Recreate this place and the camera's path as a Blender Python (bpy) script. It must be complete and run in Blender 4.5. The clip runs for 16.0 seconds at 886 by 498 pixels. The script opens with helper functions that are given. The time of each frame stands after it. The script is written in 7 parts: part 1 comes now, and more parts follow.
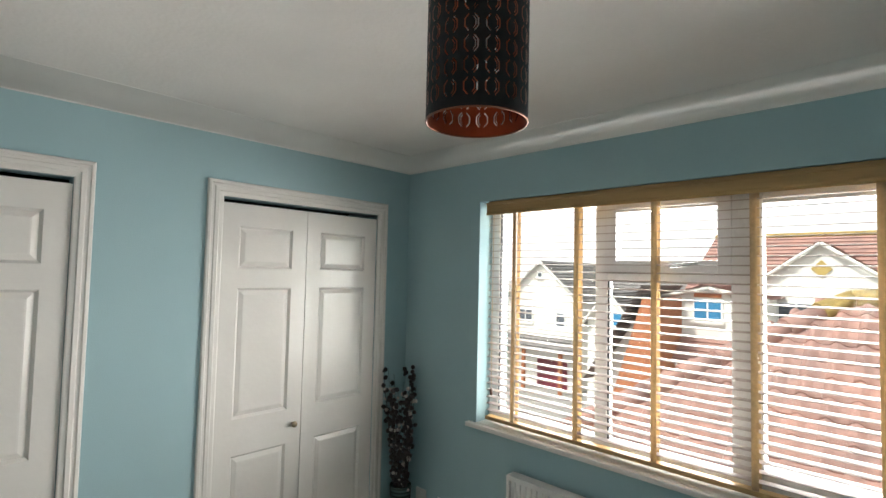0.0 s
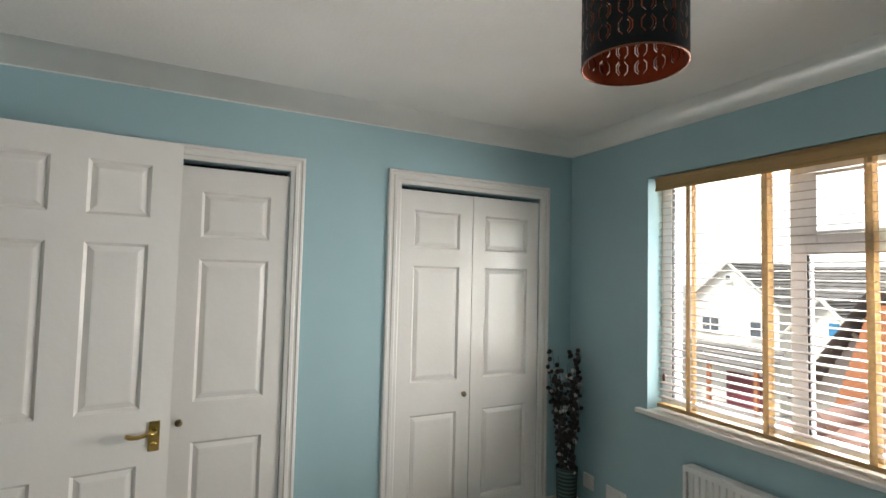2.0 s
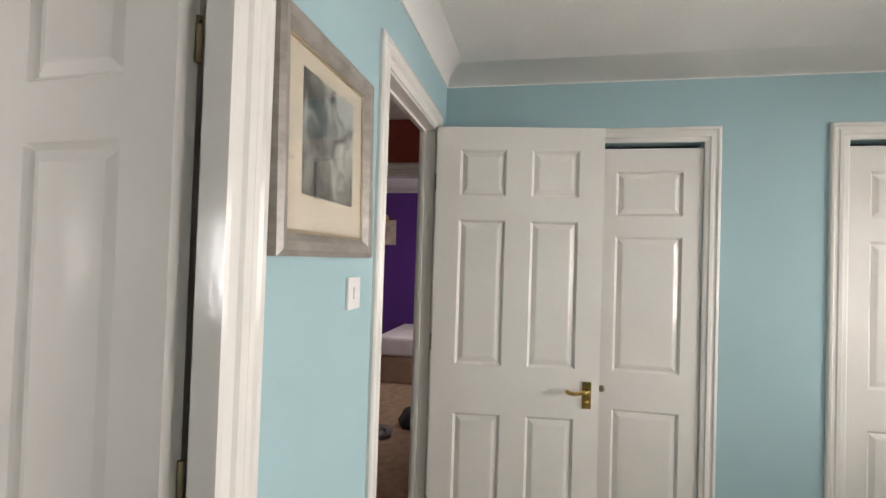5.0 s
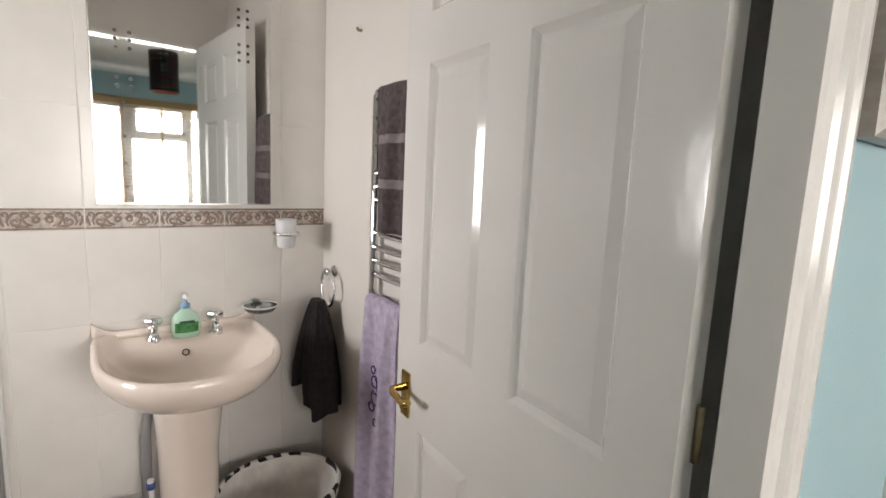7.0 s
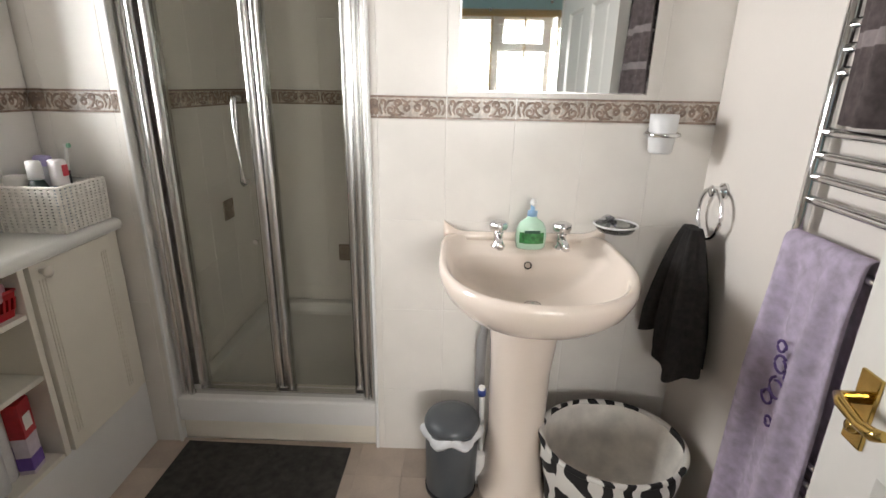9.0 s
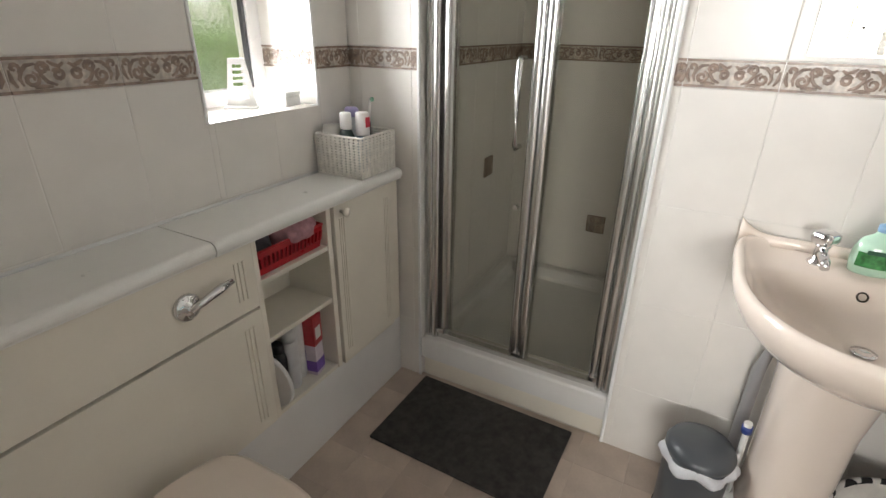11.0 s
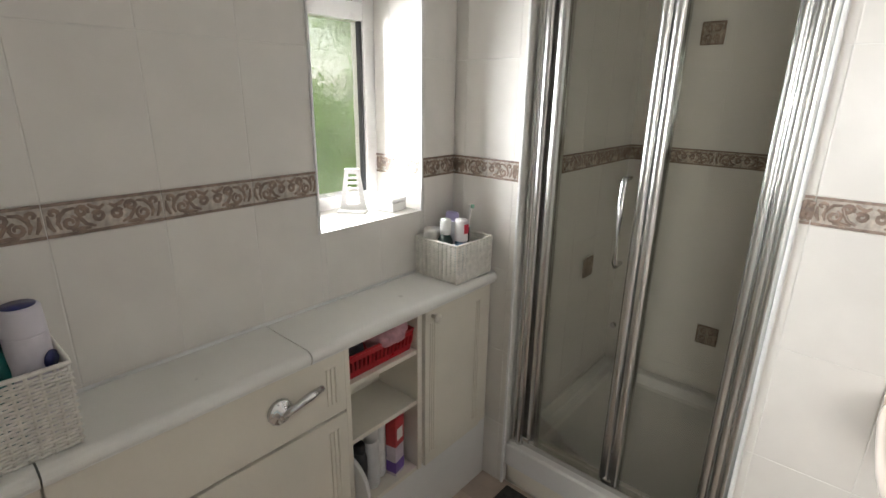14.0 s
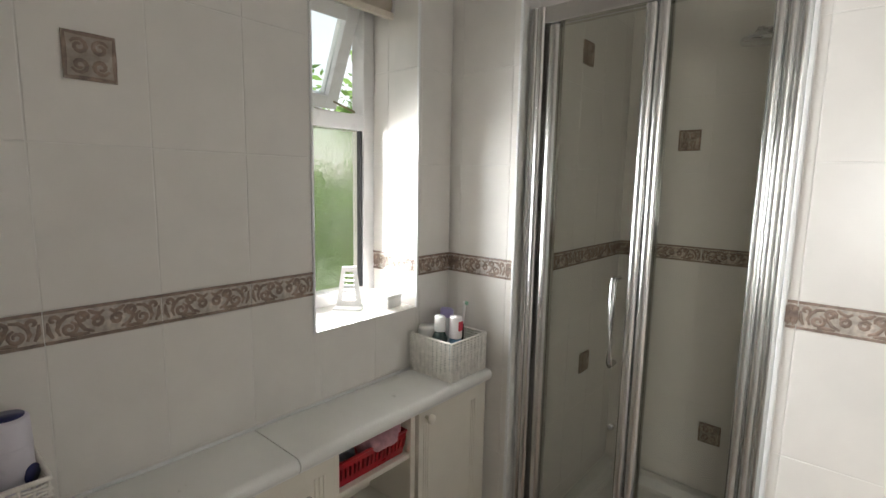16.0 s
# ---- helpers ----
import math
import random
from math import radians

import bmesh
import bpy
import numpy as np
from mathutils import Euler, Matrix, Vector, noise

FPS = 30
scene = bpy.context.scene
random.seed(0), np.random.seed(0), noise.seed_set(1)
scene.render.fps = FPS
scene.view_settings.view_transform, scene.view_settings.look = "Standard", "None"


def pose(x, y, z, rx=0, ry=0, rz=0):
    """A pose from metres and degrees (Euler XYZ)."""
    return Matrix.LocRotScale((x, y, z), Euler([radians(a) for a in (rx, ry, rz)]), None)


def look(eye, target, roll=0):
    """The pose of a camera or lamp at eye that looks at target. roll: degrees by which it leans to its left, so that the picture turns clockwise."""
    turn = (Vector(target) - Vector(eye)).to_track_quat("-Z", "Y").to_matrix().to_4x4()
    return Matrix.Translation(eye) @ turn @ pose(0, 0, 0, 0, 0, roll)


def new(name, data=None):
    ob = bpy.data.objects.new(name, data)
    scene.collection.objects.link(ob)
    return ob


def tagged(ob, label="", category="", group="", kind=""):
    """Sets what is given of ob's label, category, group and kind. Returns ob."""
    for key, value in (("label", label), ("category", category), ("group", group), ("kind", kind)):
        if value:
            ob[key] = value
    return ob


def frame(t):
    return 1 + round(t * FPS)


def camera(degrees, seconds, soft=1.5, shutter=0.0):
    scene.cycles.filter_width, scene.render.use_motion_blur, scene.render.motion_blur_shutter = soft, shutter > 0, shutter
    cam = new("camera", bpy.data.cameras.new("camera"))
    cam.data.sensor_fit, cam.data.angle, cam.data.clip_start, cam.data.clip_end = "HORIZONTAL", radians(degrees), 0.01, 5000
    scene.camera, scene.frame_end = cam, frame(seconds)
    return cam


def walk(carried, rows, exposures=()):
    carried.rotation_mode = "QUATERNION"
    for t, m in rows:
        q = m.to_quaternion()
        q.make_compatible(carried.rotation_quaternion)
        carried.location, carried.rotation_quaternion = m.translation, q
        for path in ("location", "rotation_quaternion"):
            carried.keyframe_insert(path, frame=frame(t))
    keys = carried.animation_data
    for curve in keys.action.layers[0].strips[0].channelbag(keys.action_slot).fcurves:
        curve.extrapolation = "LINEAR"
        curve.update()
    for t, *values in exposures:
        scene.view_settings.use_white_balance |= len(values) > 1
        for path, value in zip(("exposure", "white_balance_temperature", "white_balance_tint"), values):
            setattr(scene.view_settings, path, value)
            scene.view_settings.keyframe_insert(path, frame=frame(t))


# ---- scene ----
cam = camera(84.3, 16.0)
PATH = [
    (0, (0.237, -0.011, 1.638), (-1.156, 1.421, 1.735), 1.3),
    (0.5, (0.298, -0.007, 1.584), (-1.211, 1.301, 1.696), 1.3),
    (1, (0.305, -0.018, 1.557), (-1.304, 1.166, 1.662), 1.3),
    (1.5, (0.306, -0.053, 1.519), (-1.389, 1.003, 1.625), 1.2),
    (2, (0.309, -0.05, 1.497), (-1.475, 0.848, 1.598), 1.4),
    (2.5, (0.31, -0.069, 1.476), (-1.549, 0.663, 1.575), 1.4),
    (3, (0.307, -0.11, 1.474), (-1.611, 0.451, 1.559), 1.5),
    (5.5, (0.249, -0.484, 1.384), (-1.613, -1.213, 1.376), 1.7),
    (6, (0.171, -0.582, 1.368), (-1.509, -1.665, 1.288), 1.5),
    (6.5, (0.163, -0.661, 1.345), (-1.291, -2.025, 1.179), 2.3),
    (7, (0.19, -0.694, 1.329), (-0.996, -2.279, 1.046), 2.6),
    (7.5, (0.119, -0.816, 1.266), (-0.738, -2.585, 0.897), 1.7),
    (8, (0.098, -0.901, 1.248), (-0.43, -2.771, 0.774), 0.9),
    (8.5, (0.144, -1.004, 1.26), (-0.124, -2.896, 0.67), 0.5),
    (9, (0.151, -1.068, 1.222), (0.192, -2.965, 0.591), 1.1),
    (9.5, (0.181, -1.1, 1.224), (0.491, -2.945, 0.517), 1.3),
    (10, (0.23, -1.111, 1.229), (0.758, -2.881, 0.463), 1.3),
    (12.5, (0.303, -1.212, 1.32), (1.455, -2.634, 0.512), 0.6),
    (13, (0.305, -1.213, 1.351), (1.496, -2.626, 0.586), 0.8),
    (13.5, (0.306, -1.209, 1.371), (1.525, -2.636, 0.681), 0.8),
    (14, (0.3, -1.206, 1.387), (1.547, -2.649, 0.785), 0.9),
    (14.5, (0.292, -1.203, 1.404), (1.56, -2.663, 0.89), 0.9),
    (15, (0.293, -1.198, 1.413), (1.568, -2.681, 0.994), 1.0),
    (15.5, (0.289, -1.197, 1.426), (1.572, -2.693, 1.085), 1.0),
    (16, (0.284, -1.197, 1.436), (1.574, -2.701, 1.165), 1.1),
]
EXPOSURES = [(0.0, 0.72, 6500, 10), (3.0, 0.8, 6550, 12), (5.5, 0.92, 6750, 14), (6.5, 0.75, 6750, 14), (7.5, 0.98, 6650, 12), (8.5, 1.18, 6600, 11),
             (9.5, 1.03, 6600, 11), (12.5, 1.22, 6450, 9), (16.0, 0.95, 6450, 9)]


walk(cam, [(t, look(eye, target, roll)) for t, eye, target, roll in PATH], EXPOSURES)

# ---- world, sun and daylight ----
world = bpy.data.worlds.new("sky")
scene.world = world
world.use_nodes = True
wn = world.node_tree.nodes
sky = wn.new("ShaderNodeTexSky")
sky.sky_type, sky.sun_disc = "NISHITA", False
sky.sun_elevation, sky.sun_rotation = radians(48), radians(205)
sky.air_density, sky.dust_density, sky.ozone_density = 1.0, 2.0, 0.6
wn["Background"].inputs["Strength"].default_value = 0.15
haze = wn.new("ShaderNodeHueSaturation")
haze.inputs["Saturation"].default_value = 0.2
world.node_tree.links.new(sky.outputs[0], haze.inputs["Color"])
world.node_tree.links.new(haze.outputs[0], wn["Background"].inputs["Color"])

sun = new("sun", bpy.data.lights.new("sun", "SUN"))
sun.data.energy, sun.data.angle, sun.data.color = 3.0, radians(3), (1.0, 0.95, 0.88)
sun.matrix_basis = look((0, 0, 20), (6, 13.0, 4.0))


def window_light(name, at, target, w, h, watts, colour, spread=180):
    """Skylight entering through one window opening."""
    ob = new(name, bpy.data.lights.new(name, "AREA"))
    ob.data.shape, ob.data.size, ob.data.size_y = "RECTANGLE", w, h
    ob.data.energy, ob.data.color, ob.data.spread = watts, colour, radians(spread)
    ob.matrix_basis = look(at, target)
    return ob


window_light("bedroom_window_daylight", (-0.59, 2.62, 1.30), (-0.59, 0.9, 1.5), 2.0, 1.25, 80, (1.0, 0.97, 0.945), 160)
window_light("ensuite_window_daylight", (1.552, -2.133, 1.33), (0.3, -2.133, 1.33), 0.34, 0.54, 5.8, (0.97, 0.985, 1.0), 112)
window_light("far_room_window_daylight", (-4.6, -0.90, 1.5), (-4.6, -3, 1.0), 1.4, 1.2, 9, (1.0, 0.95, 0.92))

# ---- helpers for meshes ----
def box(bm, x0, x1, y0, y1, z0, z1):
    vs = [bm.verts.new((x, y, z)) for x in (x0, x1) for y in (y0, y1) for z in (z0, z1)]
    for f in ((0, 1, 3, 2), (4, 6, 7, 5), (0, 4, 5, 1), (2, 3, 7, 6), (0, 2, 6, 4), (1, 5, 7, 3)):
        bm.faces.new([vs[i] for i in f])
    return vs


def bevelled(bm, width, segments=2):
    bmesh.ops.bevel(bm, geom=bm.edges[:], offset=width, segments=segments, affect="EDGES", profile=0.7)
    return bm


def block(x0, x1, y0, y1, z0, z1, bevel=0.0, segments=2):
    bm = bmesh.new()
    box(bm, x0, x1, y0, y1, z0, z1)
    return bevelled(bm, bevel, segments) if bevel else bm


def lathe(profile, steps=32, at=(0, 0, 0), sx=1.0, sy=1.0):
    """A turned body round the z axis from (radius, height) pairs."""
    bm = bmesh.new()
    rings = []
    for r, z in profile:
        rings.append([bm.verts.new((at[0] + sx * r * math.cos(2 * math.pi * i / steps), at[1] + sy * r * math.sin(2 * math.pi * i / steps), at[2] + z)) for i in range(steps)])
    for a, b in zip(rings, rings[1:]):
        for i in range(steps):
            j = (i + 1) % steps
            bm.faces.new((a[i], a[j], b[j], b[i]))
    for ring, flip in ((rings[0], True), (rings[-1], False)):
        bm.faces.new(ring[::-1] if flip else ring)
    for f in bm.faces:
        f.smooth = True
    return bm


def tube(points, radius, steps=10, bm=None, closed=False):
    """A round bar along a line of points. radius: one number, or one for each point."""
    bm = bm or bmesh.new()
    pts = [Vector(p) for p in points]
    n = len(pts)
    rings = []
    up = Vector((0, 0, 1))
    for i, p in enumerate(pts):
        if closed:
            d = pts[(i + 1) % n] - pts[i - 1]
        else:
            d = pts[min(i + 1, n - 1)] - pts[max(i - 1, 0)]
        d = d.normalized() if d.length else Vector((0, 0, 1))
        side = d.cross(up)
        if side.length < 0.05:
            side = d.cross(Vector((0, 1, 0)))
        side.normalize()
        over = side.cross(d)
        r = radius[i] if isinstance(radius, (list, tuple)) else radius
        rings.append([bm.verts.new(p + r * (math.cos(2 * math.pi * k / steps) * side + math.sin(2 * math.pi * k / steps) * over)) for k in range(steps)])
    pairs = list(zip(rings, rings[1:])) + ([(rings[-1], rings[0])] if closed else [])
    for a, b in pairs:
        for i in range(steps):
            j = (i + 1) % steps
            f = bm.faces.new((a[i], a[j], b[j], b[i]))
            f.smooth = True
    if not closed:
        bm.faces.new(rings[0][::-1])
        bm.faces.new(rings[-1])
    return bm


def sweep(profile, path, bm=None):
    """A moulding: (out, up) profile carried along straight legs; path rows are point, out vector, up vector."""
    bm = bm or bmesh.new()
    rows = [[bm.verts.new(Vector(p) + a * Vector(o) + b * Vector(u)) for a, b in profile] for p, o, u in path]
    for r, s in zip(rows, rows[1:]):
        for i in range(len(profile)):
            j = (i + 1) % len(profile)
            bm.faces.new((r[i], r[j], s[j], s[i]))
    bm.faces.new(rows[0][::-1])
    bm.faces.new(rows[-1])
    return bm


def mesh_of(name, bm, *materials):
    bmesh.ops.recalc_face_normals(bm, faces=bm.faces)
    me = bpy.data.meshes.new(name)
    bm.to_mesh(me)
    bm.free()
    for m in materials:
        me.materials.append(m)
    return me


def part(name, bm, material, parent, label=""):
    ob = new(name, mesh_of(name, bm, *(material if isinstance(material, tuple) else (material,))))
    ob.parent = parent
    return tagged(ob, label)


def solid(name, bm, material, label="", category="", group="", kind="", at=None):
    """A top-level thing, or a piece of the setting, that is one mesh."""
    ob = new(name, mesh_of(name, bm, *(material if isinstance(material, tuple) else (material,))))
    if at is not None:
        ob.matrix_basis = at
    return tagged(ob, label, category, group, kind)


def thing(name, at, label, category, group="", kind=""):
    """An Empty at the base of a thing, to parent its parts."""
    ob = new(name)
    ob.empty_display_size = 0.1
    ob.matrix_basis = at
    return tagged(ob, label, category, group, kind)


# ---- materials ----
def rgb(c):
    return (c[0], c[1], c[2], 1.0)


def surface(name, colour, rough=0.5, metal=0.0, tone=0.06, scale=6.0, bump=0.0, bump_scale=120.0, rough_var=0.08, coat=0.0, each=0.0, spec=0.5, stain=None, stretch=(1, 1, 1)):
    """A painted, glazed, woven or metal surface with broad stains and fine grain."""
    m = bpy.data.materials.new(name)
    m.use_nodes = True
    nt = m.node_tree
    n, l = nt.nodes, nt.links
    b = n["Principled BSDF"]
    geo = n.new("ShaderNodeTexCoord")
    mp = n.new("ShaderNodeMapping")
    mp.inputs["Scale"].default_value = stretch
    l.new(geo.outputs["Object"], mp.inputs[0])
    big = n.new("ShaderNodeTexNoise")
    big.inputs["Scale"].default_value, big.inputs["Detail"].default_value = scale, 6
    fine = n.new("ShaderNodeTexNoise")
    fine.inputs["Scale"].default_value, fine.inputs["Detail"].default_value = bump_scale, 4
    for t in (big, fine):
        l.new(mp.outputs[0], t.inputs["Vector"])
    ramp = n.new("ShaderNodeMapRange")
    ramp.inputs["From Min"].default_value, ramp.inputs["From Max"].default_value = 0.3, 0.7
    l.new(big.outputs["Fac"], ramp.inputs["Value"])
    mix = n.new("ShaderNodeMix")
    mix.data_type = "RGBA"
    dark = stain or tuple(c * (1 - 2 * tone) for c in colour)
    light = tuple(min(1, c * (1 + tone)) for c in colour)
    mix.inputs[6].default_value, mix.inputs[7].default_value = rgb(dark), rgb(light)
    l.new(ramp.outputs[0], mix.inputs[0])
    out = mix.outputs[2]
    grain = n.new("ShaderNodeMix")
    grain.data_type, grain.blend_type = "RGBA", "MULTIPLY"
    gr = n.new("ShaderNodeMapRange")
    gr.inputs["To Min"].default_value, gr.inputs["To Max"].default_value = 1 - tone, 1 + tone * 0.4
    l.new(fine.outputs["Fac"], gr.inputs["Value"])
    grain.inputs[0].default_value = 1
    l.new(out, grain.inputs[6])
    l.new(gr.outputs[0], grain.inputs[7])
    out = grain.outputs[2]
    if each:
        info = n.new("ShaderNodeObjectInfo")
        mr = n.new("ShaderNodeMapRange")
        mr.inputs["To Min"].default_value, mr.inputs["To Max"].default_value = 1 - each, 1 + each * 0.5
        l.new(info.outputs["Random"], mr.inputs["Value"])
        em = n.new("ShaderNodeMix")
        em.data_type, em.blend_type = "RGBA", "MULTIPLY"
        em.inputs[0].default_value = 1
        l.new(out, em.inputs[6])
        l.new(mr.outputs[0], em.inputs[7])
        out = em.outputs[2]
    l.new(out, b.inputs["Base Color"])
    rr = n.new("ShaderNodeMapRange")
    rr.inputs["To Min"].default_value, rr.inputs["To Max"].default_value = max(0.02, rough - rough_var), min(1, rough + rough_var)
    l.new(big.outputs["Fac"], rr.inputs["Value"])
    l.new(rr.outputs[0], b.inputs["Roughness"])
    b.inputs["Metallic"].default_value = metal
    b.inputs["Coat Weight"].default_value = coat
    b.inputs["Coat Roughness"].default_value = 0.08
    b.inputs["Specular IOR Level"].default_value = spec
    if bump:
        bp = n.new("ShaderNodeBump")
        bp.inputs["Strength"].default_value, bp.inputs["Distance"].default_value = 1.0, bump
        l.new(fine.outputs["Fac"], bp.inputs["Height"])
        l.new(bp.outputs[0], b.inputs["Normal"])
    return m


def clear(name, colour=(1, 1, 1), rough=0.0, tint=0.9, gloss=0.12, ripple=0.0, ripple_scale=60.0):
    """Thin glass: mostly clear, with a mirror gloss that grows at a slant."""
    m = bpy.data.materials.new(name)
    m.use_nodes = True
    nt = m.node_tree
    n, l = nt.nodes, nt.links
    n.remove(n["Principled BSDF"])
    out = n["Material Output"]
    tr = n.new("ShaderNodeBsdfTransparent")
    tr.inputs[0].default_value = rgb(tuple(c * tint for c in colour))
    gl = n.new("ShaderNodeBsdfGlossy")
    gl.inputs["Roughness"].default_value = 0.03
    body = tr
    if rough:
        body = n.new("ShaderNodeBsdfRefraction")
        body.inputs["IOR"].default_value, body.inputs["Roughness"].default_value = 1.12, rough
        body.inputs["Color"].default_value = rgb(tuple(c * tint for c in colour))
    if ripple:
        co = n.new("ShaderNodeTexCoord")
        nz = n.new("ShaderNodeTexNoise")
        nz.inputs["Scale"].default_value, nz.inputs["Detail"].default_value = ripple_scale, 3
        l.new(co.outputs["Object"], nz.inputs["Vector"])
        bp = n.new("ShaderNodeBump")
        bp.inputs["Distance"].default_value = ripple
        l.new(nz.outputs["Fac"], bp.inputs["Height"])
        l.new(bp.outputs[0], gl.inputs["Normal"])
        if rough:
            l.new(bp.outputs[0], body.inputs["Normal"])
    fr = n.new("ShaderNodeFresnel")
    fr.inputs["IOR"].default_value = 1.45
    mul = n.new("ShaderNodeMath")
    mul.operation, mul.use_clamp = "MULTIPLY", True
    mul.inputs[1].default_value = gloss / 0.04 * 0.35
    l.new(fr.outputs[0], mul.inputs[0])
    mx = n.new("ShaderNodeMixShader")
    l.new(mul.outputs[0], mx.inputs[0])
    l.new(body.outputs[0], mx.inputs[1])
    l.new(gl.outputs[0], mx.inputs[2])
    l.new(mx.outputs[0], out.inputs["Surface"])
    return m


TEAL = surface("teal_wall_paint", (0.355, 0.515, 0.55), 0.75, tone=0.025, scale=1.5, bump=0.0006, bump_scale=180)
WHITE_CEILING = surface("white_ceiling_paint", (0.84, 0.82, 0.79), 0.9, tone=0.03, scale=2, bump=0.0012, bump_scale=60, spec=0.15)
COVE_PAINT = surface("white_cove_paint", (0.82, 0.81, 0.78), 0.9, tone=0.02, scale=3, spec=0.1)
GLOSS = surface("white_gloss_paint", (0.78, 0.755, 0.715), 0.12, tone=0.02, scale=3, bump=0.0005, bump_scale=45, rough_var=0.03)
SILL_PAINT = surface("white_satin_sill_paint", (0.78, 0.755, 0.715), 0.5, tone=0.02, scale=3, bump=0.0004, bump_scale=45)
CREAM_WALL = surface("cream_wall_paint", (0.72, 0.67, 0.62), 0.6, tone=0.02, scale=2, bump=0.0004, bump_scale=150)
TILE = surface("cream_glazed_tile", (0.79, 0.76, 0.715), 0.19, rough_var=0.04, spec=0.35, tone=0.02, scale=7, bump=0.0003, bump_scale=14, coat=0.0, each=0.012, stretch=(1, 1, 0.35))
GROUT = surface("pale_grout", (0.82, 0.80, 0.76), 0.9, tone=0.06, scale=20, bump=0.0005)
BORDER_DARK = surface("brown_border_glaze", (0.30, 0.22, 0.175), 0.25, tone=0.2, scale=45, bump=0.0006, bump_scale=90, coat=0.2)
BORDER_LIGHT = surface("cream_border_relief", (0.56, 0.49, 0.42), 0.25, tone=0.18, scale=60, bump=0.0004, coat=0.2)
TRIM_WHITE = surface("white_plastic_trim", (0.80, 0.80, 0.79), 0.3, tone=0.015)
UPVC = surface("white_upvc", (0.80, 0.79, 0.78), 0.28, tone=0.015, scale=3)
FLOOR_VINYL = surface("beige_floor_tile", (0.52, 0.43, 0.36), 0.4, tone=0.09, scale=8, bump=0.0003, each=0.14)
CARPET = surface("tan_carpet", (0.42, 0.28, 0.18), 0.95, tone=0.15, scale=14, bump=0.004, bump_scale=500)
CREAM_CARPET = surface("beige_bedroom_carpet", (0.60, 0.53, 0.45), 0.95, tone=0.12, scale=14, bump=0.004, bump_scale=500)
PURPLE = surface("purple_wall_paint", (0.085, 0.022, 0.19), 0.7, tone=0.04, scale=2)
RED = surface("terracotta_wall_paint", (0.30, 0.055, 0.035), 0.7, tone=0.04, scale=2)
CHROME = surface("chrome", (0.75, 0.75, 0.76), 0.09, 1.0, tone=0.02, scale=10, rough_var=0.04)
ALU = surface("polished_aluminium", (0.66, 0.655, 0.64), 0.24, 1.0, tone=0.03, scale=4, rough_var=0.08)
BRASS = surface("brass", (0.62, 0.43, 0.14), 0.18, 1.0, tone=0.08, scale=30, rough_var=0.08)
DULL_BRASS = surface("aged_brass", (0.36, 0.30, 0.19), 0.3, 1.0, tone=0.1, scale=40)
BASIN = surface("champagne_ceramic", (0.83, 0.725, 0.635), 0.08, tone=0.015, scale=3, coat=0.5)
WORKTOP = surface("white_worktop_laminate", (0.84, 0.835, 0.80), 0.28, rough_var=0.015, tone=0.008, scale=22, bump=0.0003, bump_scale=300)
UNIT = surface("ivory_cabinet_foil", (0.79, 0.745, 0.65), 0.35, tone=0.025, scale=5)
UNIT_IN = surface("ivory_cabinet_inside", (0.76, 0.72, 0.63), 0.5, tone=0.03, scale=5)
# near-black colour standing in for the shade inside the wardrobes
SHADE_BLACK = surface("painted_shade_black", (0.02, 0.02, 0.02), 0.9, tone=0.1)
RUBBER_MAT = surface("dark_grey_bath_mat", (0.060, 0.056, 0.052), 0.95, tone=0.25, scale=40, bump=0.003, bump_scale=700)
OCHRE = surface("ochre_blind_wood", (0.50, 0.32, 0.13), 0.45, tone=0.12, scale=5, bump=0.0004, bump_scale=80, stretch=(0.2, 3, 3))
TAPE = surface("ochre_blind_tape", (0.66, 0.54, 0.36), 0.85, tone=0.12, scale=60, bump=0.0006, bump_scale=900)
SLAT = surface("cream_blind_slat", (0.40, 0.355, 0.335), 0.4, tone=0.03, scale=6, stretch=(0.2, 4, 4))


def let_through(m, colour, share):
    """Lets part of the light pass through a thin slat or cloth."""
    n, l = m.node_tree.nodes, m.node_tree.links
    t = n.new("ShaderNodeBsdfTranslucent")
    t.inputs[0].default_value = rgb(colour)
    mx = n.new("ShaderNodeMixShader")
    mx.inputs[0].default_value = share
    l.new(n["Material Output"].inputs["Surface"].links[0].from_socket, mx.inputs[1])
    l.new(t.outputs[0], mx.inputs[2])
    l.new(mx.outputs[0], n["Material Output"].inputs["Surface"])


let_through(TAPE, (0.70, 0.54, 0.34), 0.4)
let_through(SLAT, (0.80, 0.64, 0.56), 0.15)
MIRROR = surface("silvered_glass", (0.86, 0.88, 0.87), 0.02, 1.0, tone=0.003, scale=2, rough_var=0.01)
GLASS = clear("window_glass", (0.97, 1.0, 0.98), tint=0.95, gloss=0.04)
SHOWER_GLASS = clear("shower_glass", (0.92, 0.92, 0.87), tint=0.94, gloss=0.06)

# ---- plan ----
WX, SY, NY, EX, CEIL = -2.205, -0.89, 2.167, 1.37, 2.385      # bedroom faces and ceiling
EWX, ESY, EEX = -0.570, -2.49, 1.367                            # ensuite faces
SHX0, SHX1, SHY = 0.40, 1.10, -3.36                            # shower recess
W1, W2 = (0.947, 1.90), (-0.60, 0.352)                         # wardrobe openings
LD = (-1.985, -1.215)                                          # landing doorway
ED = (-0.447, 0.365)                                           # ensuite doorway
WIN = (-1.587, 0.405, 0.79, 2.055)                             # bedroom window
EW = (-2.328, -1.938, 1.027, 2.03)                             # ensuite window
HEAD = 2.03


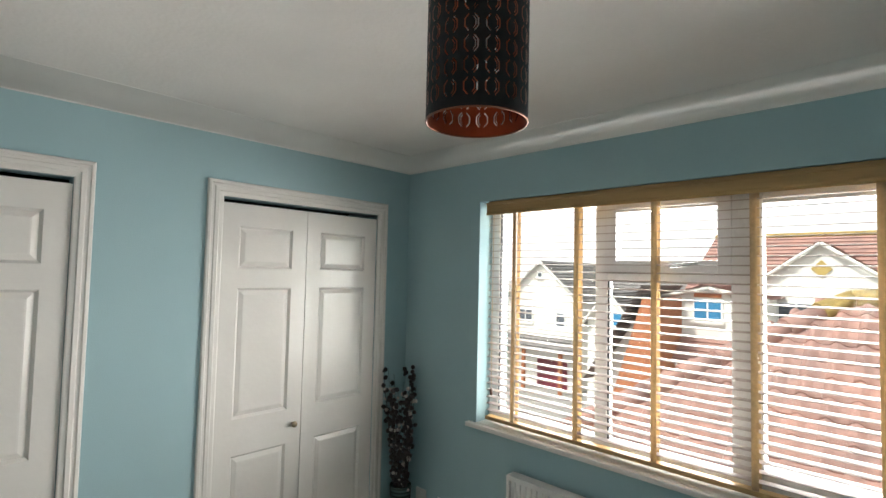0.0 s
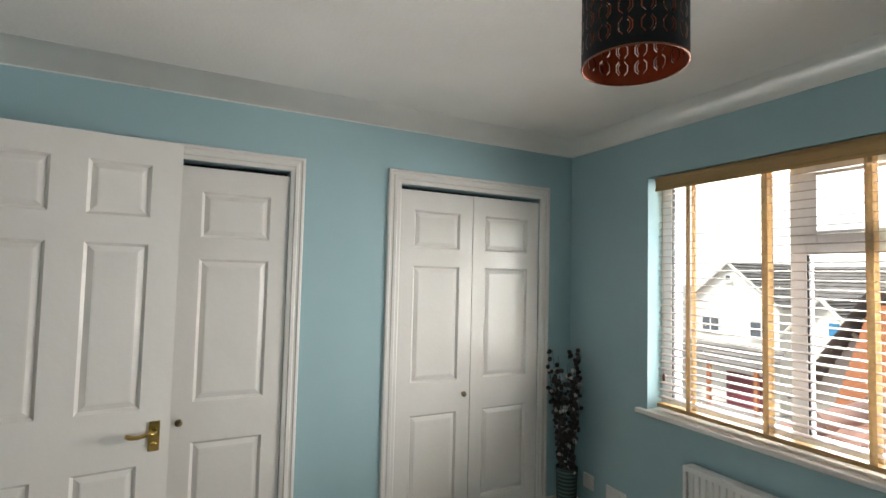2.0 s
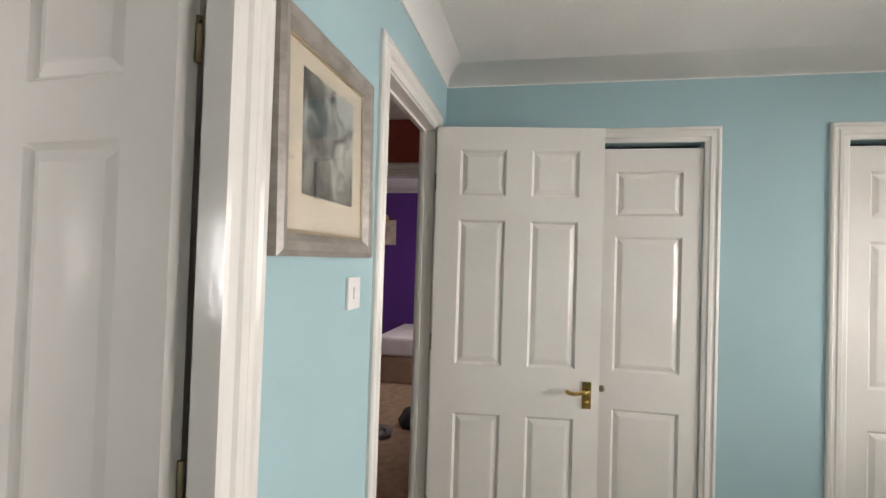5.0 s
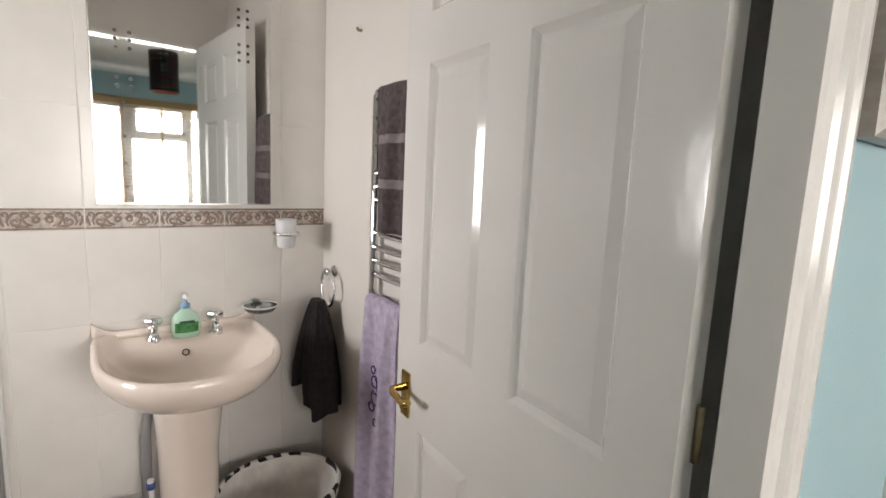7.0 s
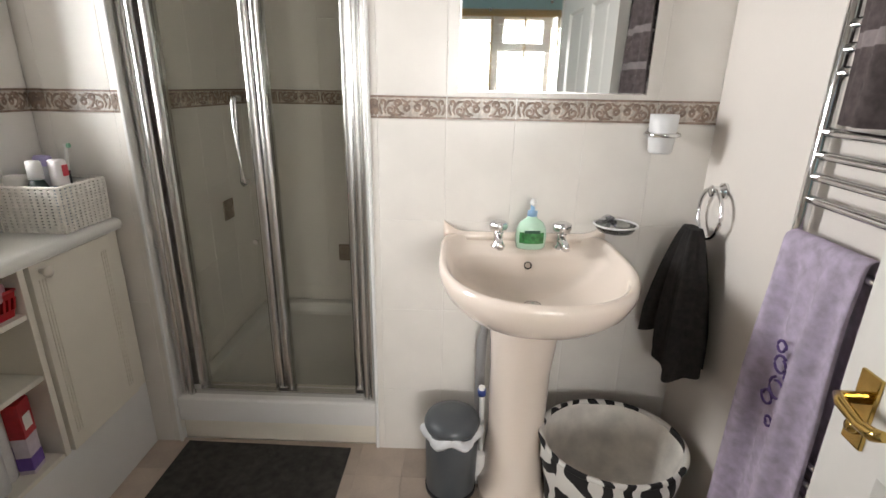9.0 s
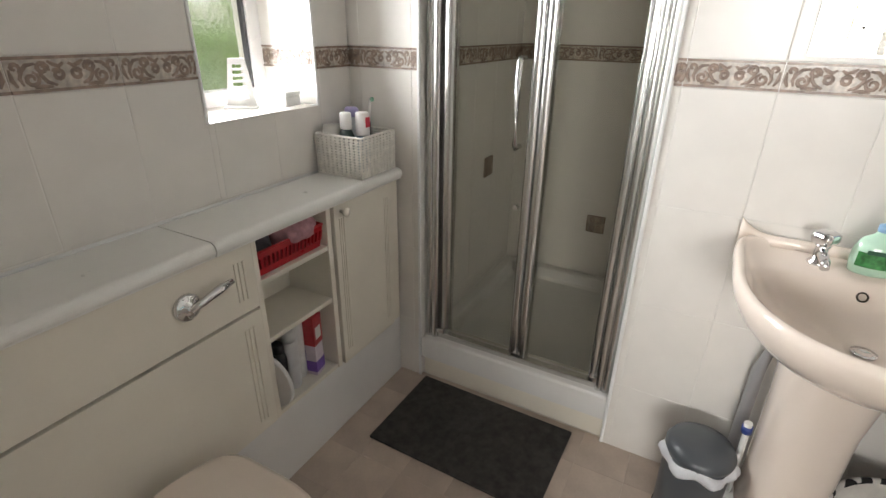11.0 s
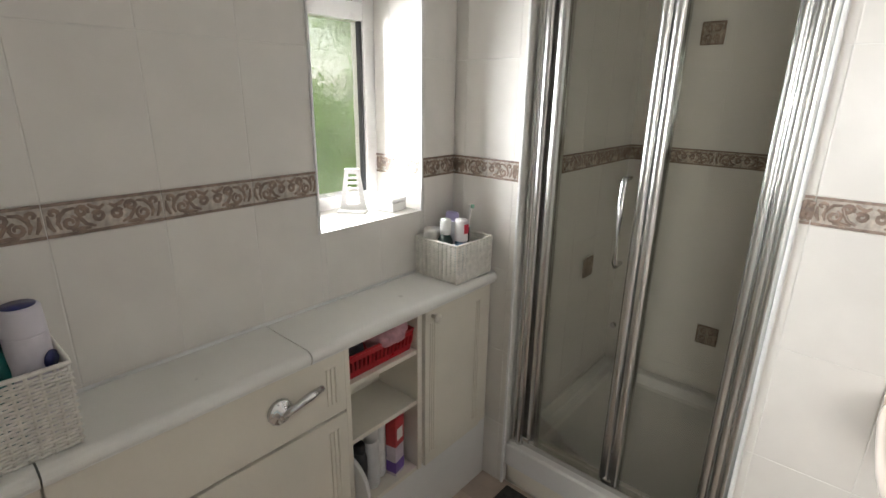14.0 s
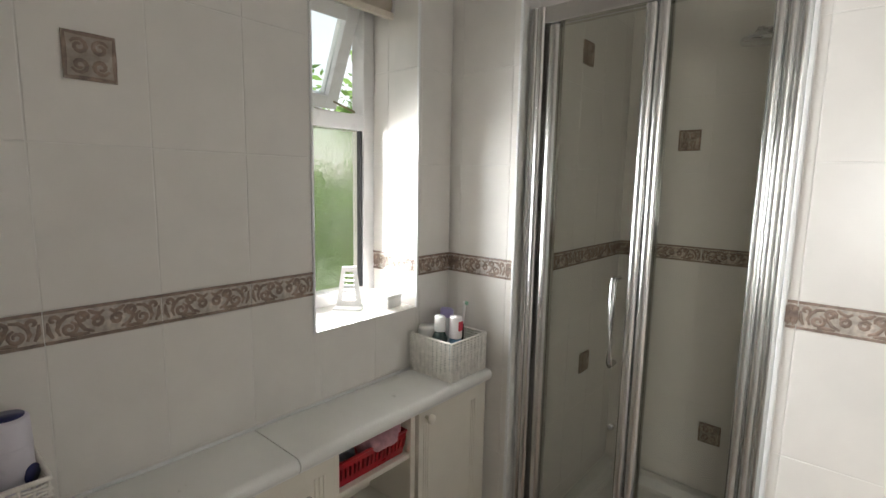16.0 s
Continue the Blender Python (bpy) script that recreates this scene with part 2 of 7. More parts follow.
def wall_x(name, x0, x1, y0, y1, material, label, openings=(), z1=CEIL):
    """A wall running along y, with through openings (y0, y1, z0, z1)."""
    bm = bmesh.new()
    at = y0
    for a, b, lo, hi in sorted(openings):
        box(bm, x0, x1, at, a, 0, z1)
        if lo > 0:
            box(bm, x0, x1, a, b, 0, lo)
        if hi < z1:
            box(bm, x0, x1, a, b, hi, z1)
        at = b
    box(bm, x0, x1, at, y1, 0, z1)
    return solid(name, bm, material, label, "wall", kind="structure")


def wall_y(name, y0, y1, x0, x1, material, label, openings=(), z1=CEIL):
    bm = bmesh.new()
    at = x0
    for a, b, lo, hi in sorted(openings):
        box(bm, at, a, y0, y1, 0, z1)
        if lo > 0:
            box(bm, a, b, y0, y1, 0, lo)
        if hi < z1:
            box(bm, a, b, y0, y1, hi, z1)
        at = b
    box(bm, at, x1, y0, y1, 0, z1)
    return solid(name, bm, material, label, "wall", kind="structure")


wall_x("wall_west", WX - 0.1, WX, SY, NY, TEAL, "pale teal painted bedroom wall with two wardrobes", [(*W2, 0, 1.99), (*W1, 0, 1.99)])
wall_y("wall_south", SY - 0.04, SY, -2.9, EX, TEAL, "pale teal bedroom partition with two doorways", [(*LD, 0, HEAD), (*ED, 0, HEAD)])
wall_y("wall_south_back", SY - 0.075, SY - 0.04, -2.9, EX, CREAM_WALL, "cream painted back of the bedroom partition", [(*LD, 0, HEAD), (ED[0] - 0.07, ED[1], 0, HEAD)])
wall_y("wall_north", NY, NY + 0.28, -2.9, EX, TEAL, "pale teal bedroom wall around a wide window", [(WIN[0], WIN[1], WIN[2], WIN[3])])
wall_x("wall_east", EX, EX + 0.28, SY - 0.075, NY + 0.28, TEAL, "pale teal painted bedroom end wall")
# the wardrobe recess's shade is put into this wall's colour
wall_x("wardrobe_back_wall", -2.95, -2.9, SY, NY + 0.28, SHADE_BLACK, "back of the built-in wardrobes, shade painted in near-black")
ensuite_east = wall_x("wall_ensuite_east", EEX, EEX + 0.28, SHY - 0.1, SY - 0.075, GROUT, "cream tiled ensuite wall with a small window", [EW])
ensuite_south = wall_y("wall_ensuite_south", ESY - 0.02, ESY, EWX - 0.1, SHX0, GROUT, "cream tiled wall behind the basin")
shower_west = wall_x("wall_shower_west", SHX0 - 0.1, SHX0, SHY - 0.1, ESY - 0.02, GROUT, "cream tiled shower side wall")
shower_east = wall_x("wall_shower_east", SHX1, EEX, SHY - 0.1, ESY, GROUT, "cream tiled pier beside the shower")
shower_south = wall_y("wall_shower_south", SHY - 0.1, SHY, SHX0, SHX1, GROUT, "cream tiled shower back wall")
wall_x("wall_ensuite_west", EWX - 0.1, EWX, ESY - 0.02, SY - 0.075, CREAM_WALL, "cream painted ensuite wall with a towel rail")

solid("floor", block(-2.95, EX + 0.28, SY - 0.05, NY + 0.28, -0.12, 0), CREAM_CARPET, "beige carpeted bedroom floor", "floor", kind="structure")
floor_ensuite = solid("floor_ensuite", block(EWX - 0.1, EEX + 0.28, SHY - 0.1, SY - 0.05, -0.12, -0.006), GROUT, "beige tiled ensuite floor", "floor", kind="structure")
solid("ceiling", block(-2.95, EX + 0.28, SY - 0.05, NY + 0.28, CEIL, CEIL + 0.15), WHITE_CEILING, "white textured bedroom ceiling", "ceiling", kind="structure")
solid("ceiling_ensuite", block(EWX - 0.1, EEX + 0.28, SHY - 0.1, SY - 0.05, CEIL, CEIL + 0.15), WHITE_CEILING, "white painted ensuite ceiling", "ceiling", kind="structure")

# landing and the far purple room
LX, FX = -3.06, -6.15
FD = (-1.79, -1.03)
wall_x("wall_landing_west", LX - 0.1, LX, -2.7, SY - 0.075, RED, "terracotta red landing wall above a doorway", [(*FD, 0, 2.0)])
wall_y("wall_landing_south", -2.8, -2.7, LX - 0.1, EWX - 0.1, CREAM_WALL, "cream landing end wall")
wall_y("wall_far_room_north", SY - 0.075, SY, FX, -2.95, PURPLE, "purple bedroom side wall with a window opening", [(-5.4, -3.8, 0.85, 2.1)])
wall_x("wall_far_room_west", FX - 0.1, FX, -4.1, SY, PURPLE, "deep purple painted bedroom wall")
wall_y("wall_far_room_south", -4.1, -4.0, FX, LX - 0.1, PURPLE, "purple bedroom far side wall")
wall_x("wall_far_room_east", LX - 0.1, LX, -4.1, -2.8, PURPLE, "purple bedroom wall")
solid("floor_landing", block(FX - 0.1, EWX - 0.1, -4.1, SY - 0.05, -0.12, 0), CARPET, "tan carpeted landing floor", "floor", kind="structure")
solid("ceiling_landing", block(FX - 0.1, EWX - 0.1, -4.1, SY - 0.05, CEIL, CEIL + 0.15), WHITE_CEILING, "white landing ceiling", "ceiling", kind="structure")
solid("baseboard_far_room", block(FX, FX + 0.018, -4.0, SY - 0.075, 0, 0.12, 0.004, 1), GLOSS, "white painted baseboard along a purple wall", "baseboard", kind="structure")

# coving round the bedroom and the far room
def cove_profile(s):
    pts = [(0, 0), (0, -s), (0.006, -s)]
    for i in range(9):
        a = i / 8 * math.pi / 2
        pts.append((0.006 + (s - 0.008) * (1 - math.cos(a)), -s + 0.006 + (s - 0.008) * math.sin(a)))
    return pts + [(s, -0.002), (s, 0)]


def coving(name, x0, x1, y0, y1, s, label):
    prof = cove_profile(s)
    path = [((x, y, CEIL), (ox, oy, 0), (0, 0, 1)) for x, y, ox, oy in ((x0, y0, 1, 1), (x1, y0, -1, 1), (x1, y1, -1, -1), (x0, y1, 1, -1), (x0, y0, 1, 1))]
    bm = sweep(prof, path)
    bm.normal_update()
    for f in bm.faces:
        f.smooth = len(f.verts) == 4 and 0.03 < abs(f.normal.z) < 0.999
    ob = solid(name, bm, COVE_PAINT, label, "coving", kind="structure")
    return ob


coving("coving", WX, EX, SY, NY, 0.095, "white plaster coving round the bedroom ceiling")
coving("coving_far_room", FX, LX - 0.1, -4.0, SY - 0.075, 0.10, "white coving above purple walls")

# ---- doors, frames and wardrobes ----
def panel_leaf(w, h, t, panels, bm=None):
    """A moulded door leaf: origin at the hinge foot, along +x, thickness t towards -y, with panels sunk in both faces."""
    bm = bm or bmesh.new()
    xs = sorted({0.0, w, *[p[0] for p in panels], *[p[1] for p in panels]})
    zs = sorted({0.0, h, *[p[2] for p in panels], *[p[3] for p in panels]})
    inside = lambda x, z: next((p for p in panels if p[0] < x < p[1] and p[2] < z < p[3]), None)
    for y, s in ((0.0, 1), (-t, -1)):
        for a, b in zip(xs, xs[1:]):
            for c, d in zip(zs, zs[1:]):
                if not inside((a + b) / 2, (c + d) / 2):
                    bm.faces.new([bm.verts.new((x, y, z)) for x, z in ((a, c), (b, c), (b, d), (a, d))])
        for x0, x1, z0, z1 in panels:
            # ovolo down, flat channel, raised field
            steps = ((0, 0), (0.006, 0.007), (0.012, 0.0125), (0.034, 0.0045), (0.040, 0.004))
            rings = [[bm.verts.new((x, y - s * dep, z)) for x, z in ((x0 + i, z0 + i), (x1 - i, z0 + i), (x1 - i, z1 - i), (x0 + i, z1 - i))] for i, dep in steps]
            for r, q in zip(rings, rings[1:]):
                for i in range(4):
                    bm.faces.new((r[i], r[(i + 1) % 4], q[(i + 1) % 4], q[i]))
            bm.faces.new(rings[-1])
    for quad in (((0, 0), (0, h)), ((w, 0), (w, h)), ((0, 0), (w, 0)), ((0, h), (w, h))):
        (ax, az), (bx, bz) = quad
        bm.faces.new([bm.verts.new(v) for v in ((ax, 0, az), (bx, 0, bz), (bx, -t, bz), (ax, -t, az))])
    bmesh.ops.remove_doubles(bm, verts=bm.verts, dist=0.0002)
    return bm


def six_panels(w):
    s, m = 0.110, 0.115
    a, b, c, d = s, (w - m) / 2, (w + m) / 2, w - s
    rows = ((0.19, 0.69), (0.912, 1.575), (1.685, 1.90))
    return [(x0, x1, z0, z1) for x0, x1 in ((a, b), (c, d)) for z0, z1 in rows]


def lever_handle(parent, x, z, side, flip=1, thick=0.036):
    """A Georgian brass lever on its back plate; side is the leaf face's y direction, flip the way that the lever points."""
    y = 0.0 if side > 0 else -thick
    out = 0.05 if thick < 0.04 or side > 0 else 0.022
    plate = bmesh.new()
    box(plate, x - 0.02, x + 0.02, min(y, y + side * 0.006), max(y, y + side * 0.006), z - 0.06, z + 0.06)
    bevelled(plate, 0.0025, 2)
    plate_ob = part("handle_plate", plate, BRASS, parent, "brass lever handle plate")
    lever = tube([(x, y + side * 0.004, z + 0.02), (x, y + side * out * 0.84, z + 0.02), (x + flip * 0.02, y + side * out, z + 0.022), (x + flip * 0.06, y + side * out, z + 0.014),
                  (x + flip * 0.085, y + side * out, z + 0.018), (x + flip * 0.10, y + side * out * 0.96, z + 0.026)], [0.010, 0.009, 0.009, 0.008, 0.010, 0.007], 12)
    part("lever", lever, BRASS, plate_ob)
    turn = lathe([(0.012, 0), (0.012, 0.006), (0.009, 0.012), (0.003, 0.013)], 16)
    bmesh.ops.rotate(turn, verts=turn.verts, matrix=Matrix.Rotation(-side * math.pi / 2, 3, "X"))
    bmesh.ops.translate(turn, verts=turn.verts, vec=(x, y + side * 0.004, z - 0.03))
    part("thumb_turn", turn, BRASS, plate_ob)


def hinge(parent, x, z, side):
    y = 0.004 if side > 0 else -0.040
    part("hinge", tube([(x, y, z - 0.04), (x, y, z + 0.04)], 0.006, 10), DULL_BRASS, parent, "brass butt hinge")


def door(name, at, width, label, lever_side, hinge_side, height=2.005, z_handle=0.80, thick=0.036):
    ob = thing(name, at, label, "door", kind="structure")
    part("door_leaf", panel_leaf(width, height, thick, six_panels(width)), GLOSS, ob)
    for s in (1, -1):
        lever_handle(ob, width - 0.055, z_handle, s, -1, thick)
    for z in (0.25, 1.0, 1.75):
        hinge(ob, -0.004, z, hinge_side)
    return ob


def architrave_profile(w):
    return [(0, 0), (w, 0), (w, 0.010), (w * 0.94, 0.016), (w * 0.80, 0.018), (w * 0.74, 0.013), (w * 0.60, 0.013), (w * 0.54, 0.017), (w * 0.34, 0.018), (w * 0.28, 0.012), (w * 0.08, 0.011), (0, 0.008)]


def casing(name, a, b, top, place, w, label, w_first=None):
    """An architrave round an opening from a to b along a wall; place(u, z) gives the wall point, out its normal."""
    point, along, out = place
    bm = bmesh.new()
    wf = w_first or w
    # each leg: point, across vector scaled by the width, wall normal
    o = Vector(out)
    al = Vector(along)
    prof = architrave_profile(1.0)
    rows = []
    for u, z, av, zv in ((a, 0, -wf, 0), (a, top, -wf, w), (b, top, w, w), (b, 0, w, 0)):
        rows.append([bm.verts.new(point(u, z) + p * (al * av + Vector((0, 0, zv))) + q * o) for p, q in prof])
    for r, s in zip(rows, rows[1:]):
        for i in range(len(prof)):
            j = (i + 1) % len(prof)
            bm.faces.new((r[i], r[j], s[j], s[i]))
    bm.faces.new(rows[0])
    bm.faces.new(rows[-1])
    return solid(name, bm, GLOSS, label, "door frame", kind="structure")


def lining(name, a, b, top, y0, y1, label, stop_y=None, t=0.022, st=0.012):
    """A door lining across a wall along x, with its stop bead."""
    bm = bmesh.new()
    box(bm, a, a + t, y0, y1, 0, top)
    box(bm, b - t, b, y0, y1, 0, top)
    box(bm, a + t, b - t, y0, y1, top - t, top)
    if stop_y is not None:
        s0, s1 = stop_y
        box(bm, a + t, a + t + st, s0, s1, 0, top - t)
        box(bm, b - t - st, b - t, s0, s1, 0, top - t)
        box(bm, a + t + st, b - t - st, s0, s1, top - t - st, top - t)
    return solid(name, bm, GLOSS, label, "door frame", kind="structure")


west = (lambda u, z: Vector((WX, u, z)), (0, 1, 0), (1, 0, 0))
south = (lambda u, z: Vector((u, SY, z)), (1, 0, 0), (0, 1, 0))
casing("architrave_wardrobe_corner", *W1, 1.99, west, 0.078, "white gloss moulded architrave round wardrobe doors")
casing("architrave_wardrobe_door_side", *W2, 1.99, west, 0.072, "white gloss moulded architrave round wardrobe doors")
casing("architrave_landing_door", LD[0] + 0.012, LD[1] - 0.012, HEAD - 0.012, south, 0.085, "white gloss architrave round the landing doorway")
casing("architrave_ensuite_door", ED[0] + 0.030, ED[1] - 0.012, HEAD - 0.012, south, 0.085, "white gloss architrave round the ensuite doorway", 0.115)
lining("lining_landing_door", *LD, HEAD, SY - 0.077, SY + 0.001, "white gloss landing door lining", (SY - 0.06, SY - 0.045))
# the ensuite lining is rebated on its hinge side
bm = bmesh.new()
box(bm, ED[0], ED[0] + 0.022, SY - 0.049, SY + 0.001, 0, HEAD)
box(bm, ED[0] - 0.0695, ED[0] - 0.047, SY - 0.077, SY - 0.041, 0, HEAD)
box(bm, ED[0] - 0.047, ED[0], SY - 0.049, SY - 0.041, 0, HEAD)
box(bm, ED[1] - 0.022, ED[1], SY - 0.077, SY + 0.001, 0, HEAD)
box(bm, ED[0] + 0.022, ED[1] - 0.022, SY - 0.077, SY + 0.001, HEAD - 0.022, HEAD)
solid("lining_ensuite_door", bm, GLOSS, "white gloss ensuite door lining", "door frame", kind="structure")

# doors: the landing one stands open into the bedroom, the ensuite one into the ensuite
door("door_1", pose(LD[0] + 0.012, SY + 0.012, 0.012, 0, 0, 96.5), 0.762, "white six-panel landing door standing open, brass lever", 1, 1)
door("door_2", pose(-0.410, -0.978, 0.012, 0, 0, -94.5), 0.78, "white six-panel ensuite door standing open, brass lever", 1, -1, z_handle=0.765, thick=0.044)


def wardrobe(name, span, split, knob_left, label):
    """A pair of narrow three-panel leaves in a recess."""
    y0, y1 = span
    ob = thing(name, pose(WX - 0.037, y0, 0.008, 0, 0, 90), label, "wardrobe", "built-in wardrobes")
    for k in (0, 1):
        w = (split - y0, y1 - split)[k] - 0.004
        x0 = (0, split - y0)[k] + 0.002
        bm = panel_leaf(w, 1.955, 0.034, [(0.085, w - 0.085, 0.19, 0.70), (0.085, w - 0.085, 0.88, 1.53), (0.085, w - 0.085, 1.63, 1.843)])
        bmesh.ops.translate(bm, verts=bm.verts, vec=(x0, 0, 0))
        leaf = part("wardrobe_door", bm, GLOSS, ob)
        leaf.location.y = 0.0
        if k == (0 if knob_left else 1):
            kx = x0 + (w - 0.05 if knob_left else 0.035)
            kn = lathe([(0.006, 0), (0.006, 0.014), (0.010, 0.018), (0.016, 0.024), (0.0165, 0.030), (0.012, 0.035), (0.002, 0.036)], 20)
            bmesh.ops.rotate(kn, verts=kn.verts, matrix=Matrix.Rotation(math.pi / 2, 3, "X"))
            bmesh.ops.translate(kn, verts=kn.verts, vec=(kx, -0.034, 0.80))
            part("knob", kn, DULL_BRASS, leaf, "round aged brass knob")
    return ob

wardrobe("wardrobe", W1, 1.414, True, "white three-panel double wardrobe doors with brass knob")
wardrobe("wardrobe", W2, -0.124, False, "white three-panel wardrobe doors behind an open door")

# ---- ensuite: shower ----
def prism(bm, outline, z0, z1):
    """An upright prism on an (x, y) outline."""
    lo = [bm.verts.new((x, y, z0)) for x, y in outline]
    hi = [bm.verts.new((x, y, z1)) for x, y in outline]
    n = len(outline)
    for i in range(n):
        j = (i + 1) % n
        bm.faces.new((lo[i], lo[j], hi[j], hi[i]))
    bm.faces.new(lo[::-1])
    bm.faces.new(hi)
    return bm


def fluted(x0, x1, y0, y1, z0, z1, flutes=3):
    """An aluminium section with rounded ribs on its +y face."""
    pts = [(x0, y0), (x1, y0), (x1, y1 - 0.006)]
    n = flutes * 6
    for i in range(n + 1):
        u = i / n
        pts.append((x1 + (x0 - x1) * u, y1 - 0.006 + 0.006 * abs(math.sin(u * flutes * math.pi)) ** 0.5))
    pts.append((x0, y1 - 0.006))
    out = []
    for p in pts:
        if not out or (abs(p[0] - out[-1][0]) + abs(p[1] - out[-1][1])) > 1e-5:
            out.append(p)
    return prism(bmesh.new(), out, z0, z1)


tray = thing("shower_tray", pose(0.75, -2.9, 0), "white shower tray on a low cream plinth", "shower tray")
Q = lambda bm: (bmesh.ops.translate(bm, verts=bm.verts, vec=(-0.75, 2.9, 0)), bm)[1]


def frame_ring(bm, x0, x1, y0, y1, z):
    return [bm.verts.new((x, y, z)) for x, y in ((x0, y0), (x1, y0), (x1, y1), (x0, y1))]


tb = bmesh.new()
rings = [frame_ring(tb, 0.402 + i, 1.098 - i, -3.356 + i, -2.496 - i, z) for i, z in ((0, 0.085), (0, 0.168), (0.003, 0.174), (0.008, 0.176), (0.046, 0.176), (0.052, 0.172), (0.058, 0.13), (0.07, 0.12))]
for r, q in zip(rings, rings[1:]):
    for i in range(4):
        tb.faces.new((r[i], r[(i + 1) % 4], q[(i + 1) % 4], q[i]))
tb.faces.new(rings[0][::-1])
tb.faces.new(rings[-1])
part("tray", Q(tb), surface("white_shower_acrylic", (0.78, 0.77, 0.75), 0.2, tone=0.02), tray)
part("plinth", Q(block(0.405, 1.095, -2.53, -2.512, 0.0, 0.085)), UNIT, tray, "cream painted plinth board")
part("drain", Q(lathe([(0.04, 0.12), (0.04, 0.124), (0.025, 0.127), (0.004, 0.128)], 24, (0.967, -2.63, 0))), CHROME, tray, "round chrome drain")

screen = thing("shower_door", pose(0.75, -2.55, 0.175), "silver framed bi-fold glass shower door, closed", "shower door")
Q = lambda bm: (bmesh.ops.translate(bm, verts=bm.verts, vec=(-0.75, 2.55, -0.175)), bm)[1]
Z0, Z1 = 0.176, 1.945
for x0, x1, n in ((1.046, 1.092, 2), (0.408, 0.452, 2)):
    part("wall_post", Q(fluted(x0, x1, -2.575, -2.515, Z0, Z1, n)), ALU, screen)
for x0, x1 in ((1.006, 1.040), (0.456, 0.480)):
    part("side_stile", Q(fluted(x0, x1, -2.57, -2.53, Z0 + 0.02, Z1 - 0.05, 1)), ALU, screen)
for x0, x1 in ((0.731, 0.758), (0.700, 0.727)):
    part("door_stile", Q(fluted(x0, x1, -2.572, -2.522, Z0 + 0.025, Z1 - 0.05, 1)), ALU, screen)
part("top_rail", Q(block(0.452, 1.046, -2.575, -2.52, Z1 - 0.048, Z1, 0.004)), ALU, screen)
part("bottom_rail", Q(block(0.452, 1.046, -2.57, -2.525, Z0, Z0 + 0.022, 0.003)), ALU, screen)
for x0, x1 in ((0.758, 1.006), (0.480, 0.700)):
    g = part("glass_pane", Q(block(x0, x1, -2.553, -2.547, Z0 + 0.025, Z1 - 0.05)), SHOWER_GLASS, screen, "clear grey shower glass")
    g.visible_shadow = False
hb = tube([(0.788, -2.547, 1.178), (0.788, -2.512, 1.178), (0.788, -2.505, 1.168), (0.787, -2.503, 1.055), (0.786, -2.505, 0.942), (0.786, -2.512, 0.932), (0.786, -2.547, 0.932)], 0.008, 12)
part("handle", Q(hb), CHROME, screen, "slim chrome bow handle")
part("catch_knob", Q(tube([(0.780, -2.547, 0.74), (0.780, -2.535, 0.74)], 0.008, 12)), CHROME, screen)
for x in (1.03, 0.728, 0.46):
    part("corner_block", Q(block(x - 0.014, x + 0.014, -2.57, -2.518, Z0 + 0.022, Z0 + 0.042, 0.003)), CHROME, screen)

head = thing("overhead_shower", pose(0.402, -3.15, 1.94), "chrome overhead shower on a short wall arm", "shower")
part("arm", tube([(0, 0, 0), (0.08, 0, 0.02), (0.15, 0, 0.02), (0.19, 0, 0.0)], 0.011, 12), CHROME, head)
part("rose", lathe([(0.012, 0.03), (0.02, 0.01), (0.055, -0.005), (0.06, -0.015), (0.056, -0.02), (0.002, -0.021)], 28, (0.2, 0, -0.01)), CHROME, head)
part("wall_plate", tube([(-0.001, 0, 0), (0.012, 0, 0)], 0.026, 20), CHROME, head)

# ---- ensuite: basin ----
def d_ring(bm, cx, hx, yb, yf, z, steps=48, nb=7.0, nf=2.3):
    cy = yb + (yf - yb) * 0.42
    ring = []
    for i in range(steps):
        a = 2 * math.pi * i / steps
        c, s = math.cos(a), math.sin(a)
        n = nf if s > 0 else nb
        x = hx * math.copysign(abs(c) ** (2 / n), c)
        y = (yf - cy) * abs(s) ** (2 / n) if s > 0 else -(cy - yb) * abs(s) ** (2 / n)
        ring.append(bm.verts.new((cx + x, cy + y, z)))
    return ring


def loft(bm, rings, cap0=True, cap1=True):
    n = len(rings[0])
    for a, b in zip(rings, rings[1:]):
        for i in range(n):
            j = (i + 1) % n
            f = bm.faces.new((a[i], a[j], b[j], b[i]))
            f.smooth = True
    if cap0:
        bm.faces.new(rings[0][::-1])
    if cap1:
        bm.faces.new(rings[-1])
    return bm


BX = -0.058
basin = thing("pedestal_basin", pose(BX, -2.25, 0), "champagne pink ceramic washbasin on a pedestal", "washbasin")
bm = bmesh.new()
rows = [(0.080, -2.45, -2.20, 0.625), (0.14, -2.47, -2.10, 0.662), (0.20, -2.482, -2.02, 0.703), (0.231, -2.484, -1.975, 0.742), (0.243, -2.484, -1.962, 0.77), (0.246, -2.484, -1.957, 0.789),
        (0.243, -2.484, -1.960, 0.803), (0.237, -2.480, -1.968, 0.809), (0.226, -2.470, -1.980, 0.803), (0.220, -2.464, -1.986, 0.788), (0.212, -2.372, -1.992, 0.784), (0.204, -2.360, -2.002, 0.772), (0.168, -2.345, -2.045, 0.73), (0.11, -2.32, -2.11, 0.70), (0.03, -2.26, -2.20, 0.688)]
loft(bm, [d_ring(bm, 0, hx, yb + 2.25, yf + 2.25, z) for hx, yb, yf, z in rows])
part("bowl", bm, BASIN, basin)
bm = bmesh.new()
rows = []
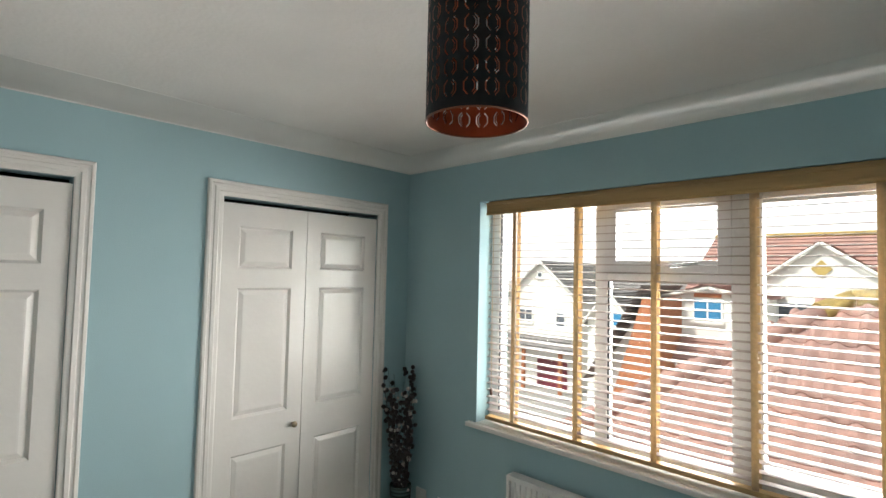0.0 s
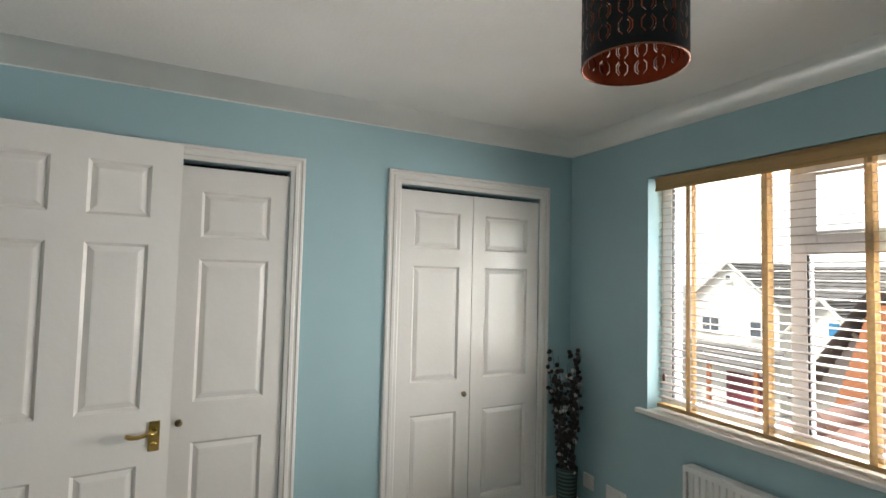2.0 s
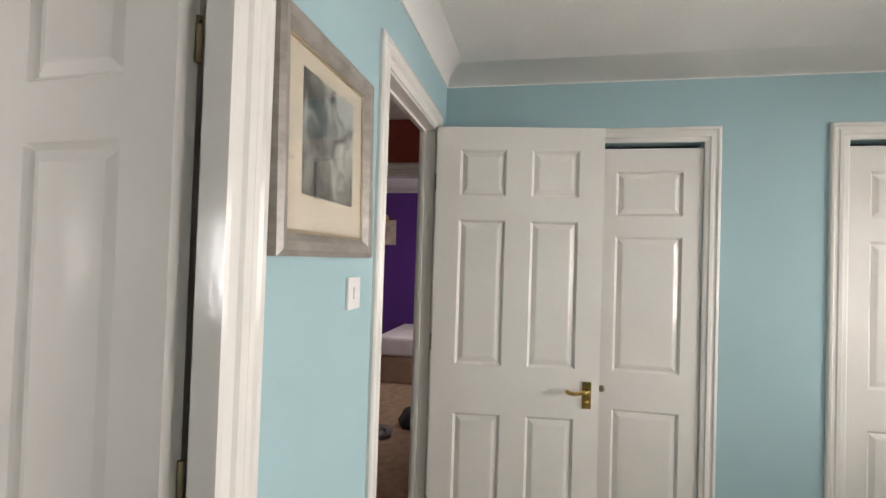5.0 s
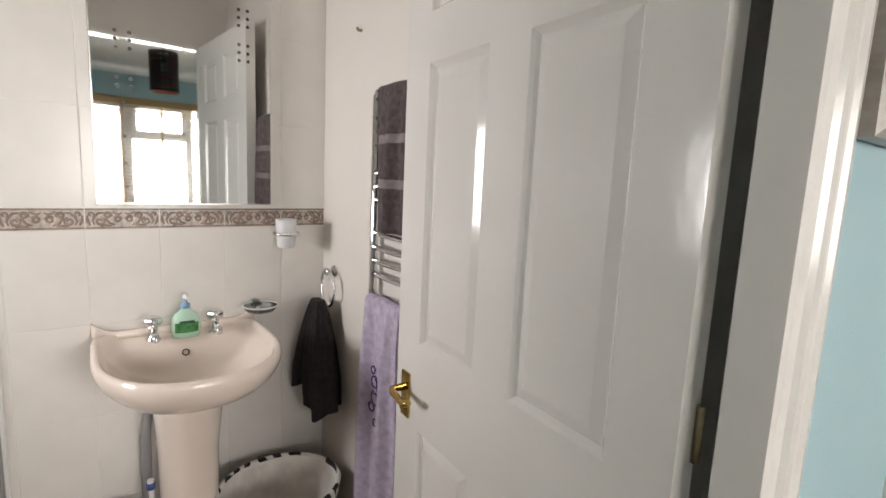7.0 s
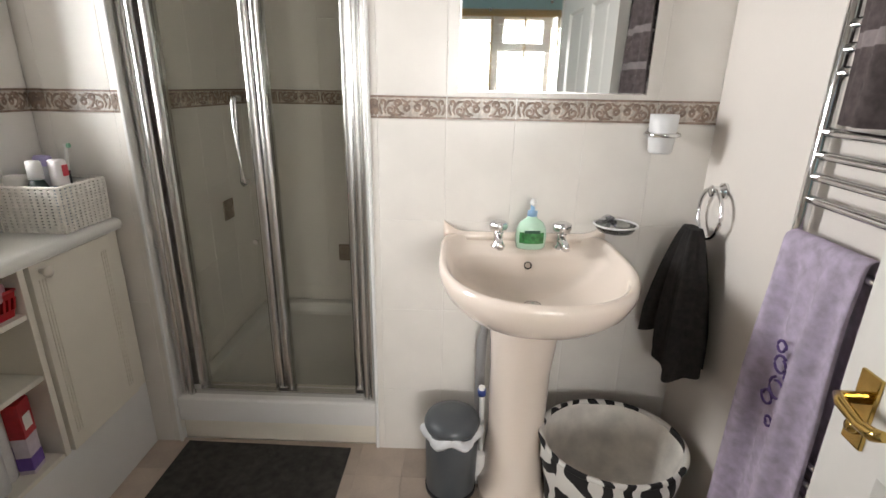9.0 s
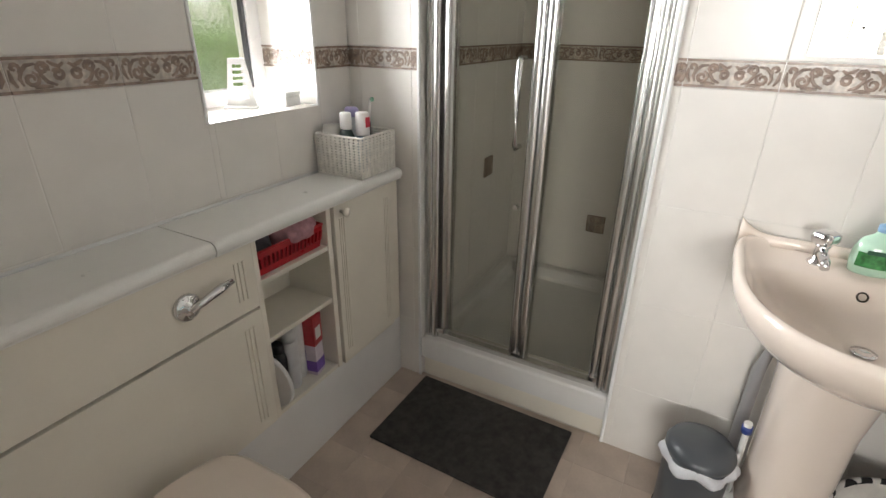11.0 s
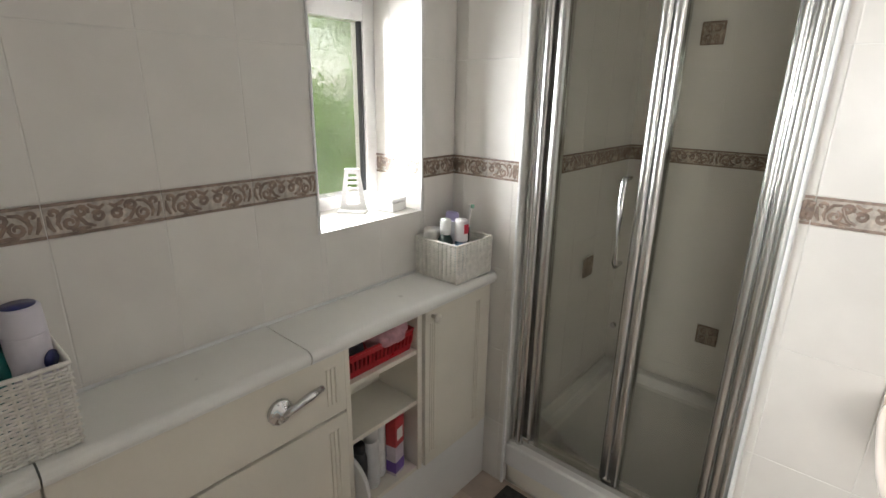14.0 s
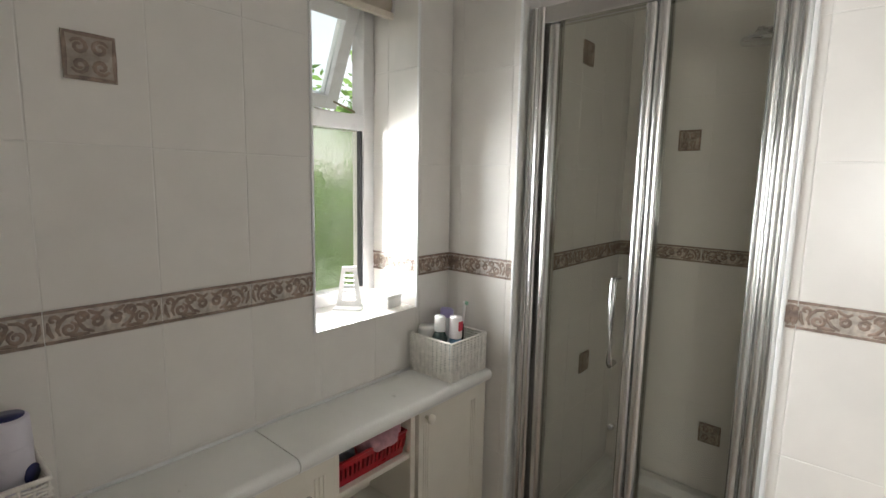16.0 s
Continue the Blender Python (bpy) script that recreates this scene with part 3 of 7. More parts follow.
for i in range(33):
    x = -0.238 + 0.476 * i / 32
    top = 0.812 + 0.034 * max(0.0, (abs(x) - 0.165) / 0.073) ** 2.2
    rows.append([bm.verts.new((x, y, z)) for y, z in ((-0.234, 0.79), (-0.234, top - 0.003), (-0.230, top), (-0.222, top), (-0.216, top - 0.004), (-0.210, 0.79))])
loft(bm, rows)
part("upstand", bm, BASIN, basin)
bm = bmesh.new()
loft(bm, [d_ring(bm, 0, hx, yb, yf, z, 32, 4, 2.4) for hx, yb, yf, z in ((0.115, -0.20, 0.045, 0.0), (0.112, -0.2, 0.04, 0.03), (0.092, -0.2, 0.015, 0.07), (0.085, -0.2, 0.0, 0.2), (0.088, -0.2, 0.01, 0.45), (0.10, -0.2, 0.04, 0.60), (0.11, -0.2, 0.06, 0.645))])
part("pedestal", bm, BASIN, basin)
ov = lathe([(0.011, 0), (0.011, 0.004), (0.008, 0.005), (0.007, -0.002)], 18)
bmesh.ops.rotate(ov, verts=ov.verts, matrix=Matrix.Rotation(-1.15, 3, "X"))
bmesh.ops.translate(ov, verts=ov.verts, vec=(0.0, -0.1045, 0.752))
part("overflow", ov, surface("dark_overflow", (0.05, 0.04, 0.03), 0.3, 0.6), basin, "dark metal overflow ring")
part("plug_waste", lathe([(0.022, 0.689), (0.022, 0.692), (0.012, 0.691), (0.002, 0.690)], 20, (0, 0.02, 0)), CHROME, basin)


def tap(x):
    t = thing("basin_tap", pose(x, -2.418, 0.784), "short chrome pillar tap on the basin", "tap", "basin taps")
    part("body", lathe([(0.021, 0), (0.021, 0.006), (0.014, 0.012), (0.0125, 0.04), (0.016, 0.046)], 20), CHROME, t)
    part("spout", tube([(0, 0, 0.022), (0, 0.03, 0.030), (0, 0.062, 0.028), (0, 0.074, 0.018)], [0.012, 0.011, 0.010, 0.009], 12), CHROME, t)
    bm = bmesh.new()
    rings = []
    for r, z in ((0.012, 0.044), (0.021, 0.050), (0.025, 0.060), (0.024, 0.072), (0.016, 0.078), (0.003, 0.079)):
        rings.append([bm.verts.new(((r * (1 + 0.10 * math.cos(4 * 2 * math.pi * i / 32))) * math.cos(2 * math.pi * i / 32), (r * (1 + 0.10 * math.cos(4 * 2 * math.pi * i / 32))) * math.sin(2 * math.pi * i / 32), z)) for i in range(32)])
    loft(bm, rings)
    part("head", bm, CHROME, t)
    return t


tap(0.022)
tap(-0.158)

SOAP_GREEN = surface("green_liquid_soap", (0.52, 0.76, 0.60), 0.1, tone=0.05, coat=0.5)
LABEL_GREEN = surface("green_soap_label", (0.05, 0.25, 0.07), 0.35, tone=0.3, scale=60)
WHITE_PLASTIC = surface("white_plastic", (0.78, 0.77, 0.75), 0.3, tone=0.03, scale=20)
soap = thing("soap_dispenser", pose(-0.07, -2.415, 0.784), "pale green liquid soap bottle with white pump", "soap bottle")
part("bottle", lathe([(0.036, 0.0), (0.041, 0.006), (0.044, 0.034), (0.042, 0.058), (0.032, 0.078), (0.016, 0.089), (0.012, 0.098)], 32, sy=0.56), SOAP_GREEN, soap)
bm = bmesh.new()
cols = [[bm.verts.new((0.0436 * math.sin(a), 0.0436 * 0.57 * math.cos(a) + o, z)) for z in (0.020, 0.052) for o in (0.0, 0.0012)] for a in [-0.9 + 1.8 * i / 10 for i in range(11)]]
for a, b in zip(cols, cols[1:]):
    for i, j in ((0, 2), (2, 3), (3, 1), (1, 0)):
        bm.faces.new((a[i], a[j], b[j], b[i]))
part("label", bm, LABEL_GREEN, soap, "green printed soap label")
part("label_band", block(-0.022, 0.022, 0.0242, 0.0268, 0.050, 0.059, 0.0008, 1), surface("dark_label_band", (0.02, 0.09, 0.05), 0.4), soap)
part("collar", lathe([(0.014, 0.096), (0.014, 0.110), (0.006, 0.112), (0.006, 0.128)], 20), surface("blue_pump_collar", (0.25, 0.42, 0.62), 0.3), soap)
part("pump", tube([(0, 0, 0.112), (0, 0, 0.132), (0, 0.008, 0.138), (0, 0.034, 0.134)], [0.006, 0.009, 0.009, 0.005], 12), WHITE_PLASTIC, soap)

# ---- mirror and wall fittings ----
mirror = thing("wall_mirror", pose(-0.108, ESY, 1.213), "frameless wall mirror with rows of etched dots", "mirror")
mb = block(-0.252, 0.252, 0.006, 0.018, 0.0, 0.78)
part("mirror_glass", mb, MIRROR, mirror)
rim = bmesh.new()
for b in ((-0.256, 0.256, 0.004, 0.012, -0.004, 0.0), (-0.256, -0.252, 0.004, 0.012, 0, 0.78), (0.252, 0.256, 0.004, 0.012, 0, 0.78), (-0.256, 0.256, 0.004, 0.012, 0.78, 0.784)):
    box(rim, *b)
part("backing_rim", rim, ALU, mirror)
ETCH = surface("frosted_mirror_dot", (0.10, 0.095, 0.08), 0.5, tone=0.1)
for x, zs in ((0.156, (0.455, 0.478, 0.50, 0.345, 0.368)), (0.192, (0.455, 0.478, 0.50, 0.345, 0.368)), (-0.152, (0.475, 0.50, 0.525, 0.585, 0.61, 0.635)), (-0.18, (0.475, 0.50, 0.525, 0.585, 0.61, 0.635))):
    for z in zs:
        part("etched_dot", tube([(x, 0.0178, z), (x, 0.0190, z)], 0.0055, 10), ETCH, mirror)
for x, z in ((0.178, 0.33), (0.178, 0.30), (0.178, 0.20), (0.178, 0.12), (0.178, 0.05), (0.02, 0.27), (0.02, 0.22)):
    part("etched_dot", tube([(x, 0.0178, z), (x, 0.0190, z)], 0.0038, 10), ETCH, mirror)

FROST = surface("frosted_tumbler_glass", (0.72, 0.72, 0.72), 0.35, tone=0.03, coat=0.2)
tum = thing("tumbler_holder", pose(-0.402, ESY + 0.004, 1.11), "frosted glass tumbler in a chrome wall ring", "tumbler holder")
part("wall_mount", tube([(0, 0, 0), (0, 0.018, 0)], 0.022, 20), CHROME, tum)
part("ring", tube([(0.042 * math.cos(a), 0.058 + 0.042 * math.sin(a), 0) for a in [2 * math.pi * i / 28 for i in range(28)]], 0.006, 10, closed=True), CHROME, tum)
part("tumbler", lathe([(0.026, -0.05), (0.031, -0.045), (0.036, 0.03), (0.0365, 0.052), (0.033, 0.052), (0.030, -0.04)], 28, (0, 0.058, 0)), FROST, tum)

CLEAR_DISH = clear("clear_dish_glass", (0.95, 0.98, 0.97), tint=0.99, gloss=0.1)
dish = thing("soap_dish", pose(-0.305, ESY + 0.004, 0.85), "clear glass soap dish on a chrome wall bracket", "soap dish")
part("wall_mount", tube([(0, 0, 0.0), (0, 0.02, 0.0)], 0.022, 20), CHROME, dish)
part("arm", tube([(0, 0.015, 0), (0, 0.05, -0.008), (0, 0.08, -0.012)], 0.009, 10), CHROME, dish)
part("dish", lathe([(0.02, -0.008), (0.045, -0.004), (0.058, 0.012), (0.061, 0.013), (0.048, -0.007), (0.02, -0.011)], 32, (0, 0.075, 0)), CLEAR_DISH, dish)
part("dish_rim", tube([(0.059 * math.cos(a), 0.075 + 0.059 * math.sin(a), 0.012) for a in [2 * math.pi * i / 32 for i in range(32)]], 0.003, 8, closed=True), FROST, dish)

ringt = thing("towel_ring", pose(EWX, -2.375, 0.97), "chrome towel ring on the cream wall", "towel ring")
part("wall_mount", lathe([(0.022, 0), (0.022, 0.008), (0.014, 0.014), (0.012, 0.03), (0.016, 0.036), (0.004, 0.04)], 20), CHROME, ringt).rotation_euler = (0, math.pi / 2, 0)
part("ring", tube([(0.030 + 0.004 * math.sin(a), 0.068 * math.sin(a), -0.062 + 0.068 * math.cos(a)) for a in [2 * math.pi * i / 36 for i in range(36)]], 0.0055, 10, closed=True), CHROME, ringt)


def gathered_towel(name, at, halves, folds, material, label, seed=0):
    """A cloth pulled through a ring: two pleated halves that widen downwards, with uneven hems; halves are (y, length, rx, ry, lean)."""
    bm = bmesh.new()
    n = 72
    rnd = random.Random(seed)
    for y0, length, rx, ry, lean in halves:
        ph = [rnd.uniform(0, 6.28) for _ in range(4)]
        rings = []
        for k in range(19):
            u = k / 18
            w = 0.30 + 0.70 * min(1, u * 1.35) ** 0.75 + 0.05 * math.sin(5 * u)
            if u > 0.94:
                w *= 0.97
            ring = []
            for i in range(n):
                a = 2 * math.pi * i / n
                f = 1 + (0.10 + 0.16 * u) * math.sin(folds * a + ph[0] + 0.7 * u) + 0.06 * math.sin(2 * folds * a + ph[1] + u)
                drop = length * u + 0.018 * u * math.sin(2 * a + ph[2])
                ring.append(bm.verts.new((rx * w * f * math.cos(a), y0 * (0.35 + 0.65 * u) + lean * u + ry * w * f * math.sin(a), -drop)))
            rings.append(ring)
        loft(bm, rings)
    return solid(name, bm, material, label, "towel", at=at)


DARK_TOWEL = surface("dark_brown_towelling", (0.022, 0.018, 0.017), 0.98, tone=0.3, scale=60, bump=0.003, bump_scale=900)
TAUPE_TOWEL = surface("taupe_towelling", (0.135, 0.105, 0.105), 0.98, tone=0.2, scale=60, bump=0.003, bump_scale=900)
TAUPE_BAND = surface("taupe_woven_band", (0.24, 0.20, 0.20), 0.8, tone=0.1, scale=60)
LILAC = surface("lilac_towelling", (0.64, 0.55, 0.70), 0.98, tone=0.12, scale=50, bump=0.003, bump_scale=900)
PURPLE_THREAD = surface("purple_embroidery", (0.10, 0.055, 0.20), 0.8, tone=0.1, scale=60)
gathered_towel("hand_towel", pose(-0.497, -2.362, 0.872), ((-0.044, 0.335, 0.060, 0.066, -0.026), (0.044, 0.40, 0.060, 0.064, 0.014)), 5, DARK_TOWEL, "dark brown hand towel hanging from a chrome ring", 3)

# heated rail
rail = thing("towel_rail", pose(EWX, -1.815, 0.0), "chrome ladder towel radiator on the cream wall", "towel radiator")
for y in (-0.218, 0.218):
    part("rail_post", tube([(0.028, y, 0.40), (0.028, y, 1.0), (0.028, y, 1.565), (0.026, y, 1.582)], [0.013, 0.013, 0.013, 0.008], 16), CHROME, rail)
    for z in (0.50, 1.45):
        part("wall_bracket", tube([(0.0, y, z), (0.028, y, z)], 0.008, 10), CHROME, rail)
for z in (0.44, 0.48, 0.52, 0.56, 0.933, 1.027, 1.07, 1.111, 1.154, 1.26, 1.30, 1.34, 1.42, 1.46, 1.50, 1.555):
    part("rail_bar", tube([(0.028 + 0.010 * math.cos(math.pi * u), 0.436 * u, z) for u in [-0.5 + i / 10 for i in range(11)]], 0.009, 12), CHROME, rail)


def hung_towel(name, y0, y1, z_top, front, back, x, material, label, seed, spread=0.0, bands=()):
    """A towel folded over a bar that runs along y, with soft vertical folds; a closed sheet 8 mm thick."""
    rnd = random.Random(seed)
    p1, p2 = rnd.uniform(0, 6), rnd.uniform(0, 6)
    ny = 34
    prof = [(1, front * (1 - i / 16)) for i in range(16)] + [(math.cos(a), -0.018 * math.sin(a)) for a in [math.pi * i / 6 for i in range(7)]] + [(-1, back * i / 10) for i in range(1, 11)]
    bm = bmesh.new()
    sheets = []
    for off in (0.0, 0.007):
        grid = []
        for i in range(ny + 1):
            v = i / ny
            row = []
            for s, dz in prof:
                drop = max(0.0, dz)
                fold = (0.003 + 0.011 * min(1, drop / 0.3)) * math.sin(9 * v + p1 + 1.2 * drop) + 0.007 * math.sin(21 * v + p2) * min(1, drop / 0.1)
                r = 0.020 - off
                xx = x + s * r + (fold if s > 0 else 0.3 * fold) + (0.006 * min(1, drop / 0.2) if s > 0.5 else 0)
                yy = y0 + (y1 - y0) * v + spread * drop * (v - 0.9)
                row.append(bm.verts.new((xx, yy, z_top - dz)))
            grid.append(row)
        sheets.append(grid)
    m = len(prof)
    for k, grid in enumerate(sheets):
        for a, b in zip(grid, grid[1:]):
            for j in range(m - 1):
                f = bm.faces.new((a[j], a[j + 1], b[j + 1], b[j]))
                f.smooth = True
                if any(lo < prof[j][1] < hi for lo, hi in bands) and prof[j][0] > 0.9:
                    f.material_index = 1
    o, q = sheets
    for j in range(m - 1):
        for i in (0, ny):
            bm.faces.new((o[i][j], o[i][j + 1], q[i][j + 1], q[i][j]))
    for i in range(ny):
        for j in (0, m - 1):
            bm.faces.new((o[i][j], o[i + 1][j], q[i + 1][j], q[i][j]))
    return solid(name, bm, material, label, "towel")


hung_towel("bath_towel", -1.985, -1.785, 1.570, 0.40, 0.30, EWX + 0.036, (TAUPE_TOWEL, TAUPE_BAND), "taupe bath towel folded over the chrome rail", 5, 0.0, ((0.15, 0.175), (0.27, 0.285)))
lilac = thing("lilac_towel", pose(0, 0, 0), "lilac towel with purple embroidery hanging from rail", "towel")
lt = hung_towel("towel_cloth", -2.025, -1.83, 0.948, 0.80, 0.75, EWX + 0.036, LILAC, "", 8, 0.045)
lt.parent = lilac
lt["category"] = ""
del lt["category"]
for k, (yy, zz, r) in enumerate(((-1.985, 0.71, 0.014), (-1.975, 0.675, 0.02), (-1.97, 0.625, 0.024), (-1.99, 0.595, 0.018), (-1.97, 0.55, 0.012), (-1.95, 0.66, 0.012))):
    part("embroidered_swirl", tube([(EWX + 0.073, yy + 0.05 + r * (1 - 0.1 * i / 4) * math.cos(0.5 * i + k), zz + 0.04 + r * (1 - 0.1 * i / 4) * math.sin(0.5 * i + k)) for i in range(14)], 0.0028, 6), PURPLE_THREAD, lilac)
solid("wall_hook", tube([(EWX, -2.20, 1.79), (EWX + 0.012, -2.20, 1.79), (EWX + 0.018, -2.20, 1.798)], 0.005, 10), DULL_BRASS, "small dull metal screw hook in the wall", "hook")

# ---- ensuite: floor things ----
GREY_STEEL = surface("slate_grey_enamel", (0.085, 0.095, 0.105), 0.35, tone=0.06, scale=10)
bin_ = thing("pedal_bin", pose(0.14, -2.33, -0.0), "slate grey pedal bin with white liner showing", "bin")
part("body", lathe([(0.074, 0.004), (0.078, 0.012), (0.082, 0.20), (0.083, 0.235)], 36), GREY_STEEL, bin_)
part("lid", lathe([(0.084, 0.236), (0.086, 0.25), (0.078, 0.266), (0.05, 0.276), (0.002, 0.279)], 36), GREY_STEEL, bin_)
bm = bmesh.new()
rings = []
for r, z in ((0.084, 0.238), (0.090, 0.232), (0.094, 0.216), (0.087, 0.205), (0.083, 0.21)):
    rings.append([bm.verts.new((r * (1 + 0.06 * math.sin(7 * a) * (r > 0.085) + 0.03 * math.sin(17 * a)) * math.cos(a), r * (1 + 0.06 * math.sin(7 * a) * (r > 0.085)) * math.sin(a), z + 0.008 * math.sin(5 * a))) for a in [2 * math.pi * i / 60 for i in range(60)]])
loft(bm, rings, False, False)
part("liner", bm, surface("translucent_bin_liner", (0.72, 0.73, 0.76), 0.4, tone=0.05, scale=40), bin_, "crumpled white bin liner edge")
part("pedal", block(-0.028, 0.028, 0.072, 0.112, 0.006, 0.018, 0.004), surface("black_rubber", (0.02, 0.02, 0.02), 0.7), bin_, "black pedal")
part("base_ring", lathe([(0.080, 0.0), (0.081, 0.014), (0.076, 0.016)], 36), surface("black_plastic", (0.018, 0.018, 0.02), 0.5), bin_)

brush = thing("toilet_brush", pose(0.045, -2.37, 0), "white toilet brush with blue collar", "toilet brush")
part("holder", lathe([(0.035, 0), (0.036, 0.01), (0.03, 0.09), (0.026, 0.11)], 20), WHITE_PLASTIC, brush)
part("stick", tube([(0, 0, 0.10), (0.004, 0, 0.30), (0.006, 0, 0.345)], [0.008, 0.008, 0.010], 12), WHITE_PLASTIC, brush)
part("collar", tube([(0.005, 0, 0.315), (0.0055, 0, 0.335)], 0.013, 14), surface("navy_blue_collar", (0.03, 0.06, 0.25), 0.4), brush)
solid("waste_pipe", tube([(0.052, -2.46, -0.004), (0.052, -2.46, 0.45), (0.03, -2.45, 0.60)], 0.016, 14), surface("grey_pipe", (0.34, 0.33, 0.33), 0.4), "grey waste pipe behind the basin pedestal", "pipe")


def zebra():
    m = surface("zebra_print_fabric", (0.7, 0.68, 0.64), 0.85, tone=0.05, scale=30)
    n, l = m.node_tree.nodes, m.node_tree.links
    co = n.new("ShaderNodeTexCoord")
    w = n.new("ShaderNodeTexWave")
    w.wave_type, w.bands_direction = "BANDS", "X"
    w.inputs["Scale"].default_value, w.inputs["Distortion"].default_value = 5.5, 9.0
    w.inputs["Detail"].default_value, w.inputs["Detail Scale"].default_value = 1.0, 1.6
    l.new(co.outputs["Object"], w.inputs["Vector"])
    r = n.new("ShaderNodeValToRGB")
    r.color_ramp.elements[0].position, r.color_ramp.elements[1].position = 0.47, 0.53
    r.color_ramp.elements[0].color, r.color_ramp.elements[1].color = (0.012, 0.011, 0.011, 1), (0.70, 0.68, 0.64, 1)
    l.new(w.outputs["Fac"], r.inputs[0])
    l.new(r.outputs[0], n["Principled BSDF"].inputs["Base Color"])
    return m


LINER = surface("white_cotton_liner", (0.80, 0.76, 0.70), 0.95, tone=0.10, scale=14, bump=0.004, bump_scale=25)
ZEBRA = zebra()
lb = thing("laundry_basket", pose(-0.315, -2.235, 0), "zebra print laundry basket with white cotton liner", "laundry basket")
bm = bmesh.new()
N = 64


def oval(bm, rx, ry, z, wob=0.0, ph=0.0):
    return [bm.verts.new((rx * math.cos(a) * (1 + wob * math.sin(9 * a + ph)), ry * math.sin(a) * (1 + wob * math.sin(9 * a + ph)), z + 0.4 * wob * math.sin(5 * a))) for a in [2 * math.pi * i / N for i in range(N)]]


loft(bm, [oval(bm, 0.165, 0.145, 0.0), oval(bm, 0.172, 0.152, 0.02), oval(bm, 0.178, 0.158, 0.12, 0.02), oval(bm, 0.185, 0.165, 0.18, 0.03, 1), oval(bm, 0.190, 0.170, 0.22, 0.02)], True, False)
part("body", bm, ZEBRA, lb)
bm = bmesh.new()
loft(bm, [oval(bm, 0.194, 0.174, 0.205, 0.03, 1), oval(bm, 0.198, 0.178, 0.235, 0.02), oval(bm, 0.200, 0.180, 0.265, 0.012), oval(bm, 0.198, 0.178, 0.277, 0.006), oval(bm, 0.190, 0.170, 0.273, 0.006)], False, False)
part("cuff", bm, ZEBRA, lb)
bm = bmesh.new()
loft(bm, [oval(bm, 0.190, 0.170, 0.273, 0.006), oval(bm, 0.180, 0.160, 0.21, 0.03), oval(bm, 0.165, 0.146, 0.12, 0.05, 1), oval(bm, 0.150, 0.130, 0.07, 0.05, 2), oval(bm, 0.05, 0.04, 0.06, 0.05)], False, True)
part("liner", bm, LINER, lb, "creased white cotton liner")
bm = tube([(0.199 * math.cos(a), 0.179 * math.sin(a), 0.275) for a in [2 * math.pi * i / 60 for i in range(60)]], 0.0075, 8, closed=True)
part("rim_piping", bm, ZEBRA, lb, "black and white zebra piping")
solid("dark_sock", lathe([(0.02, 0.0), (0.05, 0.008), (0.045, 0.028), (0.02, 0.036), (0.002, 0.037)], 18, sx=1.0, sy=0.6), DARK_TOWEL, "small dark garment inside the laundry basket", "clothing", at=pose(-0.30, -2.19, 0.068, 0, 0, 30))
bm = block(-0.29, 0.29, -0.18, 0.18, 0.0, 0.010, 0.004, 2)
bmesh.ops.subdivide_edges(bm, edges=bm.edges[:], cuts=3, use_grid_fill=True)
solid("bath_mat", bm, RUBBER_MAT, "dark grey pile bath mat by the shower", "bath mat", at=pose(0.785, -2.298, 0.0, 0, 0, -1.0))

# ---- ensuite: fitted furniture along the window wall ----
FX0 = 1.180
SLIT = 0.0016


def nosed_slab(y0, y1, x0=1.163, x1=EEX - 0.001, z0=0.792, z1=0.826):
    pts = [(x1, z0), (x1, z1)]
    r = 0.018
    for i in range(9):
        a = math.pi / 2 + i / 8 * math.pi * 0.75
        pts.append((x0 + r + r * math.cos(a), z1 - r + r * math.sin(a)))
    pts += [(x0 + 0.006, z0)]
    bm = bmesh.new()
    rows = [[bm.verts.new((x, y, z)) for x, z in pts] for y in (y0, y1)]
    n = len(pts)
    for i in range(n):
        j = (i + 1) % n
        bm.faces.new((rows[0][i], rows[0][j], rows[1][j], rows[1][i]))
    bm.faces.new(rows[0])
    bm.faces.new(rows[1][::-1])
    return bm


for y0, y1, lab in ((-2.482, -1.757 - SLIT, "white laminate worktop over the vanity units"), (-1.757 + SLIT, -1.265 - SLIT, "white laminate lift-off worktop over the cistern"), (-1.265 + SLIT, SY - 0.08, "white laminate worktop end section")):
    solid("worktop", nosed_slab(y0, y1), WORKTOP, lab, "worktop", "worktop sections")
solid("worktop_sealant", tube([(EEX - 0.002, -2.48, 0.828), (EEX - 0.002, SY - 0.09, 0.828)], 0.005, 8), TRIM_WHITE, "white sealant bead along the worktop", "sealant")


def fluted_panel(y0, y1, z0, z1):
    """A cabinet front with three shallow vertical reeds near its end."""
    return block(FX0, FX0 + 0.016, y0, y1, z0, z1, 0.0025, 2)


cist = thing("cistern_unit", pose(FX0, -1.56, 0), "ivory boxed-in toilet cistern unit with chrome flush lever", "cabinet")
Q = lambda bm: (bmesh.ops.translate(bm, verts=bm.verts, vec=(-FX0, 1.56, 0)), bm)[1]
part("body", Q(block(FX0 + 0.018, EEX - 0.002, -1.857, SY - 0.08, 0.02, 0.790)), UNIT_IN, cist)
for z0, z1, nm in ((0.617, 0.788, "upper_panel"), (0.250, 0.609, "lower_panel")):
    part(nm, Q(fluted_panel(-1.858, -1.266, z0, z1)), UNIT, cist)
    for k in range(3):
        part("reed", Q(block(FX0 - 0.003, FX0 + 0.004, -1.832 + k * 0.012, -1.826 + k * 0.012, z0 + 0.035, z1 - 0.035, 0.001, 1)), UNIT, cist)
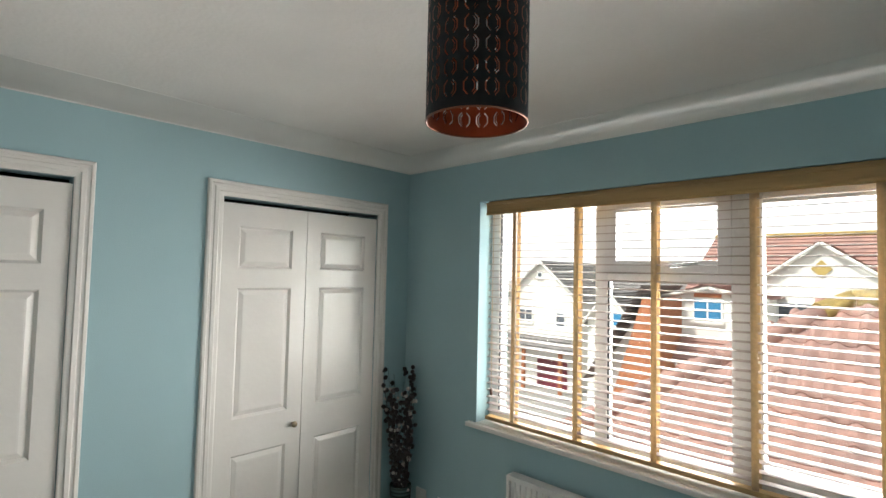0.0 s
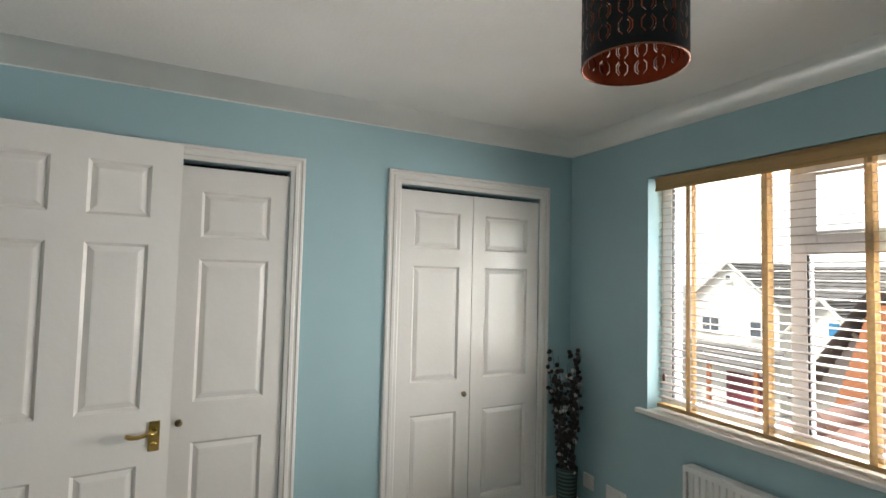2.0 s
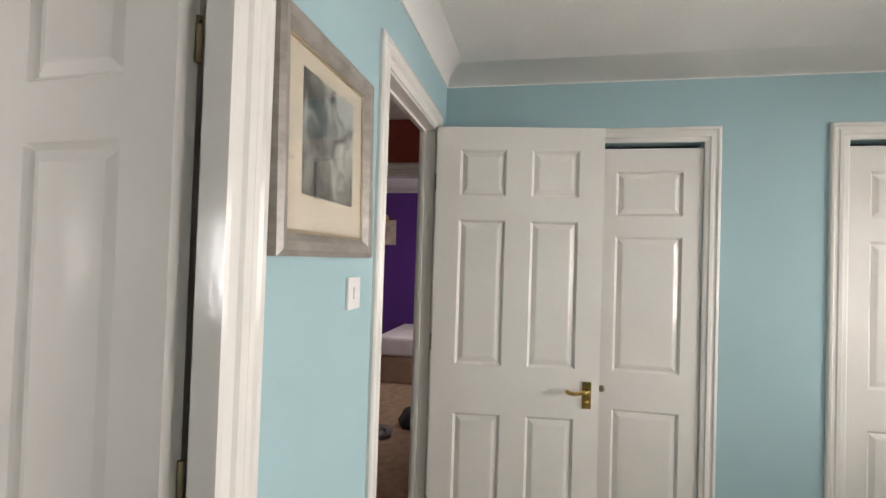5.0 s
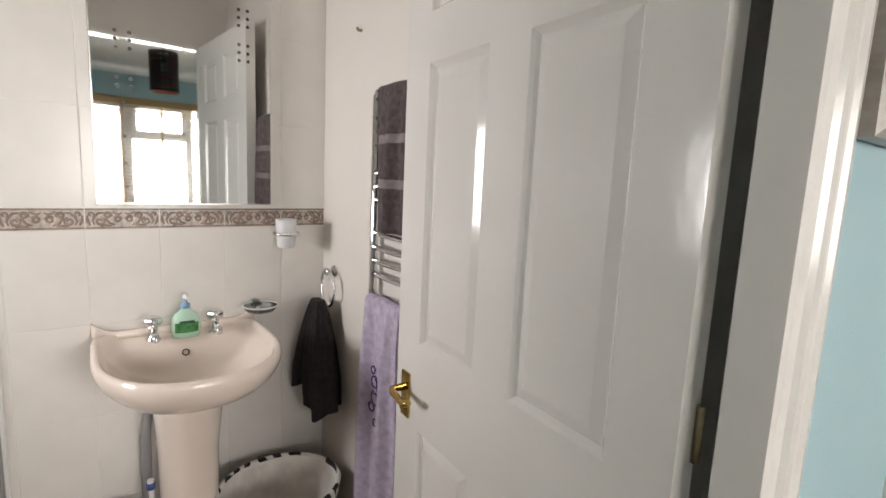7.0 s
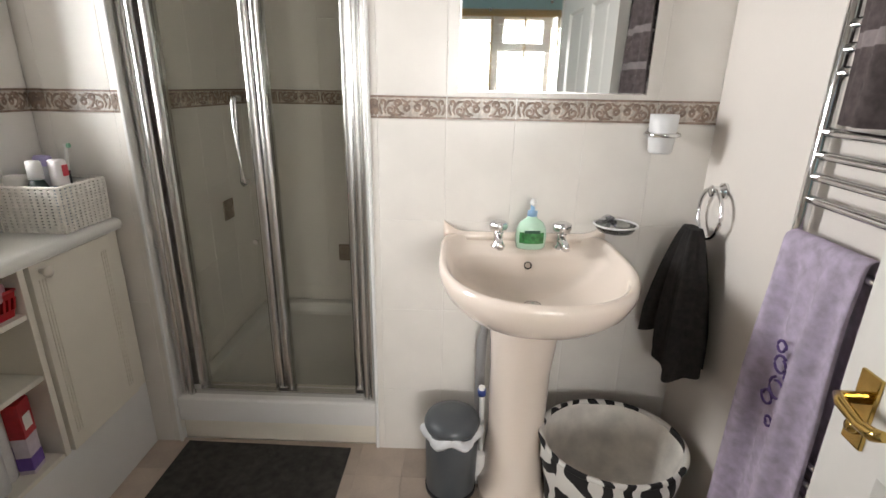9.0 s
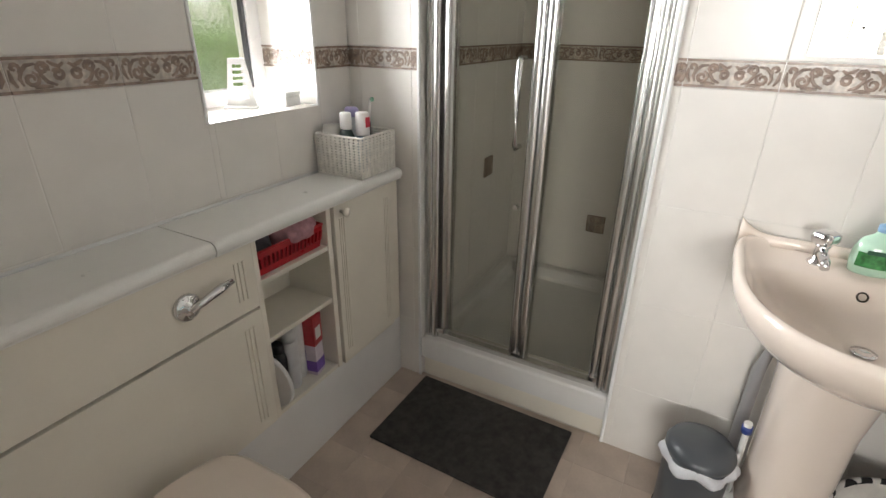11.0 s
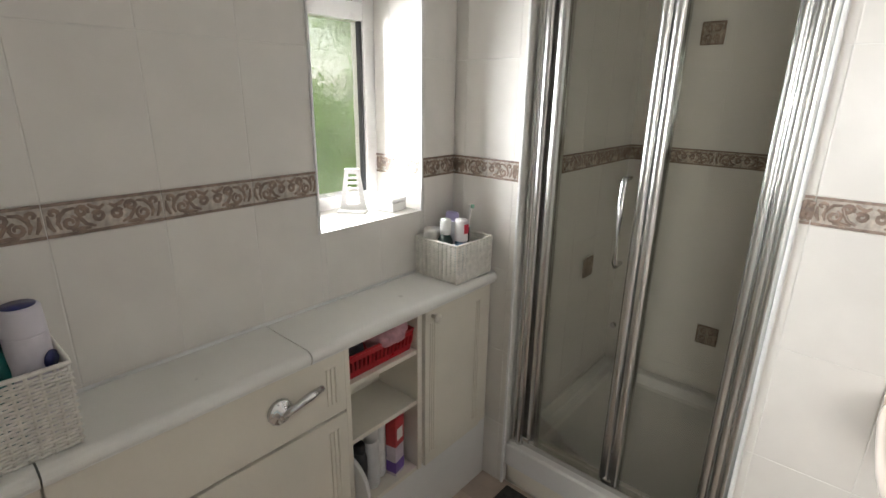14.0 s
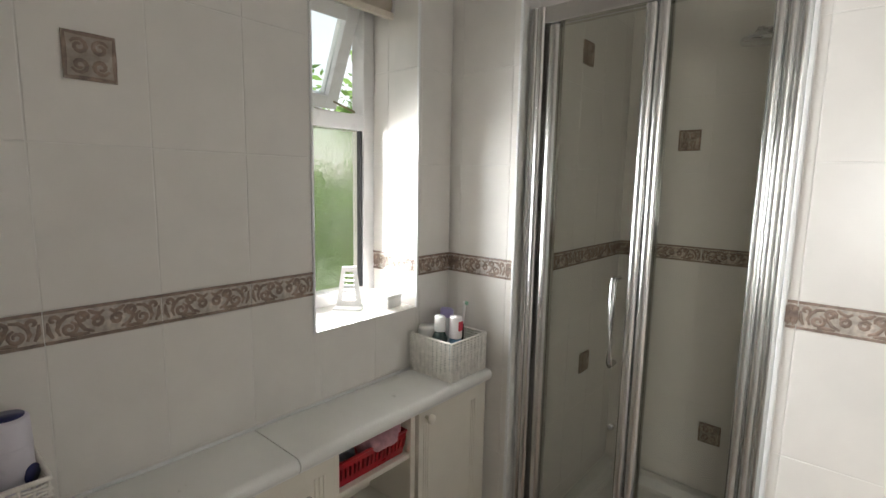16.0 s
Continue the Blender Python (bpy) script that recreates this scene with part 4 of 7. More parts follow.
part("end_panel", Q(block(FX0, FX0 + 0.016, -1.262, SY - 0.08, 0.25, 0.788, 0.0025)), UNIT, cist)
ro = lathe([(0.031, 0), (0.031, 0.006), (0.027, 0.010), (0.016, 0.012), (0.013, 0.022), (0.004, 0.023)], 28)
bmesh.ops.rotate(ro, verts=ro.verts, matrix=Matrix.Rotation(-math.pi / 2, 3, "Y"))
bmesh.ops.translate(ro, verts=ro.verts, vec=(FX0 - 0.001, -1.675, 0.708))
ros = part("lever_rose", Q(ro), CHROME, cist, "round chrome lever rose")
lv = tube([(FX0 - 0.018, -1.672, 0.708), (FX0 - 0.026, -1.70, 0.716), (FX0 - 0.028, -1.74, 0.727), (FX0 - 0.026, -1.775, 0.731)], [0.010, 0.009, 0.010, 0.007], 12)
part("flush_lever", Q(lv), CHROME, ros)

unit = thing("shelf_unit", pose(FX0, -2.0, 0), "ivory open shelf unit under the worktop", "shelf unit")
Q = lambda bm: (bmesh.ops.translate(bm, verts=bm.verts, vec=(-FX0, 2.0, 0)), bm)[1]
for y0, y1 in ((-2.139, -2.121), (-1.875, -1.859)):
    part("side_panel", Q(block(FX0 + 0.002, EEX - 0.002, y0, y1, 0.25, 0.790, 0.001, 1)), UNIT, unit)
part("back_panel", Q(block(EEX - 0.012, EEX - 0.002, -2.121, -1.875, 0.25, 0.790)), UNIT_IN, unit)
for z, nm in ((0.262, "bottom_shelf"), (0.505, "shelf"), (0.676, "shelf")):
    part(nm, Q(block(FX0 + 0.006, EEX - 0.012, -2.121, -1.875, z - 0.014, z, 0.001, 1)), UNIT_IN, unit)

cab = thing("vanity_cabinet", pose(FX0, -2.3, 0), "ivory panelled cabinet with a small round knob", "cabinet")
Q = lambda bm: (bmesh.ops.translate(bm, verts=bm.verts, vec=(-FX0, 2.3, 0)), bm)[1]
part("body", Q(block(FX0 + 0.018, EEX - 0.002, -2.478, -2.141, 0.02, 0.790)), UNIT_IN, cab)
cd = part("cabinet_door", Q(block(FX0, FX0 + 0.016, -2.437, -2.152, 0.246, 0.786, 0.0025, 2)), UNIT, cab)
for k in range(3):
    for y in (-2.192 + k * 0.009, -2.415 + k * 0.009):
        part("reed", Q(block(FX0 - 0.0025, FX0 + 0.004, y - 0.0028, y + 0.0028, 0.29, 0.745, 0.001, 1)), UNIT, cd)
kn = lathe([(0.006, 0), (0.006, 0.01), (0.014, 0.018), (0.0145, 0.024), (0.003, 0.028)], 18)
bmesh.ops.rotate(kn, verts=kn.verts, matrix=Matrix.Rotation(-math.pi / 2, 3, "Y"))
bmesh.ops.translate(kn, verts=kn.verts, vec=(FX0, -2.182, 0.765))
part("knob", Q(kn), UNIT, cd, "ivory round knob")
part("filler_strip", Q(block(FX0 + 0.004, FX0 + 0.018, -2.478, -2.44, 0.25, 0.788, 0.001, 1)), UNIT, cab)
solid("plinth_board", block(1.19, 1.198, -2.486, SY - 0.08, -0.004, 0.248), surface("white_plinth_board", (0.76, 0.75, 0.73), 0.35, tone=0.02), "white plinth board below the fitted units", "plinth")

# toilet pan, back to the boxed cistern
toilet = thing("toilet", pose(1.125, -1.495, 0), "champagne ceramic toilet pan with closed lid", "toilet")
bm = bmesh.new()


def pan_ring(bm, half, front, z, steps=40):
    out = []
    for i in range(steps):
        a = 2 * math.pi * i / steps
        c, s = math.cos(a), math.sin(a)
        out.append(bm.verts.new((-front * 0.45 + (front * 0.55 * -abs(c) ** 0.9 if c > 0 else front * 0.45 * abs(c) ** 0.3), half * math.copysign(abs(s) ** 0.85, s), z)))
    return out


loft(bm, [pan_ring(bm, 0.11, 0.38, 0.0), pan_ring(bm, 0.10, 0.36, 0.1), pan_ring(bm, 0.13, 0.40, 0.25), pan_ring(bm, 0.16, 0.44, 0.36), pan_ring(bm, 0.165, 0.445, 0.395)])
part("pan", bm, BASIN, toilet)
bm = bmesh.new()
loft(bm, [pan_ring(bm, 0.166, 0.44, 0.397), pan_ring(bm, 0.172, 0.45, 0.402), pan_ring(bm, 0.172, 0.45, 0.413), pan_ring(bm, 0.158, 0.425, 0.42), pan_ring(bm, 0.09, 0.32, 0.423)])
part("lid", bm, BASIN, toilet)
toilet.scale = (0.9, 0.95, 0.89)


# ---- baskets and their contents ----
WICKER = surface("white_painted_wicker", (0.84, 0.81, 0.75), 0.6, tone=0.08, scale=60, bump=0.0006, bump_scale=300)


def wicker_basket(name, cx, cy, z0, sx, sy, h, stakes, rows, label, flare=0.0, strip=0.0):
    """A rectangular basket of upright stakes with weavers that pass in and out."""
    b = thing(name, pose(cx, cy, z0), label, "basket", "wicker baskets")
    hx, hy = sx / 2, sy / 2
    per = []
    for i in range(stakes):
        per.append((-hx + sx * i / stakes, -hy))
    m = max(2, round(stakes * sy / sx))
    for i in range(m):
        per.append((hx, -hy + sy * i / m))
    for i in range(stakes):
        per.append((hx - sx * i / stakes, hy))
    for i in range(m):
        per.append((-hx, hy - sy * i / m))
    n = len(per)
    for x, y in per:
        w = 0.0022 + strip
        k = 1 + flare
        box_pts = [(x * 0.985, y * 0.985, 0.002), (x * 0.985 * k, y * 0.985 * k, h)]
        if strip > 0.003:
            ax, ay = (0.0015, 0.0048) if abs(x) > hx * 0.98 else (0.0048, 0.0015)
            lo, hi = box_pts
            bm = bmesh.new()
            loft(bm, [[bm.verts.new((q[0] * 1.03 + i * ax, q[1] * 1.03 + j * ay, q[2])) for i, j in ((-1, -1), (1, -1), (1, 1), (-1, 1))] for q in (lo, hi)])
            for f in bm.faces:
                f.smooth = False
            part("stake", bm, WICKER, b)
        else:
            part("stake", tube(box_pts, w, 8), WICKER, b)
    wv = bmesh.new()
    for r in range(rows):
        z = 0.006 + (h - 0.016) * r / (rows - 1)
        k = 1 + flare * z / h
        pts = []
        for i in range(n * 2):
            x0, y0 = per[(i // 2) % n]
            x1, y1 = per[(i // 2 + 1) % n]
            u = 0.5 * (i % 2)
            x, y = x0 + (x1 - x0) * u, y0 + (y1 - y0) * u
            out = (0.0019 if strip < 0.003 else 0.0) * (0 if i % 2 else (1 if (i // 2 + r) % 2 else -1))
            d = math.hypot(x, y)
            ex, ey = (1 if abs(x) > hx * 0.98 else 0) * math.copysign(1, x), (1 if abs(y) > hy * 0.98 else 0) * math.copysign(1, y)
            pts.append((x * k + ex * out, y * k + ey * out, z))
        tube(pts, min(0.0032, (h / rows) * 0.42), 5, wv, closed=True)
    part("weave", wv, WICKER, b)
    k = 1 + flare
    part("rim", tube([(x * k, y * k, h) for x, y in per], 0.0042, 8, closed=True), WICKER, b)
    part("base", block(-hx * 0.96, hx * 0.96, -hy * 0.96, hy * 0.96, 0.0, 0.004), WICKER, b)
    return b


wicker_basket("wicker_basket", 1.268, -2.381, 0.826, 0.165, 0.168, 0.125, 10, 14, "small square white wicker basket of toiletries on worktop", 0.02, 0.0033)
wicker_basket("wicker_basket", 1.268, -1.218, 0.826, 0.155, 0.225, 0.15, 9, 23, "white woven basket with toiletries at worktop end", 0.05, 0.0006)


def bottle(name, at, profile, colour, cap_profile, cap_colour, label, sy=1.0, rough=0.3, category="bottle"):
    t = thing(name, at, label, category)
    part("body", lathe(profile, 28, sy=sy), surface(name + "_body", colour, rough, tone=0.04, scale=30), t)
    if cap_profile:
        part("cap", lathe(cap_profile, 24, sy=sy), surface(name + "_cap", cap_colour, 0.35, tone=0.03), t)
    return t


ZB = 0.832
TALL = Matrix.Diagonal((1, 1, 1.32, 1))
bottle("mouthwash_bottle", pose(1.275, -2.345, ZB) @ TALL, [(0.024, 0), (0.027, 0.006), (0.027, 0.085), (0.016, 0.10)], (0.02, 0.045, 0.04), [(0.017, 0.10), (0.020, 0.102), (0.019, 0.135), (0.016, 0.138)], (0.80, 0.79, 0.78), "dark bottle with white cap in wicker basket", 0.8)
tb_ = bottle("toothpaste_tube", pose(1.235, -2.375, ZB) @ TALL, [(0.018, 0), (0.020, 0.004), (0.021, 0.05), (0.020, 0.085)], (0.06, 0.16, 0.26), [(0.0215, 0.085), (0.0225, 0.09), (0.0215, 0.135), (0.019, 0.138)], (0.80, 0.76, 0.76), "blue and white toothpaste tube standing in basket", 0.9)
part("red_flash", block(-0.0228, -0.0195, -0.009, 0.011, 0.105, 0.128, 0.001, 1), surface("red_flash_print", (0.6, 0.03, 0.06), 0.4), tb_, "red printed flash")
bottle("talc_bottle", pose(1.315, -2.425, ZB) @ TALL, [(0.030, 0), (0.034, 0.01), (0.034, 0.085), (0.028, 0.115), (0.022, 0.120)], (0.68, 0.70, 0.74), [(0.024, 0.118), (0.026, 0.122), (0.025, 0.136), (0.02, 0.140)], (0.42, 0.38, 0.66), "white talc bottle with lilac cap in basket", 0.7)
bottle("cream_jar", pose(1.325, -2.340, ZB) @ TALL, [(0.028, 0), (0.03, 0.01), (0.03, 0.10), (0.026, 0.108)], (0.62, 0.60, 0.56), None, None, "pale rounded jar at back of basket")
tbr = thing("toothbrush", pose(1.262, -2.415, ZB, 6, -4, 0) @ TALL, "white electric toothbrush with black grip in basket", "toothbrush")
part("handle", tube([(0, 0, 0), (0, 0, 0.07), (0, 0, 0.11)], [0.011, 0.012, 0.006], 14), surface("black_grip", (0.012, 0.012, 0.014), 0.5), tbr)
part("stem", tube([(0, 0, 0.10), (0.002, 0, 0.155), (0.003, 0, 0.165)], [0.0055, 0.0045, 0.0065], 10), WHITE_PLASTIC, tbr)
part("bristles", tube([(-0.002, 0, 0.162), (-0.010, 0, 0.163)], 0.005, 8), surface("green_bristles", (0.25, 0.5, 0.35), 0.6), tbr)

deo = bottle("body_spray", pose(1.25, -1.300, 0.832), [(0.026, 0), (0.030, 0.006), (0.030, 0.185), (0.029, 0.192)], (0.66, 0.63, 0.70), [(0.0295, 0.186), (0.0300, 0.190), (0.0285, 0.230), (0.025, 0.234)], (0.66, 0.63, 0.70), "tall lavender aerosol with navy emblem in basket")
part("cap_disc", lathe([(0.023, 0.233), (0.023, 0.2355), (0.002, 0.236)], 24), surface("navy_print", (0.015, 0.02, 0.12), 0.35), deo, "navy blue cap disc")
em = lathe([(0.0, 0), (0.016, 0.0005), (0.016, 0.002), (0.0, 0.0025)], 24)
bmesh.ops.rotate(em, verts=em.verts, matrix=Matrix.Rotation(math.pi / 2, 3, "X"))
bmesh.ops.rotate(em, verts=em.verts, matrix=Matrix.Rotation(radians(-45), 3, "Z"))
bmesh.ops.translate(em, verts=em.verts, vec=(-0.0212, -0.0212, 0.14))
part("emblem", em, surface("navy_emblem", (0.015, 0.02, 0.12), 0.35), deo, "round navy emblem")
bottle("shampoo_bottle", pose(1.27, -1.26, 0.832), [(0.03, 0), (0.034, 0.008), (0.034, 0.14), (0.024, 0.165)], (0.01, 0.16, 0.15), [(0.022, 0.165), (0.024, 0.168), (0.022, 0.19), (0.018, 0.193)], (0.01, 0.11, 0.11), "teal bottle standing in woven basket", 0.7)

# red basket and boxes on the shelves
RED_PLASTIC = surface("red_plastic", (0.42, 0.012, 0.02), 0.3, tone=0.05, scale=20)
rb = thing("plastic_basket", pose(1.275, -2.0, 0.677), "red slotted plastic basket holding cloths", "basket")
sl = bmesh.new()
L, D, H, T = 0.118, 0.078, 0.066, 0.003
for sgn in (-1, 1):
    # long sides with upright slots
    box(sl, sgn * D - T / 2, sgn * D + T / 2, -L, L, 0.0, 0.018)
    box(sl, sgn * D - T / 2, sgn * D + T / 2, -L, L, 0.048, H)
    for k in range(17):
        y = -L + 2 * L * k / 16
        box(sl, sgn * D - T / 2, sgn * D + T / 2, y - 0.0035, y + 0.0035, 0.018, 0.048)
    box(sl, -D, D, sgn * L - T / 2, sgn * L + T / 2, 0.0, H)
box(sl, -D, D, -L, L, 0.0, 0.003)
for v in sl.verts:
    v.co.x *= 0.90 + 0.10 * v.co.z / H
    v.co.y *= 0.93 + 0.07 * v.co.z / H
part("slotted_body", sl, RED_PLASTIC, rb)
part("rim", tube([(x, y, H) for x, y in ((-D, -L), (0, -L), (D, -L), (D, 0), (D, L), (0, L), (-D, L), (-D, 0))], 0.004, 8, closed=True), RED_PLASTIC, rb)
part("handle", tube([(-0.03 * math.cos(a), -L, H + 0.045 * math.sin(a)) for a in [math.pi * i / 12 for i in range(13)]], 0.003, 8), surface("pink_cord", (0.55, 0.35, 0.35), 0.7), rb, "pale pink loop handle")


def soft_lump(name, at, rx, ry, rz, material, label, seed):
    bm = bmesh.new()
    bmesh.ops.create_icosphere(bm, subdivisions=4, radius=1.0)
    for v in bm.verts:
        d = 1 + 0.22 * noise.noise(v.co * 1.7 + Vector((seed, 0, 0))) + 0.08 * noise.noise(v.co * 5 + Vector((0, seed, 0)))
        v.co = Vector((v.co.x * rx * d, v.co.y * ry * d, max(-0.6, v.co.z) * rz * d))
    for f in bm.faces:
        f.smooth = True
    return solid(name, bm, material, label, "cloth", at=at)


soft_lump("pink_cloth", pose(1.246, -2.04, 0.752), 0.062, 0.072, 0.048, surface("pink_flannel", (0.58, 0.32, 0.36), 0.95, tone=0.15, scale=40, bump=0.002, bump_scale=600), "crumpled pink flannel in red basket", 2.0)
soft_lump("grey_cloth", pose(1.262, -1.935, 0.742), 0.045, 0.035, 0.032, surface("grey_flannel", (0.10, 0.10, 0.11), 0.95, tone=0.15, scale=40), "crumpled dark grey flannel in red basket", 5.0)
bottle("black_bottle", pose(1.232, -1.93, 0.263), [(0.024, 0), (0.027, 0.006), (0.027, 0.13), (0.020, 0.15)], (0.012, 0.014, 0.018), [(0.021, 0.15), (0.022, 0.152), (0.021, 0.175), (0.017, 0.178)], (0.01, 0.01, 0.012), "black shower gel bottle on the lower shelf", 0.8)
bottle("white_aerosol", pose(1.235, -1.978, 0.263), [(0.022, 0), (0.024, 0.005), (0.024, 0.15), (0.020, 0.16)], (0.60, 0.60, 0.60), [(0.021, 0.16), (0.021, 0.19), (0.017, 0.195)], (0.62, 0.61, 0.60), "white aerosol can on the lower shelf")
bottle("cotton_roll", pose(1.255, -2.022, 0.263), [(0.022, 0), (0.024, 0.005), (0.024, 0.19), (0.02, 0.195)], (0.66, 0.66, 0.65), None, None, "pale rolled packet on the lower shelf", category="packet")


def carton(name, at, sx, sy, h, label):
    t = thing(name, at, label, "box")
    part("card", block(-sx / 2, sx / 2, -sy / 2, sy / 2, 0, h, 0.0015, 1), surface(name + "_card", (0.62, 0.55, 0.60), 0.45, tone=0.06, scale=40), t)
    part("red_top", block(-sx / 2 - 0.0008, sx / 2 + 0.0008, -sy / 2 - 0.0008, sy / 2 + 0.0008, h * 0.52, h + 0.0008, 0.001, 1), surface(name + "_red", (0.45, 0.03, 0.04), 0.4, tone=0.1, scale=50), t, "red printed upper half")
    part("purple_band", block(-sx / 2 - 0.0008, sx / 2 + 0.0008, -sy / 2 - 0.0008, sy / 2 + 0.0008, h * 0.06, h * 0.25, 0.001, 1), surface(name + "_purple", (0.16, 0.08, 0.38), 0.4, tone=0.1, scale=50), t, "purple printed band")
    part("white_bar", block(-sx / 2 - 0.0014, -sx / 2, -sy / 2 + 0.008, sy / 2 - 0.008, h * 0.62, h * 0.82, 0.0004, 1), WHITE_PLASTIC, t)
    return t


carton("toothpaste_box", pose(1.222, -2.062, 0.263, 0, 0, 12), 0.035, 0.045, 0.205, "red white and purple carton standing on shelf")
carton("toothpaste_box", pose(1.262, -2.096, 0.263, 0, 0, -4), 0.035, 0.040, 0.20, "red white and purple carton against shelf side")
sd = thing("plastic_disc", pose(1.222, -1.885, 0.263), "white plastic disc leaning against the shelf side", "disc")
part("disc", tube([(0, 0.004, 0.085), (0, -0.008, 0.085)], 0.082, 36), WHITE_PLASTIC, sd)

# ---- ensuite window and sill ----
W_IN, W_OUT = 1.572, 1.632
ew = thing("window_2", pose(W_IN, (EW[0] + EW[1]) / 2, EW[2]), "white upvc window with obscure glass, top light ajar", "window", kind="structure")
Q = lambda bm: (bmesh.ops.translate(bm, verts=bm.verts, vec=(-W_IN, -(EW[0] + EW[1]) / 2, -EW[2])), bm)[1]
y0, y1, z0, z1 = EW
for b in ((y0, y0 + 0.045, z0, z1), (y1 - 0.045, y1, z0, z1), (y0 + 0.045, y1 - 0.045, z0, z0 + 0.045), (y0 + 0.045, y1 - 0.045, z1 - 0.04, z1), (y0 + 0.045, y1 - 0.045, 1.598, 1.65)):
    part("window_frame", Q(block(W_IN, W_OUT, *b, 0.005, 2)), UPVC, ew)
OBSCURE = clear("obscure_glass", (1.0, 1.0, 0.94), rough=0.13, tint=0.97, gloss=0.10, ripple=0.006, ripple_scale=38)
let_through(OBSCURE, (0.96, 0.96, 0.84), 0.04)
pane = part("window_pane", Q(block(W_IN + 0.024, W_IN + 0.030, y0 + 0.045, y1 - 0.045, z0 + 0.045, 1.598)), OBSCURE, ew, "obscure patterned glass")
pane.visible_shadow = False
for b in ((y0 + 0.045, y0 + 0.055, z0 + 0.045, 1.598), (y1 - 0.055, y1 - 0.045, z0 + 0.045, 1.598)):
    part("glazing_gasket", Q(block(W_IN + 0.008, W_IN + 0.024, *b)), surface("dark_gasket", (0.05, 0.05, 0.055), 0.6), ew, "dark rubber glazing gasket")
sash = part("top_sash", bmesh.new(), UPVC, ew, "top light sash tilted outwards")
sash.matrix_basis = pose(0.03, 0, z1 - 0.042 - EW[2], 0, -24, 0)
hw, sh_h = (y1 - y0) / 2 - 0.05, 0.33
for b in ((-hw, -hw + 0.045, -sh_h, 0), (hw - 0.045, hw, -sh_h, 0), (-hw + 0.045, hw - 0.045, -0.045, 0), (-hw + 0.045, hw - 0.045, -sh_h, -sh_h + 0.045)):
    part("sash_bar", block(-0.025, 0.025, *b, 0.005, 2), UPVC, sash)
gp = part("sash_pane", block(-0.004, 0.004, -hw + 0.045, hw - 0.045, -sh_h + 0.045, -0.045), GLASS, sash, "clear glass")
gp.visible_shadow = False
part("stay_arm", Q(tube([(W_IN + 0.03, y0 + 0.06, 1.66), (W_IN + 0.12, y0 + 0.075, 1.70)], 0.004, 8)), DULL_BRASS, ew, "dark metal window stay")
part("sash_handle", tube([(-0.026, 0.02, -sh_h + 0.02), (-0.05, 0.02, -sh_h + 0.025), (-0.055, 0.05, -sh_h + 0.08)], 0.007, 10), UPVC, sash)
blind2 = thing("roller_blind", pose(1.50, (EW[0] + EW[1]) / 2, 1.985), "cream roller blind rolled up in the reveal", "blind")
part("roll", tube([(0, -0.185, 0), (0, 0.185, 0)], 0.026, 20), surface("cream_blind_cloth", (0.62, 0.55, 0.45), 0.8, tone=0.04, scale=20), blind2)
part("hem_bar", block(-0.036, -0.020, -0.182, 0.182, -0.048, -0.028, 0.004), surface("cream_hem_bar", (0.66, 0.60, 0.50), 0.6), blind2)
for s in (-1, 1):
    part("end_bracket", block(-0.03, 0.03, s * 0.190 - 0.003, s * 0.190 + 0.003, -0.03, 0.045, 0.002, 1), WHITE_PLASTIC, blind2)

fan = thing("razor_stand", pose(1.505, -2.165, 1.031, 0, 0, 40), "white plastic stand with curved slots on sill", "stand")
bm = bmesh.new()
zs = [i / 24 for i in range(25)]
for a, b in zip(zs, zs[1:]):
    k = int(a * 24)
    wa, wb = 0.042 - 0.020 * a, 0.042 - 0.020 * b
    cuts = ((-1.0, -0.55), (0.55, 1.0)) if (4 <= k <= 21 and k % 3 != 0) else ((-1.0, 1.0),)
    for u0, u1 in cuts:
        vs = [bm.verts.new((u * w, y, 0.004 + 0.13 * z)) for z, w in ((a, wa), (b, wb)) for u in (u0, u1) for y in (-0.004, 0.004)]
        for f in ((0, 1, 3, 2), (4, 6, 7, 5), (0, 4, 5, 1), (2, 3, 7, 6), (0, 2, 6, 4), (1, 5, 7, 3)):
            bm.faces.new([vs[i] for i in f])
part("slotted_face", bm, WHITE_PLASTIC, fan)
part("foot", block(-0.045, 0.045, -0.012, 0.04, 0.0, 0.006, 0.002), WHITE_PLASTIC, fan)
box2 = thing("soap_box", pose(1.46, -2.262, 1.031, 0, 0, 8), "white soap box with embossed lid on the sill", "box")
part("base", block(-0.055, 0.055, -0.034, 0.034, 0.0, 0.028, 0.004, 2), WHITE_PLASTIC, box2)
part("lid", block(-0.057, 0.057, -0.036, 0.036, 0.029, 0.042, 0.004, 2), WHITE_PLASTIC, box2)
for k in range(6):
    part("lid_rib", block(-0.045 + k * 0.016, -0.037 + k * 0.016, -0.025, 0.025, 0.041, 0.044, 0.001, 1), WHITE_PLASTIC, box2)

